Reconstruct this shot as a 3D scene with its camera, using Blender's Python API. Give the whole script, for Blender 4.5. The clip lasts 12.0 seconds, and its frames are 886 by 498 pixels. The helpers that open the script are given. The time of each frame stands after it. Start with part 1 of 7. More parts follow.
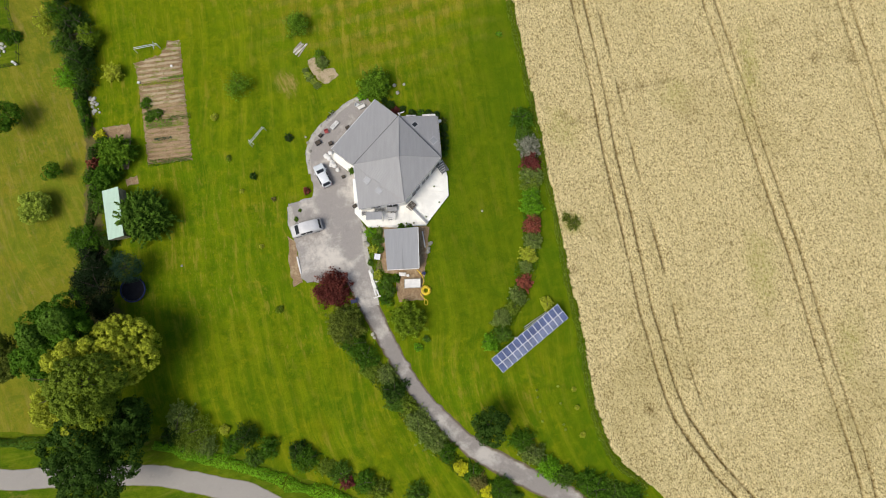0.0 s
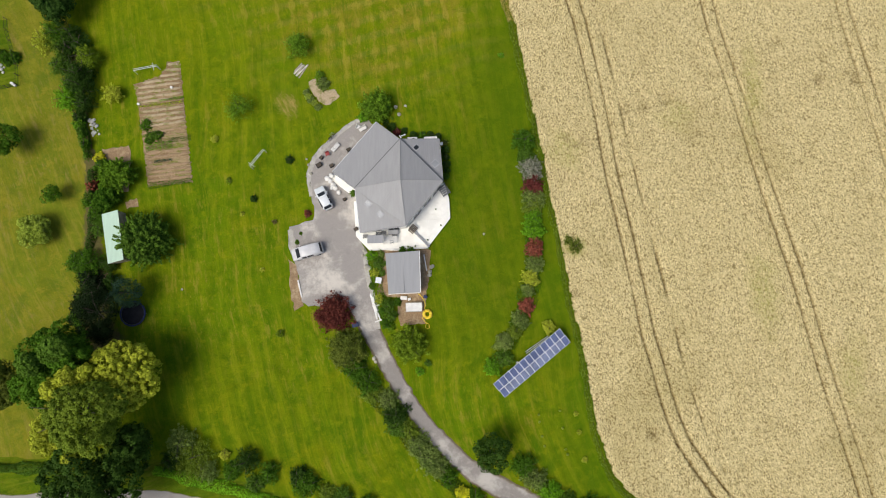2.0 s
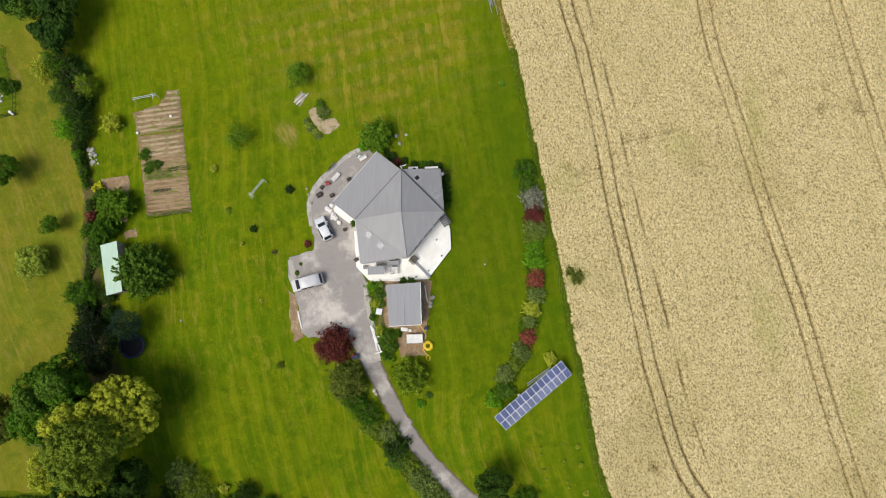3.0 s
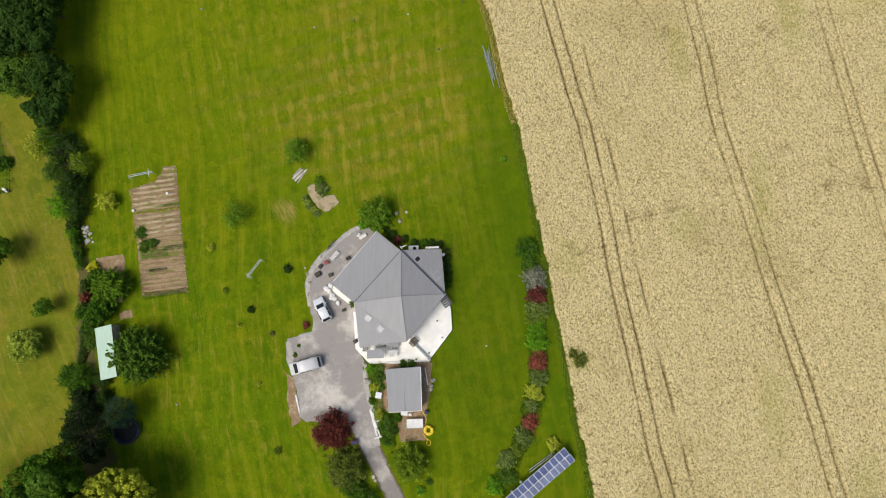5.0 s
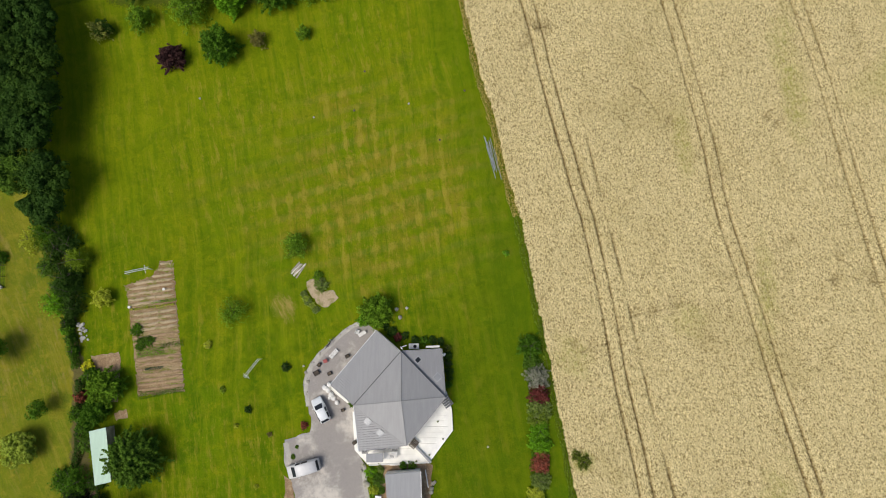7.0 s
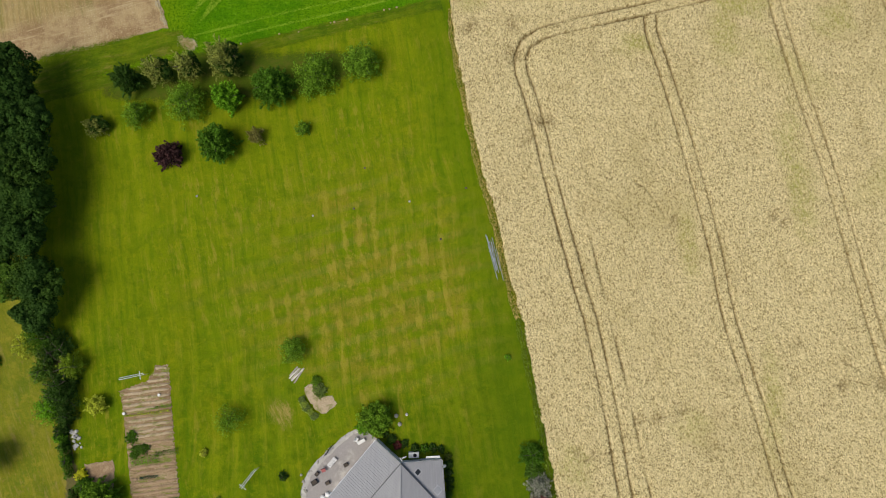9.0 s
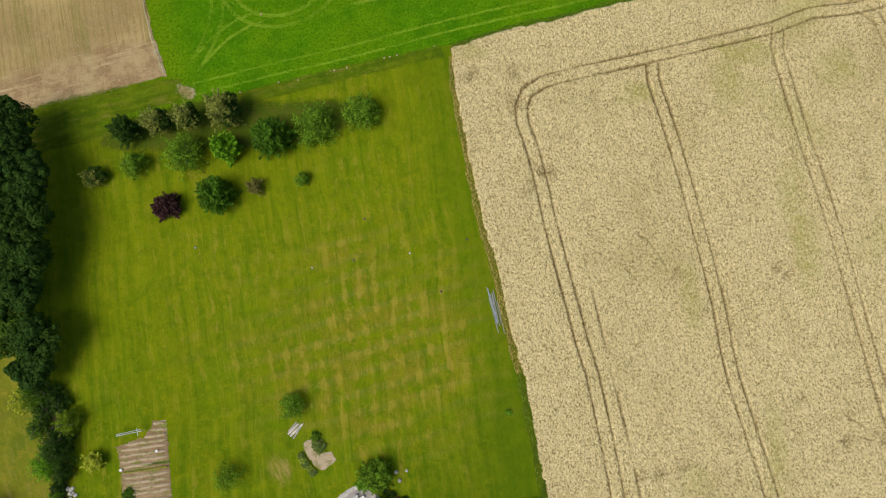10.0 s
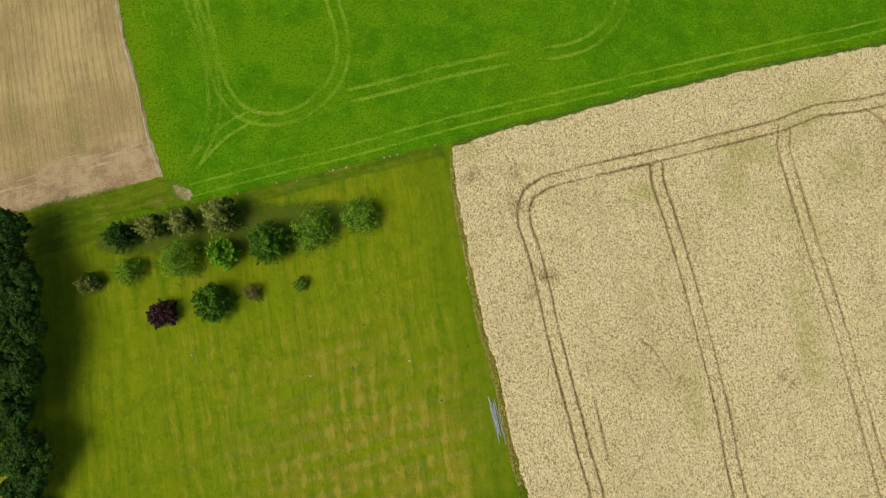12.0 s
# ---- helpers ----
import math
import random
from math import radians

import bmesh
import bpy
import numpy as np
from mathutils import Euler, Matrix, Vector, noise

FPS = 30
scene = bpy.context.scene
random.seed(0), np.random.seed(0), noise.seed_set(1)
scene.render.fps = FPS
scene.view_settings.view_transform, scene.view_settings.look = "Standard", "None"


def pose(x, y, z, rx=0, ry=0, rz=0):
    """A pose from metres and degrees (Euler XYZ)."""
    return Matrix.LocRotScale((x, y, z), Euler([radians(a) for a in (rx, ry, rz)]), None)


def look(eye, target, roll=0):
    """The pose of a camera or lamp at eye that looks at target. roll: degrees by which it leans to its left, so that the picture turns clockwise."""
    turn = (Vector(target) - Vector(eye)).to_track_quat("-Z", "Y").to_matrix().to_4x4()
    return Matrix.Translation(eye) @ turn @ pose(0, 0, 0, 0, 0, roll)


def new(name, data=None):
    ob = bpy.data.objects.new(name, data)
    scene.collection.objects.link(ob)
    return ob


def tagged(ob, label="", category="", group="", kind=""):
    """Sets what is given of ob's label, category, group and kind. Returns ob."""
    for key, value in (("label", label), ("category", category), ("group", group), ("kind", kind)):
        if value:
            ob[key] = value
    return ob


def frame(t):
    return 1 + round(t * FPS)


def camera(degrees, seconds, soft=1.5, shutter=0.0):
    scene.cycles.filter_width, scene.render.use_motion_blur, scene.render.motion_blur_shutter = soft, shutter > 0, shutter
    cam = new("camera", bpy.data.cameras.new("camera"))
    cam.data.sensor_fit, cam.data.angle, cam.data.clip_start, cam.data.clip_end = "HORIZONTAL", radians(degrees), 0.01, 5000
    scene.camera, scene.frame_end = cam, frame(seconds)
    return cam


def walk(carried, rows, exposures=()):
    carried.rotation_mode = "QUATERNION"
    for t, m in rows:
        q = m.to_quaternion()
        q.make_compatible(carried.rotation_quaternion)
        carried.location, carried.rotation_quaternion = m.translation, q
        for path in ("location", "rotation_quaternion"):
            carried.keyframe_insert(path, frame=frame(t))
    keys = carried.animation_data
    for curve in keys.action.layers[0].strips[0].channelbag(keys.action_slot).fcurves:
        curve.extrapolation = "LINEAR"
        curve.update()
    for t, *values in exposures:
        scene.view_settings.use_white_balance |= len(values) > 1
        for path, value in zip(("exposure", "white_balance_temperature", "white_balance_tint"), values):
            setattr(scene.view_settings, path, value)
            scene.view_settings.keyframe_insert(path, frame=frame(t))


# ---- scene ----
# Camera: a slow, level flight at about 90 m, tilted a few degrees ahead of straight down.
EXPOSURE = 0.035
cam = camera(73.74, 12.0, soft=1.05)
ROWS = [
    (0.0, -0.00, 2.19, 89.30, 6.852, -1.030, -0.000),
    (0.5, -0.07, 2.04, 89.23, 6.765, -1.049, 0.000),
    (1.0, -0.20, 2.88, 89.25, 6.719, -1.066, 0.020),
    (1.5, -0.27, 4.20, 89.26, 6.699, -1.089, 0.036),
    (2.0, -0.36, 5.98, 89.30, 6.702, -1.110, 0.043),
    (2.5, -0.47, 8.09, 89.32, 6.719, -1.139, 0.064),
    (3.0, -0.56, 10.57, 89.28, 6.754, -1.154, 0.079),
    (5.0, -0.72, 22.30, 89.13, 7.059, -1.173, 0.156),
    (5.5, -0.76, 25.60, 89.17, 7.189, -1.171, 0.172),
    (6.0, -0.79, 28.95, 89.26, 7.337, -1.160, 0.185),
    (6.5, -0.79, 32.43, 89.38, 7.471, -1.149, 0.210),
    (7.0, -0.84, 36.11, 89.48, 7.561, -1.141, 0.245),
    (9.0, -1.17, 51.50, 89.94, 7.720, -1.222, 0.448),
    (9.5, -1.28, 55.46, 90.07, 7.755, -1.255, 0.490),
    (10.0, -1.41, 59.45, 90.22, 7.779, -1.285, 0.522),
    (10.5, -1.48, 63.49, 90.40, 7.786, -1.298, 0.549),
    (11.0, -1.54, 67.56, 90.59, 7.774, -1.294, 0.577),
    (11.5, -1.57, 71.63, 90.76, 7.786, -1.274, 0.602),
    (12.0, -1.56, 75.69, 90.92, 7.811, -1.231, 0.636),
]
walk(cam, [(t, pose(x, y, z, rx, ry, rz)) for t, x, y, z, rx, ry, rz in ROWS], [(0.0, EXPOSURE), (3.0, EXPOSURE), (6.5, EXPOSURE - 0.10), (9.5, EXPOSURE - 0.08), (12.0, EXPOSURE - 0.05)])

# Light: bright, thinly veiled sky; a soft low-contrast sun from the lower left of the plan.
SUN = Vector((-0.455, -0.295, 0.84)).normalized()
world = bpy.data.worlds.new("sky")
scene.world = world
world.use_nodes = True
wt = world.node_tree
wt.nodes.clear()
sky = wt.nodes.new("ShaderNodeTexSky")
sky.sky_type = "NISHITA"
sky.sun_disc = False
sky.sun_elevation = math.asin(SUN.z)
sky.sun_rotation = math.atan2(SUN.x, SUN.y)
sky.air_density, sky.dust_density, sky.ozone_density = 1.0, 2.5, 1.0
bg = wt.nodes.new("ShaderNodeBackground")
bg.inputs["Strength"].default_value = 0.108
wo = wt.nodes.new("ShaderNodeOutputWorld")
wt.links.new(sky.outputs[0], bg.inputs["Color"])
wt.links.new(bg.outputs[0], wo.inputs["Surface"])
sun_data = bpy.data.lights.new("sun", "SUN")
sun_data.energy, sun_data.angle, sun_data.color = 2.65, radians(33), (1.0, 0.95, 0.87)
sun = new("sun", sun_data)
sun.matrix_world = look(SUN * 200, (0, 0, 0))


# ---- materials ----
class Nodes:
    """Short names for the nodes of one material."""

    def __init__(self, name):
        self.mat = bpy.data.materials.new(name)
        self.mat.use_nodes = True
        self.t = self.mat.node_tree
        self.b = self.t.nodes["Principled BSDF"]
        self.where = self.t.nodes.new("ShaderNodeNewGeometry").outputs["Position"]

    def put(self, socket, value):
        if isinstance(value, bpy.types.NodeSocket):
            self.t.links.new(value, socket)
        elif socket.type == "RGBA" and not isinstance(value, (int, float)):
            socket.default_value = (*value[:3], 1)
        else:
            socket.default_value = value

    def math(self, op, a, b=0.0, clamp=False):
        n = self.t.nodes.new("ShaderNodeMath")
        n.operation, n.use_clamp = op, clamp
        self.put(n.inputs[0], a), self.put(n.inputs[1], b)
        return n.outputs[0]

    def noise(self, scale, detail=4.0, rough=0.55, at=None, distort=0.0):
        n = self.t.nodes.new("ShaderNodeTexNoise")
        n.inputs["Scale"].default_value, n.inputs["Detail"].default_value = scale, detail
        n.inputs["Roughness"].default_value, n.inputs["Distortion"].default_value = rough, distort
        self.put(n.inputs["Vector"], self.where if at is None else at)
        return n.outputs["Fac"]

    def cells(self, scale, at=None, feature="F1", out="Distance"):
        n = self.t.nodes.new("ShaderNodeTexVoronoi")
        n.feature = feature
        n.inputs["Scale"].default_value = scale
        self.put(n.inputs["Vector"], self.where if at is None else at)
        return n.outputs[out]

    def step(self, v, a, b, lo=0.0, hi=1.0):
        n = self.t.nodes.new("ShaderNodeMapRange")
        n.interpolation_type = "SMOOTHSTEP"
        self.put(n.inputs[0], v)
        for i, x in enumerate((a, b, lo, hi)):
            n.inputs[i + 1].default_value = x
        return n.outputs[0]

    def mix(self, fac, a, b, blend="MIX"):
        n = self.t.nodes.new("ShaderNodeMix")
        n.data_type, n.blend_type = "RGBA", blend
        self.put(n.inputs[0], fac), self.put(n.inputs[6], a), self.put(n.inputs[7], b)
        return n.outputs[2]

    def axis(self, turn, x0=0.0, y0=0.0):
        """Metres across a line that runs at `turn` degrees from the y axis."""
        n = self.t.nodes.new("ShaderNodeVectorMath")
        n.operation = "DOT_PRODUCT"
        self.put(n.inputs[0], self.where)
        n.inputs[1].default_value = (math.cos(radians(turn)), math.sin(radians(turn)), 0)
        return n.outputs["Value"]

    def scaled(self, sx, sy, turn=0.0, local=False):
        n = self.t.nodes.new("ShaderNodeMapping")
        n.inputs["Scale"].default_value = (sx, sy, 1)
        n.inputs["Rotation"].default_value = (0, 0, radians(turn))
        n.inputs["Location"].default_value = (0, 0, 0.7)
        if local:
            tc = self.t.nodes.new("ShaderNodeTexCoord")
            self.put(n.inputs[0], tc.outputs["Object"])
        else:
            self.put(n.inputs[0], self.where)
        return n.outputs[0]

    def lanes(self, ku, kv, turn, shift=None):
        """Coordinates stretched along lines that run at `turn` degrees from the y axis; shift: metres added across them."""
        c = self.t.nodes.new("ShaderNodeCombineXYZ")
        u = self.axis(turn) if shift is None else self.math("ADD", self.axis(turn), shift)
        self.put(c.inputs[0], self.math("MULTIPLY", u, ku))
        self.put(c.inputs[1], self.math("MULTIPLY", self.axis(turn + 90), kv))
        return c.outputs[0]

    def value(self, color):
        """One channel of a random cell colour."""
        n = self.t.nodes.new("ShaderNodeSeparateColor")
        self.put(n.inputs[0], color)
        return n.outputs[0]

    def fade(self, cover):
        """Let the surface break up into ever smaller scraps where cover falls to 0, as grass grows through it."""
        cover = self.math("GREATER_THAN", cover, self.step(self.noise(8.0, 3, 0.65), 0.28, 0.72, 0.02, 0.98))
        tr, mx = self.t.nodes.new("ShaderNodeBsdfTransparent"), self.t.nodes.new("ShaderNodeMixShader")
        self.put(mx.inputs[0], cover)
        self.t.links.new(tr.outputs[0], mx.inputs[1])
        self.t.links.new(self.b.outputs[0], mx.inputs[2])
        self.t.links.new(mx.outputs[0], self.t.nodes["Material Output"].inputs["Surface"])
        return self.mat

    def fringe(self, lo=0.15, hi=0.75, size=0.9, amount=1.2):
        """How far the surface covers, from the mesh's rim mark, broken up by noise."""
        e = self.math("ADD", self.attr("edge"), self.math("MULTIPLY", self.math("SUBTRACT", self.noise(size, 6, 0.75), 0.5), amount))
        return self.math("MULTIPLY", self.step(e, lo, hi), self.step(self.attr("edge"), 0.0, 0.6))

    def attr(self, name):
        n = self.t.nodes.new("ShaderNodeAttribute")
        n.attribute_name = name
        return n.outputs["Fac"]

    def one(self):
        return self.t.nodes.new("ShaderNodeObjectInfo").outputs["Random"]

    def island(self):
        return self.t.nodes.new("ShaderNodeNewGeometry").outputs["Random Per Island"]

    def done(self, color, rough=0.8, bump=None, depth=0.02, metal=0.0, strength=1.0, spec=0.5):
        self.put(self.b.inputs["Base Color"], color)
        self.put(self.b.inputs["Roughness"], rough)
        self.put(self.b.inputs["Metallic"], metal)
        self.b.inputs["Specular IOR Level"].default_value = spec
        if bump is not None:
            n = self.t.nodes.new("ShaderNodeBump")
            n.inputs["Strength"].default_value, n.inputs["Distance"].default_value = strength, depth
            self.put(n.inputs["Height"], bump)
            self.t.links.new(n.outputs[0], self.b.inputs["Normal"])
        return self.mat


def tint(c, k):
    return tuple(min(1.0, v * k) for v in c)


def plain(name, color, rough=0.6, metal=0.0, wear=0.25, scale=3.0, depth=0.004, spec=0.5):
    """A painted or moulded surface with dirt at two scales."""
    n = Nodes(name)
    big, fine = n.noise(scale * 0.35, 3), n.noise(scale * 6, 4)
    c = n.mix(n.step(big, 0.35, 0.7), tint(color, 1 - wear), tint(color, 1 + wear * 0.4))
    c = n.mix(n.step(fine, 0.55, 0.75, 0, 0.5), c, tint(color, 1 - 1.3 * wear))
    return n.done(c, rough, fine, depth, metal, spec=spec)


def lawn_material(name, green, dark, straw, turn, stripe, dry, garden=False, frayed=False):
    """Mown grass: soft stripes of the mower, fine streaks along them, dry dashes, lush and tired areas, short blades."""
    n = Nodes(name)
    warp = n.math("MULTIPLY", n.math("SUBTRACT", n.noise(0.03, 2), 0.5), 6.0)
    if garden:
        # the mower's rows bend round with the drive south of the house
        bend = n.math("MAXIMUM", n.math("MULTIPLY", n.math("ADD", n.axis(90), 1.0), -1.0), 0.0)
        warp = n.math("SUBTRACT", warp, n.math("MULTIPLY", n.math("MULTIPLY", bend, bend), 0.0105))
    broad = n.noise(1.0, 3, 0.6, n.lanes(0.55, 0.016, turn, warp))
    fine = n.noise(1.0, 4, 0.68, n.lanes(1.25, 0.085, turn, warp))
    dash = n.noise(1.0, 4, 0.68, n.lanes(0.9, 0.20, turn, warp))
    lane = n.math("SINE", n.math("MULTIPLY", n.math("ADD", n.axis(turn), warp), 2 * math.pi / 2.5))
    tick = n.noise(1.0, 4, 0.7, n.lanes(3.6, 0.9, turn, warp))
    patch, clump, blade = n.noise(0.05, 5, 0.62, distort=0.5), n.noise(0.42, 6, 0.7), n.noise(6.0, 3, 0.75)
    light = (green[0] * 1.26, green[1] * 1.22, green[2] * 1.2)
    c = n.mix(n.step(clump, 0.34, 0.66), dark, green)
    c = n.mix(n.step(broad, 0.50, 0.62, 0.0, stripe), c, light)
    c = n.mix(n.step(broad, 0.38, 0.50, stripe, 0.0), c, tint(dark, 0.9))
    # lush and tired areas
    c = n.mix(n.step(n.noise(0.06, 4, 0.6, distort=0.4), 0.46, 0.62, 0.0, 0.55), c, (dark[0] * 0.92, dark[1] * 1.18, dark[2]))
    c = n.mix(n.step(n.noise(0.16, 5, 0.7, distort=0.4), 0.52, 0.68, 0.0, 0.5), c, (green[0] * 1.25, green[1] * 0.98, green[2]))
    c = n.mix(n.step(n.noise(0.24, 5, 0.7, distort=0.5), 0.50, 0.66, 0.0, 0.8), c, (dark[0] * 0.68, dark[1] * 0.90, dark[2]))
    dryness = n.step(patch, 0.40, 0.62, 0.15, 0.8)
    if garden:
        north = n.step(n.math("ADD", n.axis(90), n.math("MULTIPLY", n.math("SUBTRACT", n.noise(0.08, 4), 0.5), 30.0)), 36.0, 62.0, 0.0, 0.45)
        c = n.mix(north, c, (green[0] * 1.22, green[1] * 1.15, green[2]))
    if garden:
        # the middle of the lawn is driest, where the mower has crossed its own rows
        far = n.math("POWER", n.math("ADD", n.math("POWER", n.math("MULTIPLY", n.math("ADD", n.axis(0), 8.0), 0.040), 2.0), n.math("POWER", n.math("MULTIPLY", n.math("SUBTRACT", n.axis(90), 58.0), 0.055), 2.0)), 0.5)
        zone = n.step(n.math("ADD", far, n.math("MULTIPLY", n.math("SUBTRACT", n.noise(0.10, 4), 0.5), 1.8)), 0.25, 1.25, 1.0, 0.0)
        dryness = n.math("MAXIMUM", dryness, zone)
        cross = n.math("SINE", n.math("MULTIPLY", n.math("ADD", n.axis(turn - 84), n.math("MULTIPLY", warp, 0.8)), 2 * math.pi / 2.9))
        plaid = n.math("MULTIPLY", n.math("ADD", n.math("MULTIPLY", lane, 0.075), n.math("MULTIPLY", cross, 0.055)), n.math("ADD", zone, 0.4))
        dash = n.math("ADD", dash, plaid)
        south = n.step(n.axis(90), -8.0, 12.0, 0.075, 0.03)
        fine = n.math("ADD", fine, n.math("MULTIPLY", lane, south))
        c = n.mix(n.math("MULTIPLY", n.step(cross, -0.2, 1.0, 0.0, 0.42), zone), c, (straw[0] * 0.55, straw[1] * 0.72, straw[2]))
        tired = n.math("MULTIPLY", n.step(n.noise(0.25, 5, 0.7), 0.40, 0.62, 0.0, 0.6), zone)
        c = n.mix(tired, c, (straw[0] * 0.70, straw[1] * 0.66, straw[2] * 0.6))
    # fine streaks left by the blades and the wheels
    c = n.mix(n.step(fine, 0.52, 0.67, 0.0, 0.5), c, (green[0] * 1.45, green[1] * 1.22, green[2] * 2))
    c = n.mix(n.step(fine, 0.34, 0.48, 0.55, 0.0), c, (dark[0] * 0.72, dark[1] * 0.94, dark[2]))
    c = n.mix(n.math("MULTIPLY", n.math("MULTIPLY", n.step(dash, 0.52, 0.68), dryness), dry), c, straw)
    c = n.mix(n.math("MULTIPLY", n.step(tick, 0.56, 0.68), n.math("MULTIPLY", dryness, dry * 0.8)), c, tint(straw, 1.1))
    c = n.mix(n.math("MULTIPLY", n.step(n.noise(1.0, 5, 0.75), 0.58, 0.68), n.math("MULTIPLY", dryness, dry * 0.7)), c, (straw[0] * 0.85, straw[1] * 0.70, straw[2]))
    c = n.mix(n.step(n.noise(0.48, 5, 0.7, distort=0.4), 0.50, 0.64, 0.0, 0.42), c, (dark[0] * 0.78, dark[1] * 0.88, dark[2]))
    c = n.mix(n.step(n.noise(0.62, 5, 0.72), 0.53, 0.66, 0.0, 0.5), c, (green[0] * 1.48, green[1] * 1.20, green[2] * 1.5))
    c = n.mix(n.step(n.noise(0.95, 5, 0.7), 0.56, 0.70, 0.0, 0.5), c, (dark[0] * 0.62, dark[1] * 0.70, dark[2]))
    c = n.mix(n.step(n.noise(1.9, 4, 0.7), 0.56, 0.70, 0.0, 0.4), c, (green[0] * 1.5, green[1] * 1.3, green[2]))
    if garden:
        # thick dark grass beside the house, with its shade painted into the colour
        house_shade = n.math("POWER", n.math("ADD", n.math("POWER", n.math("MULTIPLY", n.math("SUBTRACT", n.axis(0), 8.5), 0.095), 2.0), n.math("POWER", n.math("MULTIPLY", n.math("SUBTRACT", n.axis(90), 24.0), 0.045), 2.0)), 0.5)
        house_shade = n.step(n.math("ADD", house_shade, n.math("MULTIPLY", n.math("SUBTRACT", n.noise(0.15, 4), 0.5), 1.6)), 0.45, 1.5, 0.48, 0.0)
        c = n.mix(house_shade, c, (dark[0] * 0.66, dark[1] * 0.72, dark[2]))
        # lusher grass on the damp strip beside the crop
        lush = n.math("ADD", n.axis(191.3), n.math("ADD", n.math("MULTIPLY", n.math("SUBTRACT", n.noise(0.14, 4), 0.5), 9.0), 21.5))
        c = n.mix(n.step(lush, 1.5, 9.0, 0.42, 0.0), c, (dark[0] * 0.70, dark[1] * 0.86, dark[2]))
    c = n.mix(n.step(blade, 0.50, 0.68, 0.0, 0.42), c, tint(dark, 0.66))
    c = n.mix(n.step(blade, 0.30, 0.45, 0.3, 0.0), c, tint(green, 1.3))
    m = n.done(c, 1.0, n.math("ADD", blade, n.math("MULTIPLY", clump, 2.0)), 0.06, spec=0.0)
    return n.fade(n.fringe(0.0, 1.0, 0.9, 0.8)) if frayed else m


def leaf_material(name, color, vary=0.35, second=None):
    n = Nodes(name)
    vary = min(0.75, vary * 1.6)
    c = n.mix(n.island(), tint(color, 1 - vary), tint(color, 1 + vary))
    c = n.mix(n.step(n.noise(0.45, 4), 0.42, 0.62, 0, 0.6), c, second or tint(color, 0.72))
    c = n.mix(n.math("MULTIPLY", n.one(), 0.3), c, tint(color, 1.25))
    # outer leaves: lit brightness and paler new growth, both put into the colour
    c = n.mix(n.math("MULTIPLY", n.attr("lit_tip"), 0.6), c, (color[0] * 1.75, color[1] * 1.6, color[2] * 1.6))
    m = n.done(c, 0.7, spec=0.06)
    tr = n.t.nodes.new("ShaderNodeBsdfTranslucent")
    n.t.links.new(c, tr.inputs["Color"])
    mx = n.t.nodes.new("ShaderNodeMixShader")
    mx.inputs[0].default_value = 0.3
    n.t.links.new(n.b.outputs[0], mx.inputs[1])
    n.t.links.new(tr.outputs[0], mx.inputs[2])
    n.t.links.new(mx.outputs[0], n.t.nodes["Material Output"].inputs["Surface"])
    return m


def wheat_material():
    """Ripe ears seen from above: fine pale tufts along the drill rows, dark gaps between them, browner and greener areas."""
    n = Nodes("ripe_wheat")
    straw, pale, deep, soil = (0.50, 0.395, 0.165), (0.905, 0.77, 0.41), (0.15, 0.094, 0.022), (0.115, 0.064, 0.018)
    ears, tufts = n.noise(9.0, 3, 0.7), n.value(n.cells(1.0, n.lanes(9.5, 7.0, 12.5), out="Color"))
    gaps = n.value(n.cells(1.0, n.lanes(7.0, 5.0, 12.5, 31.7), out="Color"))
    rows = n.noise(1.0, 3, 0.6, n.lanes(2.6, 0.05, 12.5))
    c = n.mix(n.step(tufts, 0.0, 1.0), straw, pale)
    c = n.mix(n.step(ears, 0.40, 0.66, 0, 0.55), c, pale)
    c = n.mix(n.step(n.noise(0.35, 5, 0.65), 0.50, 0.72, 0, 0.25), c, (0.47, 0.36, 0.15))
    c = n.mix(n.step(n.noise(0.045, 4, 0.6), 0.50, 0.70, 0, 0.38), c, (0.46, 0.38, 0.15))
    c = n.mix(n.step(rows, 0.52, 0.66, 0, 0.30), c, (0.42, 0.34, 0.14))
    c = n.mix(n.step(gaps, 0.77, 0.88, 0, 0.68), c, deep)
    c = n.mix(n.step(n.noise(15.0, 2, 0.6), 0.55, 0.66, 0, 0.6), c, deep)
    weedy = n.step(n.noise(1.0, 5, 0.75, n.lanes(2.2, 0.8, 12.5)), 0.35, 0.6, 0.25, 1.0)
    c = n.mix(n.math("MULTIPLY", n.attr("weeds"), weedy, True), c, n.mix(n.noise(3.0), (0.27, 0.275, 0.04), (0.46, 0.43, 0.11)))
    c = n.mix(n.attr("track"), c, n.mix(n.noise(2.0), soil, (0.165, 0.105, 0.032)))
    return n.done(c, 0.95, n.math("ADD", ears, tufts), 0.10, spec=0.0)


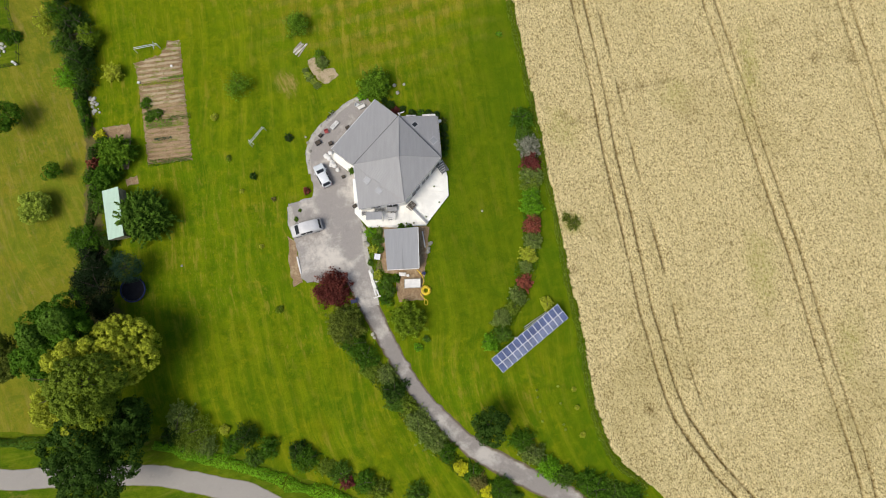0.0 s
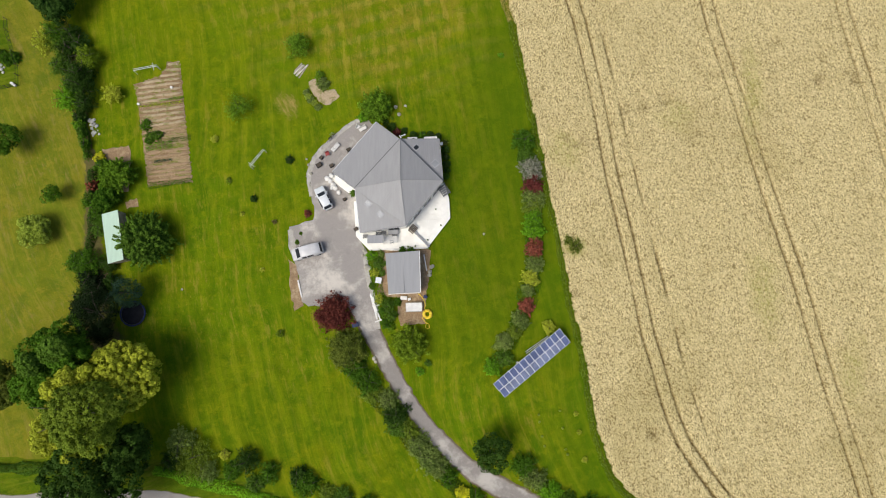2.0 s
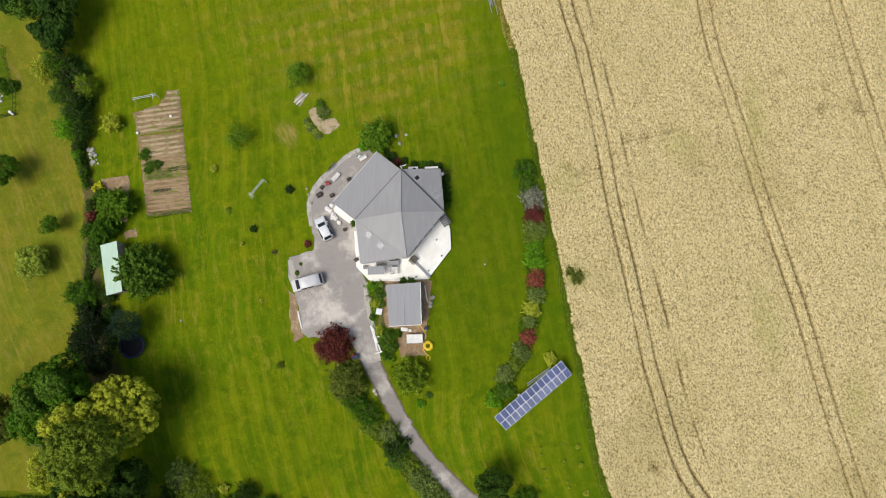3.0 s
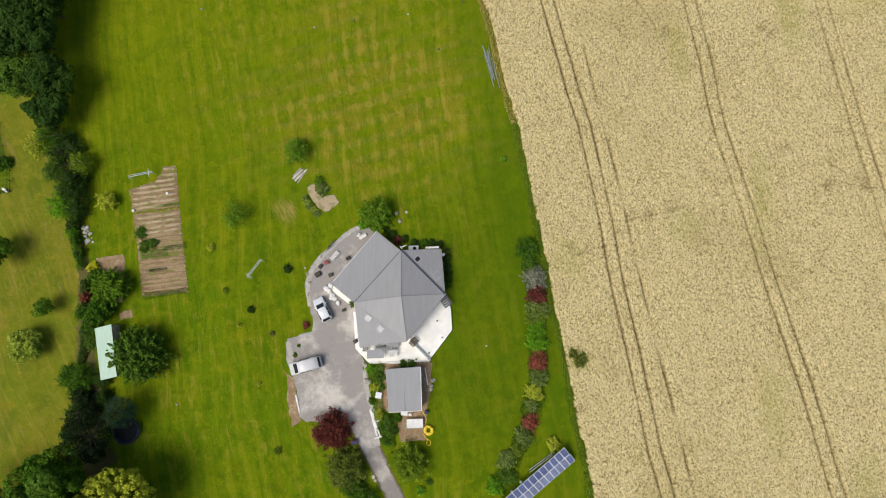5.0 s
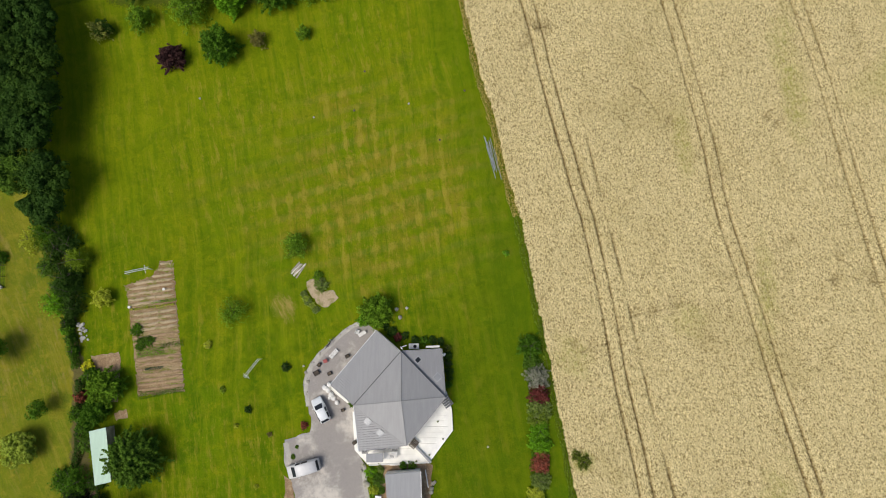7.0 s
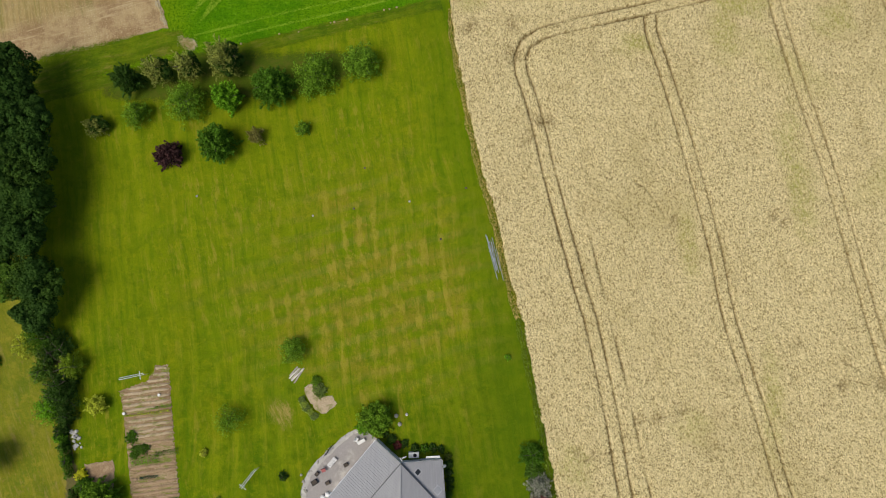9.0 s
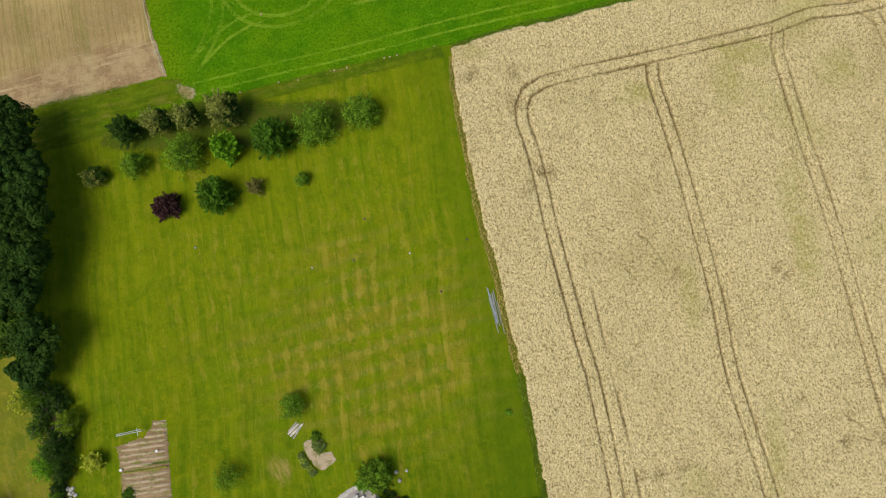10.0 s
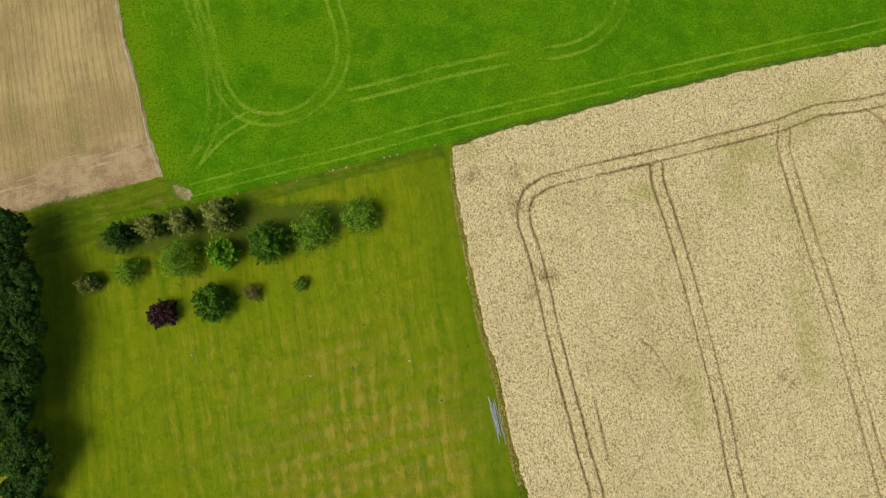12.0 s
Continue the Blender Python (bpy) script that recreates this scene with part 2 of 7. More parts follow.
def stubble_material():
    """Cut straw in drill rows with green regrowth between them; a reddish headland ploughed the other way."""
    n = Nodes("stubble")
    sway = n.math("MULTIPLY", n.math("SUBTRACT", n.noise(0.03, 2), 0.5), 3.0)
    rows, fine = n.noise(1.0, 3, 0.65, n.lanes(1.15, 0.022, 13, sway)), n.noise(1.0, 4, 0.7, n.lanes(3.4, 0.35, 13, sway))
    head_rows = n.noise(1.0, 4, 0.7, n.lanes(1.6, 0.10, 108.8, sway))
    c = n.mix(n.step(n.noise(0.07, 5, 0.65), 0.38, 0.64), (0.31, 0.222, 0.086), (0.43, 0.320, 0.130))
    c = n.mix(n.step(n.noise(0.15, 6, 0.75, distort=0.5), 0.50, 0.66, 0, 0.5), c, (0.30, 0.205, 0.10))
    drill = n.math("SINE", n.math("MULTIPLY", n.math("ADD", n.axis(13), n.math("MULTIPLY", sway, 0.3)), 2 * math.pi / 1.05))
    drill = n.math("ADD", drill, n.math("MULTIPLY", n.math("SUBTRACT", n.noise(0.5, 5, 0.75), 0.5), 3.0))
    c = n.mix(n.step(drill, 0.0, 1.2, 0, 0.55), c, (0.235, 0.185, 0.065))
    c = n.mix(n.step(rows, 0.50, 0.62, 0, 0.65), c, (0.215, 0.185, 0.05))
    c = n.mix(n.math("MULTIPLY", n.step(rows, 0.54, 0.66), n.step(n.noise(0.35, 5, 0.7), 0.45, 0.6, 0, 0.55)), c, (0.15, 0.175, 0.03))
    c = n.mix(n.step(fine, 0.54, 0.68, 0, 0.6), c, (0.19, 0.14, 0.06))
    head = n.step(n.math("ADD", n.axis(108.8), n.math("MULTIPLY", n.math("SUBTRACT", n.noise(0.18, 5, 0.7), 0.5), 9.0)), 112.5, 117.5, 1.0, 0.0)
    h = n.mix(n.step(n.noise(0.22, 5, 0.7), 0.38, 0.62), (0.25, 0.155, 0.08), (0.42, 0.31, 0.16))
    h = n.mix(n.step(head_rows, 0.52, 0.66, 0, 0.7), h, (0.56, 0.45, 0.25))
    c = n.mix(n.math("MULTIPLY", head, 0.85), c, h)
    c = n.mix(n.step(n.noise(5.0, 4, 0.8), 0.54, 0.66, 0, 0.55), c, (0.58, 0.48, 0.28))
    return n.done(c, 0.95, fine, 0.06, spec=0.0)


def meadow_colour(n):
    c = n.mix(n.step(n.noise(0.25, 5, 0.65), 0.35, 0.68), (0.062, 0.182, 0.003), (0.104, 0.245, 0.004))
    c = n.mix(n.step(n.noise(0.05, 5, 0.65, distort=0.6), 0.45, 0.62, 0, 0.7), c, (0.128, 0.248, 0.004))
    c = n.mix(n.step(n.noise(0.10, 5, 0.7), 0.50, 0.66, 0, 0.65), c, (0.048, 0.160, 0.003))
    # taller yellowish grass beside the stubble
    side = n.math("ADD", n.axis(19), n.math("MULTIPLY", n.math("SUBTRACT", n.noise(0.15, 4), 0.5), 5.0))
    c = n.mix(n.step(side, -8.5, -3.0, 0.65, 0.0), c, (0.150, 0.240, 0.005))
    c = n.mix(n.step(n.noise(2.6, 4, 0.75), 0.48, 0.62, 0, 0.7), c, (0.034, 0.112, 0.002))
    c = n.mix(n.step(n.noise(7.0, 3, 0.7), 0.55, 0.68, 0, 0.6), c, (0.040, 0.120, 0.002))
    return n.mix(n.step(n.noise(1.1, 5, 0.8), 0.54, 0.68, 0, 0.6), c, (0.17, 0.32, 0.015))


def meadow_material():
    n = Nodes("meadow_grass")
    return n.done(meadow_colour(n), 1.0, n.noise(3.0, 5, 0.7), 0.2, spec=0.0)


def hay_material():
    """Short grass strewn with dry cut stalks, fewer of them towards the rim."""
    n = Nodes("hay_strewn_grass")
    inner = n.math("ADD", n.attr("edge"), n.math("MULTIPLY", n.math("SUBTRACT", n.noise(0.8, 5, 0.75), 0.5), 1.6))
    stalks = n.noise(1.0, 5, 0.7, n.lanes(2.4, 0.25, 28))
    c = n.mix(n.step(n.noise(0.8, 5, 0.7), 0.35, 0.65), (0.12, 0.165, 0.006), (0.165, 0.19, 0.010))
    c = n.mix(n.math("MULTIPLY", n.step(stalks, 0.42, 0.62, 0.15, 0.8), n.step(inner, 0.2, 1.0)), c, (0.37, 0.265, 0.085))
    n.done(c, 1.0, stalks, 0.05, spec=0.0)
    return n.fade(n.math("MULTIPLY", n.fringe(0.0, 1.2, 0.4, 1.5), 0.75))


def plot_material():
    """Dug soil under straw, with weeds between the rows."""
    n = Nodes("dug_plot_soil")
    rows = n.noise(1.0, 5, 0.7, n.scaled(0.35, 2.6, -6))
    c = n.mix(n.step(n.noise(0.22, 4), 0.42, 0.6), (0.25, 0.165, 0.085), (0.36, 0.26, 0.145))
    c = n.mix(n.step(rows, 0.45, 0.62, 0, 0.8), c, (0.19, 0.125, 0.06))
    c = n.mix(n.step(n.noise(1.0, 6, 0.75, n.scaled(0.5, 1.6, -6)), 0.50, 0.62, 0, 0.9), c, (0.15, 0.19, 0.02))
    c = n.mix(n.step(n.noise(6.0, 4, 0.75), 0.5, 0.7, 0, 0.6), c, (0.58, 0.46, 0.31))
    return n.done(c, 0.95, n.noise(5.0, 5, 0.75), 0.08, spec=0.05)


def gravel_material(name, light, dark, worn, fine=14.0, patchy=0.35, rim=None, fray=0.55, thin=False):
    """Loose or worn ground; rim: the colour that its sides fray into, where the mesh marks them."""
    n = Nodes(name)
    grain = n.noise(fine, 4, 0.75)
    c = n.mix(n.step(grain, 0.3, 0.7), dark, light)
    c = n.mix(n.step(n.noise(patchy, 6, 0.68, distort=0.15), 0.47, 0.64, 0, 0.85), c, worn)
    c = n.mix(n.step(n.noise(patchy * 2.7, 5, 0.7), 0.56, 0.72, 0, 0.5), c, tint(dark, 0.82))
    c = n.mix(n.step(n.noise(2.2, 5, 0.75), 0.55, 0.7, 0, 0.35), c, tint(light, 1.2))
    if rim:
        edge = n.math("ADD", n.attr("edge"), n.math("MULTIPLY", n.math("SUBTRACT", n.noise(1.5, 5, 0.75), 0.5), 1.3))
        c = n.mix(n.step(edge, fray * 0.2, fray, 1.0, 0.0), c, n.mix(n.noise(3.0, 3), rim, tint(rim, 0.6)))
    m = n.done(c, 0.95, grain, 0.015, spec=0.1)
    return n.fade(n.fringe(0.1, 0.9)) if thin else m


def track_material():
    """Pale pressed grass, broken up by what has risen again."""
    n = Nodes("pressed_meadow_grass")
    c = n.mix(n.noise(1.2, 5, 0.7), (0.155, 0.300, 0.008), (0.25, 0.365, 0.03))
    c = n.mix(n.step(n.noise(6.0, 3, 0.7), 0.52, 0.68, 0, 0.5), c, (0.07, 0.18, 0.003))
    n.done(c, 1.0, n.noise(3.0, 5, 0.7), 0.1, spec=0.0)
    return n.fade(n.math("MULTIPLY", n.fringe(0.05, 1.0, 0.7, 1.1), n.step(n.noise(0.12, 4, 0.6), 0.36, 0.60, 0.28, 0.62)))


def roof_material(name, color, turn, pitch=0.0):
    """Grey sheet roofing: faint dirt streaks along the fall, lichen and fine grain."""
    n = Nodes(name)
    streak = n.noise(1.0, 4, 0.6, n.scaled(2.5, 0.25, turn))
    c = n.mix(n.step(streak, 0.35, 0.7), tint(color, 0.95), tint(color, 1.04))
    c = n.mix(n.step(n.noise(2.3, 6, 0.75), 0.56, 0.75, 0, 0.4), c, tint(color, 0.75))
    c = n.mix(n.step(n.noise(11.0, 3, 0.7), 0.55, 0.75, 0, 0.35), c, tint(color, 1.25))
    return n.done(c, 0.62, n.noise(9.0, 4), 0.006, spec=0.3)


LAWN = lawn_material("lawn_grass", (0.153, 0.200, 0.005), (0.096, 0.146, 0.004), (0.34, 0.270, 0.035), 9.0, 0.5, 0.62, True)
OLD_LAWN = lawn_material("old_lawn_grass", (0.200, 0.205, 0.018), (0.150, 0.165, 0.012), (0.31, 0.225, 0.07), 25, 0.15, 0.8)
ROUGH = lawn_material("rough_grass", (0.12, 0.17, 0.008), (0.07, 0.115, 0.005), (0.24, 0.18, 0.045), -75, 0.3, 0.7)
SHAGGY = lawn_material("shaggy_boundary_grass", (0.115, 0.165, 0.006), (0.075, 0.118, 0.005), (0.25, 0.19, 0.045), -75, 0.4, 0.9, frayed=True)
WHEAT, STUBBLE, MEADOW = wheat_material(), stubble_material(), meadow_material()
ROAD = gravel_material("road_asphalt", (0.385, 0.355, 0.315), (0.31, 0.285, 0.25), (0.33, 0.305, 0.27), 14, 0.25, (0.26, 0.235, 0.12))
DRIVE = gravel_material("worn_tarmac", (0.37, 0.34, 0.31), (0.285, 0.26, 0.235), (0.66, 0.61, 0.53), 14, 0.15)
LANE = gravel_material("worn_lane_tarmac", (0.325, 0.297, 0.27), (0.24, 0.215, 0.19), (0.54, 0.50, 0.44), 14, 0.15, (0.19, 0.15, 0.09), 0.8)
EARTH = gravel_material("bare_earth", (0.36, 0.25, 0.145), (0.21, 0.135, 0.075), (0.46, 0.35, 0.21), 7, 0.7)
GRAVEL = gravel_material("pale_gravel", (0.42, 0.35, 0.22), (0.25, 0.22, 0.11), (0.50, 0.43, 0.29), 18, 0.8)
SHADED_LITTER = gravel_material("shaded_leaf_litter", (0.15, 0.13, 0.045), (0.085, 0.075, 0.025), (0.12, 0.13, 0.02), 9, 0.6, thin=True)
SHADED_LONGGRASS = gravel_material("long_shaded_grass", (0.085, 0.125, 0.006), (0.05, 0.085, 0.004), (0.10, 0.105, 0.012), 5, 0.5, thin=True)
GATEWAY = gravel_material("trodden_gateway_earth", (0.33, 0.265, 0.11), (0.22, 0.18, 0.06), (0.50, 0.42, 0.24), 9, 0.9, thin=True)
TRODDEN, HAY, PLOTSOIL = track_material(), hay_material(), plot_material()
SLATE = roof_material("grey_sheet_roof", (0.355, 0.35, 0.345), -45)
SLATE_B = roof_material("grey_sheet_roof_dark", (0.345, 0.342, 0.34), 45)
# darker copy of the same sheet, shade put into the ne wing's colour
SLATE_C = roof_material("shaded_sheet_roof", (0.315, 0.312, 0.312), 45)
FELT = roof_material("grey_felt_roof", (0.325, 0.325, 0.325), 0)
GREENTIN = roof_material("pale_green_sheet_roof", (0.46, 0.62, 0.49), 0)
WHITE = plain("white_render", (0.80, 0.78, 0.73), 0.7, wear=0.12)
TERRACE = plain("white_terrace_slab", (0.93, 0.905, 0.82), 0.7, wear=0.10, scale=2.0)
WOOD = plain("weathered_wood", (0.40, 0.34, 0.27), 0.8, wear=0.35)
BARK = plain("bark", (0.11, 0.085, 0.06), 0.9, wear=0.4)
METAL = plain("galvanised_metal", (0.36, 0.39, 0.41), 0.55, 0.3, wear=0.25)
DARK = plain("dark_plastic", (0.022, 0.022, 0.025), 0.85, spec=0.15)
GLASS = plain("dark_glass", (0.03, 0.034, 0.04), 0.12, wear=0.1, spec=0.12)
CARWHITE = plain("white_car_paint", (0.74, 0.76, 0.76), 0.18, wear=0.06)
VANWHITE = plain("white_van_paint", (0.62, 0.61, 0.60), 0.25, wear=0.1)
RUBBER = plain("tyre_rubber", (0.02, 0.02, 0.02), 0.85)
CELLS = plain("solar_cells", (0.135, 0.165, 0.30), 0.2, wear=0.25, scale=1.5)
PALECELLS = plain("pale_solar_cells", (0.215, 0.245, 0.36), 0.2, wear=0.25, scale=1.5)
ALU = plain("aluminium_frame", (0.74, 0.75, 0.78), 0.45, 0.1, wear=0.1)
YELLOW = plain("yellow_hose_plastic", (0.80, 0.58, 0.03), 0.45, wear=0.15)
BLUE = plain("blue_pad_vinyl", (0.012, 0.022, 0.09), 0.6)
RED = plain("red_plastic", (0.32, 0.05, 0.045), 0.5)
STONE = plain("pale_stone", (0.44, 0.41, 0.33), 0.85, wear=0.35)

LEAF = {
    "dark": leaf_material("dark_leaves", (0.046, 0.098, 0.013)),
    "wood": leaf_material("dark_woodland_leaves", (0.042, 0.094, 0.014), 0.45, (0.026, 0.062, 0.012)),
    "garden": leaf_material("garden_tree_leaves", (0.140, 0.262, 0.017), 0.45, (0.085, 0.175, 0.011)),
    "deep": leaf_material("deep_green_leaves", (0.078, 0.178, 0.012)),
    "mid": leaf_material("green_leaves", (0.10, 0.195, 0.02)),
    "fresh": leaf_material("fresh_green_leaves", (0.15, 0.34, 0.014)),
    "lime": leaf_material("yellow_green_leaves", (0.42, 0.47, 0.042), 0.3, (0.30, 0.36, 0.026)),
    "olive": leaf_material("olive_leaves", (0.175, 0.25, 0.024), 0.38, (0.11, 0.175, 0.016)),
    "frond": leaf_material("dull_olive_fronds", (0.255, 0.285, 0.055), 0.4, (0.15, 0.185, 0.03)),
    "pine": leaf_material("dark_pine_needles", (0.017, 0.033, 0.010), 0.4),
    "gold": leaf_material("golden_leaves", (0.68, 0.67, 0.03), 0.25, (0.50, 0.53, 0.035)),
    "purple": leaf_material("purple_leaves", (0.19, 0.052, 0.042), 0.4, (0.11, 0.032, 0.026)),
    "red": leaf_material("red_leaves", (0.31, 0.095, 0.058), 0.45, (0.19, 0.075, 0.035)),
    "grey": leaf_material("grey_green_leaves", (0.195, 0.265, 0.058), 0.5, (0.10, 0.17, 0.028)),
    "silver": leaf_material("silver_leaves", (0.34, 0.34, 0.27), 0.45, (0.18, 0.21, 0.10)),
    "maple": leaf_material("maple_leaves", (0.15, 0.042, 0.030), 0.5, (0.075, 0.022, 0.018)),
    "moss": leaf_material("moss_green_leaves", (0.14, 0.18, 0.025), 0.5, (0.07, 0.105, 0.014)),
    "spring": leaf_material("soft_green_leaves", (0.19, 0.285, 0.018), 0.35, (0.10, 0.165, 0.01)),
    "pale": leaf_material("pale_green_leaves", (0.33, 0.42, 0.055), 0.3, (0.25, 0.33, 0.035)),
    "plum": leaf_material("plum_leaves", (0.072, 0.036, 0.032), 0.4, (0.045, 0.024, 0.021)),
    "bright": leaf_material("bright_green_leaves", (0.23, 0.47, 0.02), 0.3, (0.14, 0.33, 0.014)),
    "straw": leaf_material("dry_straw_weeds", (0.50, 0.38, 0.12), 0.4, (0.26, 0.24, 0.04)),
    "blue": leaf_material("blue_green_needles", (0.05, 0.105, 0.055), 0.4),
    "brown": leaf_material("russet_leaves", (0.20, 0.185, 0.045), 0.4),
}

# ---- helpers for shapes ----
rng = np.random.default_rng(7)


def mesh_object(name, verts, faces, material, parent=None, smooth=False):
    me = bpy.data.meshes.new(name)
    me.from_pydata([tuple(v) for v in verts], [], [tuple(f) for f in faces])
    me.materials.append(material)
    if smooth:
        me.shade_smooth()
    ob = new(name, me)
    ob.parent = parent
    return ob


def part(name, bm, material, parent=None, label="", smooth=False):
    me = bpy.data.meshes.new(name)
    bmesh.ops.recalc_face_normals(bm, faces=bm.faces)
    bm.to_mesh(me)
    bm.free()
    me.materials.append(material)
    if smooth:
        me.shade_smooth()
    ob = new(name, me)
    ob.parent = parent
    return tagged(ob, label)


def thing(name, m, label, category, group=""):
    ob = new(name)
    ob.empty_display_size = 0.3
    ob.matrix_world = m
    return tagged(ob, label, category, group)


def box(w, d, h, at=(0, 0, 0), bevel=0.0, bm=None, turn=0.0, taper=1.0):
    """A block standing on `at`, rounded at its edges."""
    bm2 = bmesh.new()
    bmesh.ops.create_cube(bm2, size=1)
    for v in bm2.verts:
        k = taper if v.co.z > 0 else 1.0
        v.co = Vector((v.co.x * w * k, v.co.y * d * k, (v.co.z + 0.5) * h))
    if bevel:
        bmesh.ops.bevel(bm2, geom=bm2.edges[:], offset=bevel, segments=2, affect="EDGES", profile=0.6)
    bm2.transform(pose(*at, 0, 0, turn))
    if bm is None:
        return bm2
    me = bpy.data.meshes.new("tmp")
    bm2.to_mesh(me)
    bm2.free()
    bm.from_mesh(me)
    bpy.data.meshes.remove(me)
    return bm


def tube(points, radii, sides=7, bm=None):
    """A tapered, closed tube along points."""
    bm = bm or bmesh.new()
    rings = []
    pts = [Vector(p) for p in points]
    for i, p in enumerate(pts):
        d = (pts[min(i + 1, len(pts) - 1)] - pts[max(i - 1, 0)]).normalized()
        a = d.orthogonal().normalized()
        b = d.cross(a)
        r = radii[i] if isinstance(radii, (list, tuple)) else radii
        rings.append([bm.verts.new(p + (a * math.cos(k * 2 * math.pi / sides) + b * math.sin(k * 2 * math.pi / sides)) * r) for k in range(sides)])
    for s, t in zip(rings, rings[1:]):
        for k in range(sides):
            bm.faces.new((s[k], s[(k + 1) % sides], t[(k + 1) % sides], t[k]))
    bm.faces.new(rings[0][::-1])
    bm.faces.new(rings[-1])
    return bm


def curve_points(pts, closed=False, step=0.6):
    """A smooth line through points (Catmull-Rom), in even small steps."""
    p = [Vector((*q, 0)) if len(q) == 2 else Vector(q) for q in pts]
    n = len(p)
    out = []
    for i in range(n if closed else n - 1):
        g = (lambda k: p[k % n]) if closed else (lambda k: p[max(0, min(n - 1, k))])
        a, b, c, d = g(i - 1), g(i), g(i + 1), g(i + 2)
        m = max(1, int((c - b).length / step))
        for k in range(m):
            t = k / m
            out.append(0.5 * ((2 * b) + (c - a) * t + (2 * a - 5 * b + 4 * c - d) * t * t + (3 * b - a - 3 * c + d) * t ** 3))
    if not closed:
        out.append(p[-1])
    return out


def straight_points(pts, step=0.6):
    p = [Vector((*q, 0)) for q in pts]
    out = []
    for b, c in zip(p, p[1:] + p[:1]):
        m = max(1, int((c - b).length / step))
        out += [b.lerp(c, k / m) for k in range(m)]
    return out


def ragged(line, amount, size=0.5):
    return [v + Vector((noise.noise(v / size + Vector((0, 0, 3))), noise.noise(v / size + Vector((9, 0, 0))), 0)) * amount for v in line]


def sheet(name, line, z, material, label, category, kind="structure", thick=0.0):
    """A flat piece of ground inside a closed line; thick: how far its rim drops."""
    bm = bmesh.new()
    vs = [bm.verts.new((v.x, v.y, z)) for v in line]
    es = [bm.edges.new((vs[i], vs[(i + 1) % len(vs)])) for i in range(len(vs))]
    bmesh.ops.triangle_fill(bm, use_beauty=True, edges=es)
    for f in bm.faces:
        if f.normal.z < 0:
            f.normal_flip()
    if thick:
        low = [bm.verts.new((v.x, v.y, z - thick)) for v in line]
        for i in range(len(vs)):
            j = (i + 1) % len(vs)
            bm.faces.new((vs[i], low[i], low[j], vs[j]))
    me = bpy.data.meshes.new(name)
    bm.to_mesh(me)
    bm.free()
    me.materials.append(material)
    return tagged(new(name, me), label, category, kind=kind)


def ribbon(name, pts, widths, z, material, label, category, edge=0.15, kind="structure", inner=0.33, ends=0, crown_=0.02):
    line = curve_points(pts, step=0.8)
    n = len(line)
    verts, faces = [], []
    for i, v in enumerate(line):
        d = (line[min(i + 1, n - 1)] - line[max(i - 1, 0)]).normalized()
        s = Vector((-d.y, d.x, 0))
        u = i / (n - 1) * (len(widths) - 1)
        k = min(int(u), len(widths) - 2)
        w = widths[k] + (widths[k + 1] - widths[k]) * (u - k)
        for side in (-1, -inner, inner, 1):
            wob = edge * noise.noise(Vector((v.x * 0.9, v.y * 0.9, side * 7))) if abs(side) == 1 else 0
            p = v + s * side * (w / 2 + wob)
            verts.append((p.x, p.y, z + (crown_ if abs(side) < 1 else 0)))
    for i in range(n - 1):
        for k in range(3):
            a = 4 * i + k
            faces.append((a, a + 4, a + 5, a + 1))
    ob = mesh_object(name, verts, faces, material, smooth=True)
    # ends: over how many steps the strip dies away
    ramp = np.clip(np.minimum(np.arange(n), np.arange(n)[::-1]) / ends, 0, 1) if ends else np.ones(n)
    ob.data.attributes.new("edge", "FLOAT", "POINT").data.foreach_set("value", (np.tile([0.0, 1.0, 1.0, 0.0], n) * np.repeat(ramp, 4)).astype(np.float32))
    return tagged(ob, label, category, kind=kind)


def inside(poly, x, y):
    """Which of the points x, y lie in the closed line poly."""
    hit = np.zeros(np.shape(x), bool)
    for (x0, y0), (x1, y1) in zip(poly, poly[1:] + poly[:1]):
        if y0 != y1:
            hit ^= ((y0 > y) != (y1 > y)) & (x < (x1 - x0) * (y - y0) / (y1 - y0) + x0)
    return hit


def near_line(pts, x, y):
    """The distance of points x, y from a line of points."""
    best = np.full(np.shape(x), 1e9)
    for a, b in zip(pts, pts[1:]):
        dx, dy = b[0] - a[0], b[1] - a[1]
        t = np.clip(((x - a[0]) * dx + (y - a[1]) * dy) / (dx * dx + dy * dy + 1e-9), 0, 1)
        best = np.minimum(best, np.hypot(x - a[0] - t * dx, y - a[1] - t * dy))
    return best


# ---- the ground and the fields ----
G = 2500.0
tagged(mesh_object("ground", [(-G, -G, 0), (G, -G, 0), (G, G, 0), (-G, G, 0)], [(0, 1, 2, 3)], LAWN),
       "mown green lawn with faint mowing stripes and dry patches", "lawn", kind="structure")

BOUNDARY = [(-57.87, 52.58), (-55.86, 43.20), (-53.89, 34.05), (-52.56, 25.09), (-52.44, 13.75), (-52.72, 6.10), (-54.72, -0.58), (-55.73, -8.75), (-56.10, -14.36)]
sheet("neighbour_lawn", ragged([Vector((*p, 0)) for p in [(-190, 70), (-62, 70), (-60, 54)] + BOUNDARY + [(-70, -14.5), (-190, -16)]], 0.2),
      0.012, OLD_LAWN, "dry yellowish lawn of the garden beyond the hedge", "lawn")
sheet("rough_verge", ragged(straight_points([(-190, -13.2), (-62.61, -13.94), (-55.29, -14.36), (-39.84, -14.41), (-29.95, -16.44), (-21.67, -19.64), (-10.16, -23.39), (4, -34), (-10, -45), (-190, -34)], 1.2), 0.3),
      0.016, ROUGH, "rough unmown grass verge beside the road", "verge")

